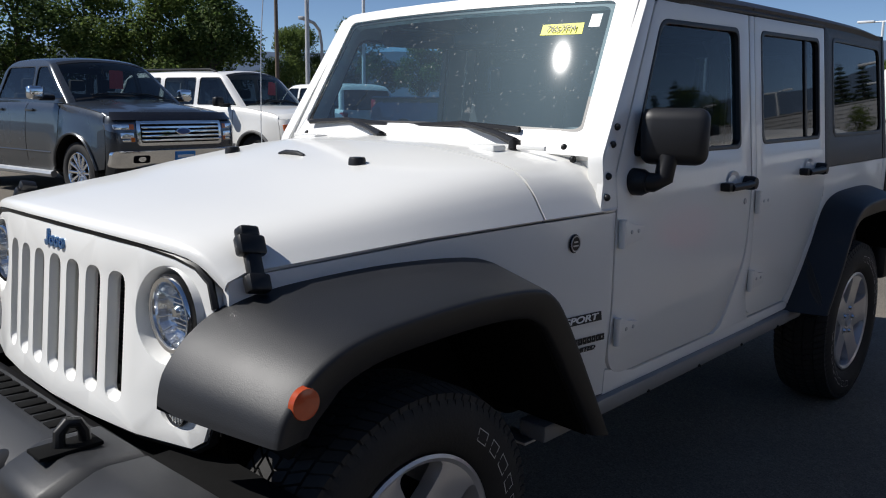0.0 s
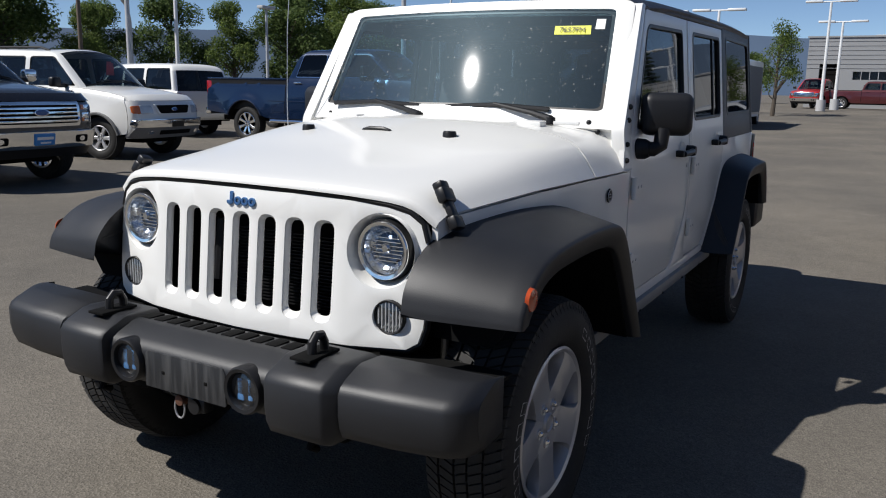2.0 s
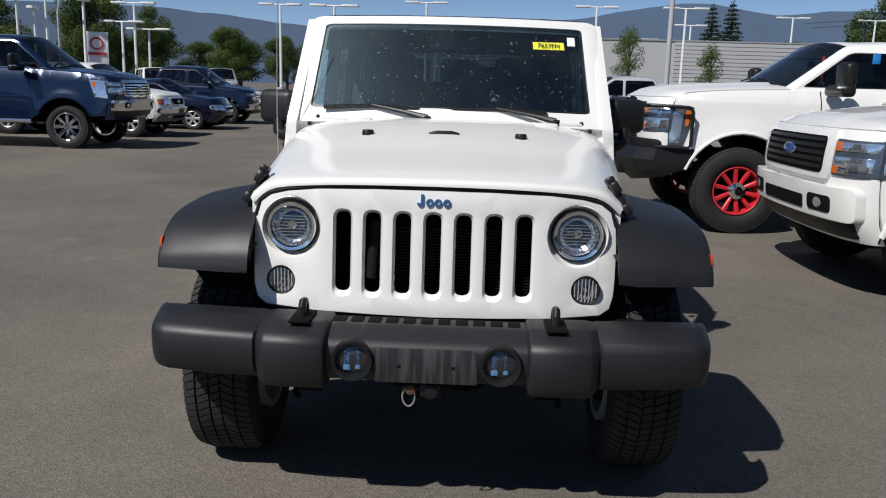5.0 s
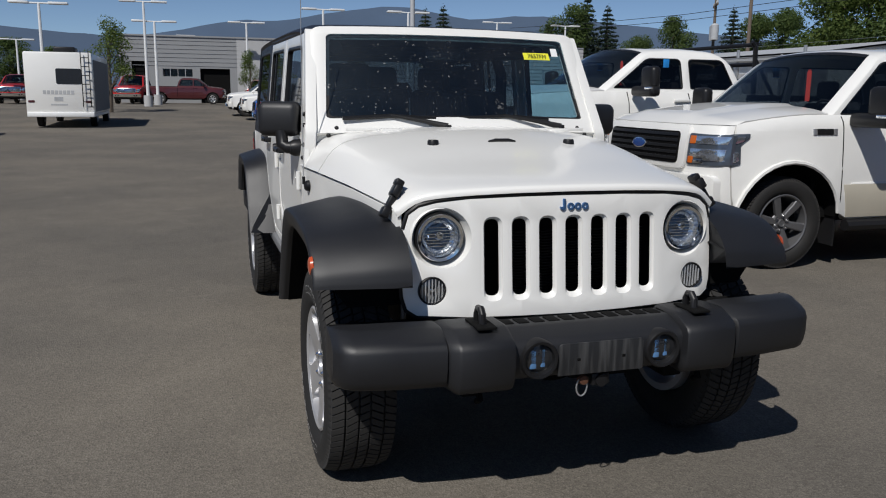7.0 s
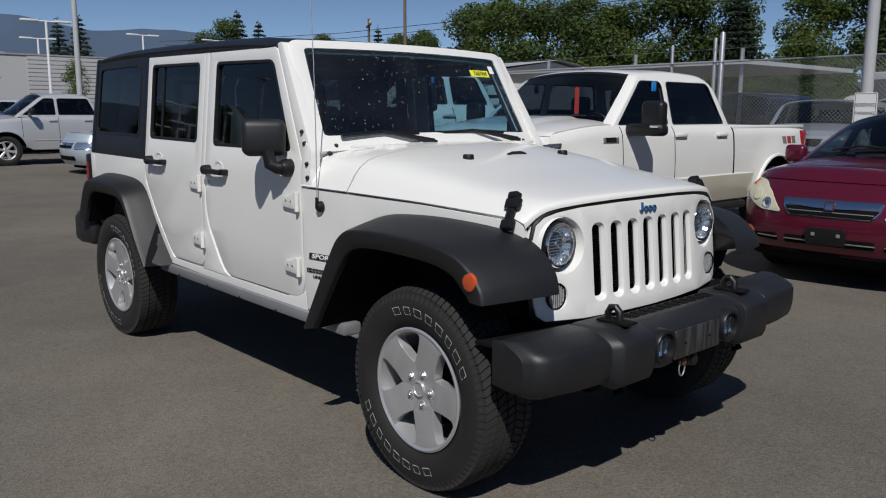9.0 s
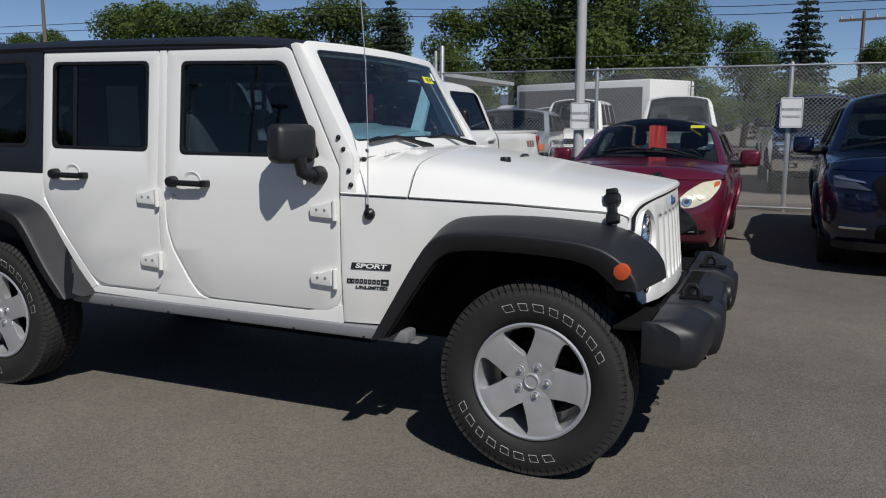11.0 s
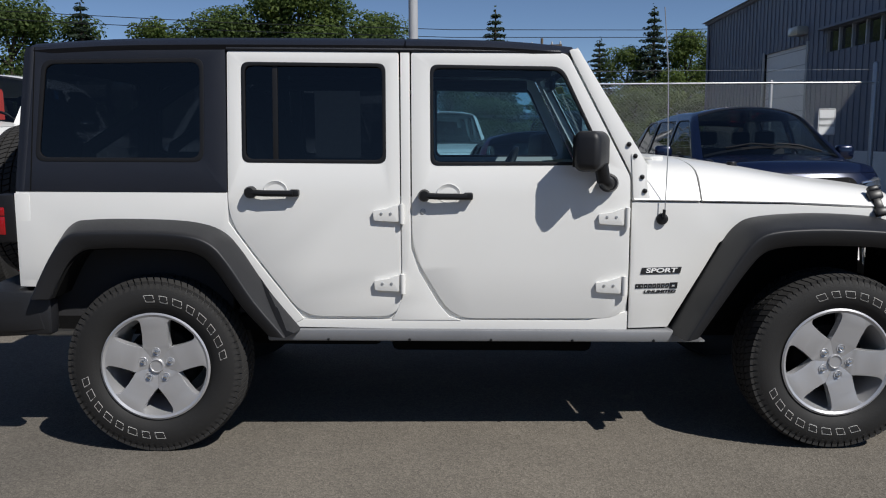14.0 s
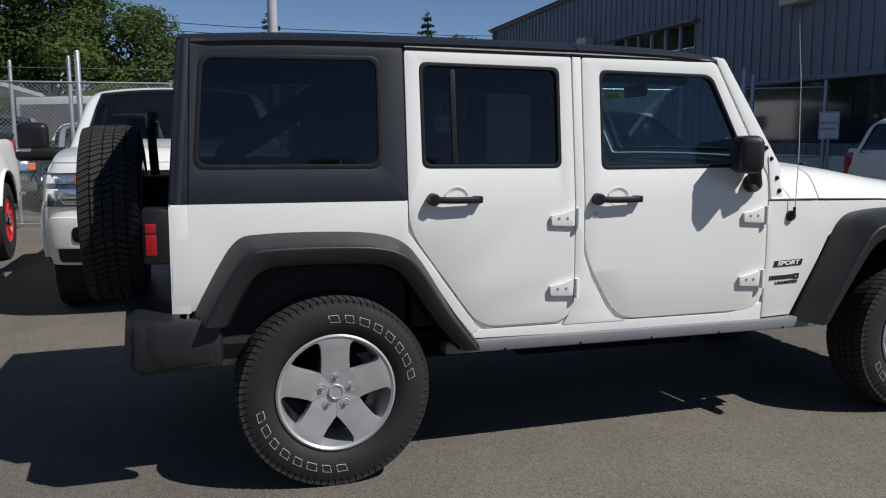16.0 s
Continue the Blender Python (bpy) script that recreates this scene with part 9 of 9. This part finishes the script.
def tree(kind, x, y, h, wide=1.0, k=0):
    T = thing("tree", LABELS[kind], "tree", pose(x, y, gz(x), 0, 0, (k * 73) % 360) @ Matrix.Diagonal((h / 10 * wide, h / 10 * wide, h / 10, 1)), group={"conifer": "conifers", "small": "young trees"}.get(kind, "tree line"))
    a, b = KINDS[kind][k % len(KINDS[kind])]
    for nm, me in (("trunk", a), ("crown", b)):
        o = new(nm, me)
        o.parent = T
    return T


rt = random.Random(21)


def plant(kind, rows, wide):
    for k, (x, y, h) in enumerate(rows):
        tree(kind if isinstance(kind, str) else kind[k % len(kind)], x, y, h, wide * rt.uniform(0.9, 1.12), k + int(abs(x)))


# along the road beyond the far row
plant(("light", "light", "broad"), ((12, -46, 9.5), (6, -48, 9.8), (0, -47, 9.0), (-6, -49, 9.5), (-11, -50, 9.6), (-15.5, -50, 9.2), (-19, -48.5, 8.8), (-22.3, -47.0, 9.2), (-25.6, -45.2, 8.9), (-28.5, -52, 10.2)), 1.25)
plant(("light", "broad"), ((-30.6, -44.0, 6.4), (-33.9, -47.7, 7.0)), 1.05)
plant(("broad", "light"), ((-37.6, -44.6, 7.6), (-40.7, -41.7, 7.3), (-43.3, -38.8, 8.2), (-46.1, -35.5, 8.2), (-48.7, -41.7, 9.3), (-50.4, -39.5, 8.0), (-52.0, -37.2, 7.8), (-53.4, -35.0, 7.0)), 1.1)
plant(("broad", "light"), ((-56.4, -29.7, 7.2), (-57.3, -28.2, 7.3), (-58.6, -25.2, 6.5), (-62, -33, 5.6), (-64, -28, 5.4), (-66, -22, 5.6), (-68, -17, 5.0)), 1.0)
# behind the fence
plant(("broad", "light", "broad"), ((-34.5, 34.0, 8.4), (-31.2, 33.3, 8.3), (-29.4, 35.1, 8.2), (-27.4, 36.7, 8.6), (-25.7, 37.8, 8.0), (-23.2, 39.1, 8.9), (-21.5, 42.0, 8.3), (-16.8, 42.4, 8.3)), 1.15)
plant(("broad", "broad", "light"), ((-13.4, 43.4, 9.0), (-11.2, 44.2, 10.2), (-9.0, 44.5, 10.8), (-6.9, 45.0, 10.0), (-4.0, 45.6, 8.9)), 1.15)
plant("broad", ((-0.3, 45.8, 7.0), (6.2, 45.6, 5.9), (16.4, 48.0, 7.4)), 1.0)
plant("light", ((10.4, 45.1, 6.9), (13.4, 43.5, 7.6)), 0.95)
plant("conifer", ((-20.2, 40.9, 9.0), (2.6, 45.9, 9.2), (8.8, 45.3, 7.3), (11.7, 44.1, 9.0)), 1.35)
# hedge and low trees under them
plant(("broad", "light"), ((-30, 31, 3.6), (-26, 33, 3.8), (-22, 34, 4.0), (-18, 36, 3.8), (-14, 37, 4.2), (-10, 38, 3.9), (-6, 39, 4.2), (-2, 40, 3.8), (2, 40, 3.6), (6, 41, 3.8), (10, 41, 4.0), (14, 41, 3.8)), 2.0)
# far clumps beyond the shed
plant("conifer", ((-72.9, 33.7, 8.4), (-71.4, 37.2, 10.9), (-70.3, 38.9, 9.9), (-77.3, 22.1, 9.6), (-76.7, 23.8, 9.9), (-63.9, 48.9, 9.6)), 1.3)
plant("broad", ((-72.0, 35.7, 10.0), (-67.0, 44.5, 8.8), (-62.7, 50.6, 9.0), (-61.1, 52.5, 9.4), (-57.7, 56.4, 8.4), (-68.8, 41.5, 7.0), (-74.5, 29.0, 6.0)), 1.0)
# young trees in front of the hall
plant("small", ((-57.9, 3.24, 4.1), (-44.6, -5.38, 5.3), (-56.8, 10.9, 5.8), (-55.6, 16.5, 4.6)), 0.85)
for k in range(16):
    tree("broad", -75 - 4 * (k % 4), -62 + 3.2 * k, rt.uniform(4.5, 6.0), 1.6, k)
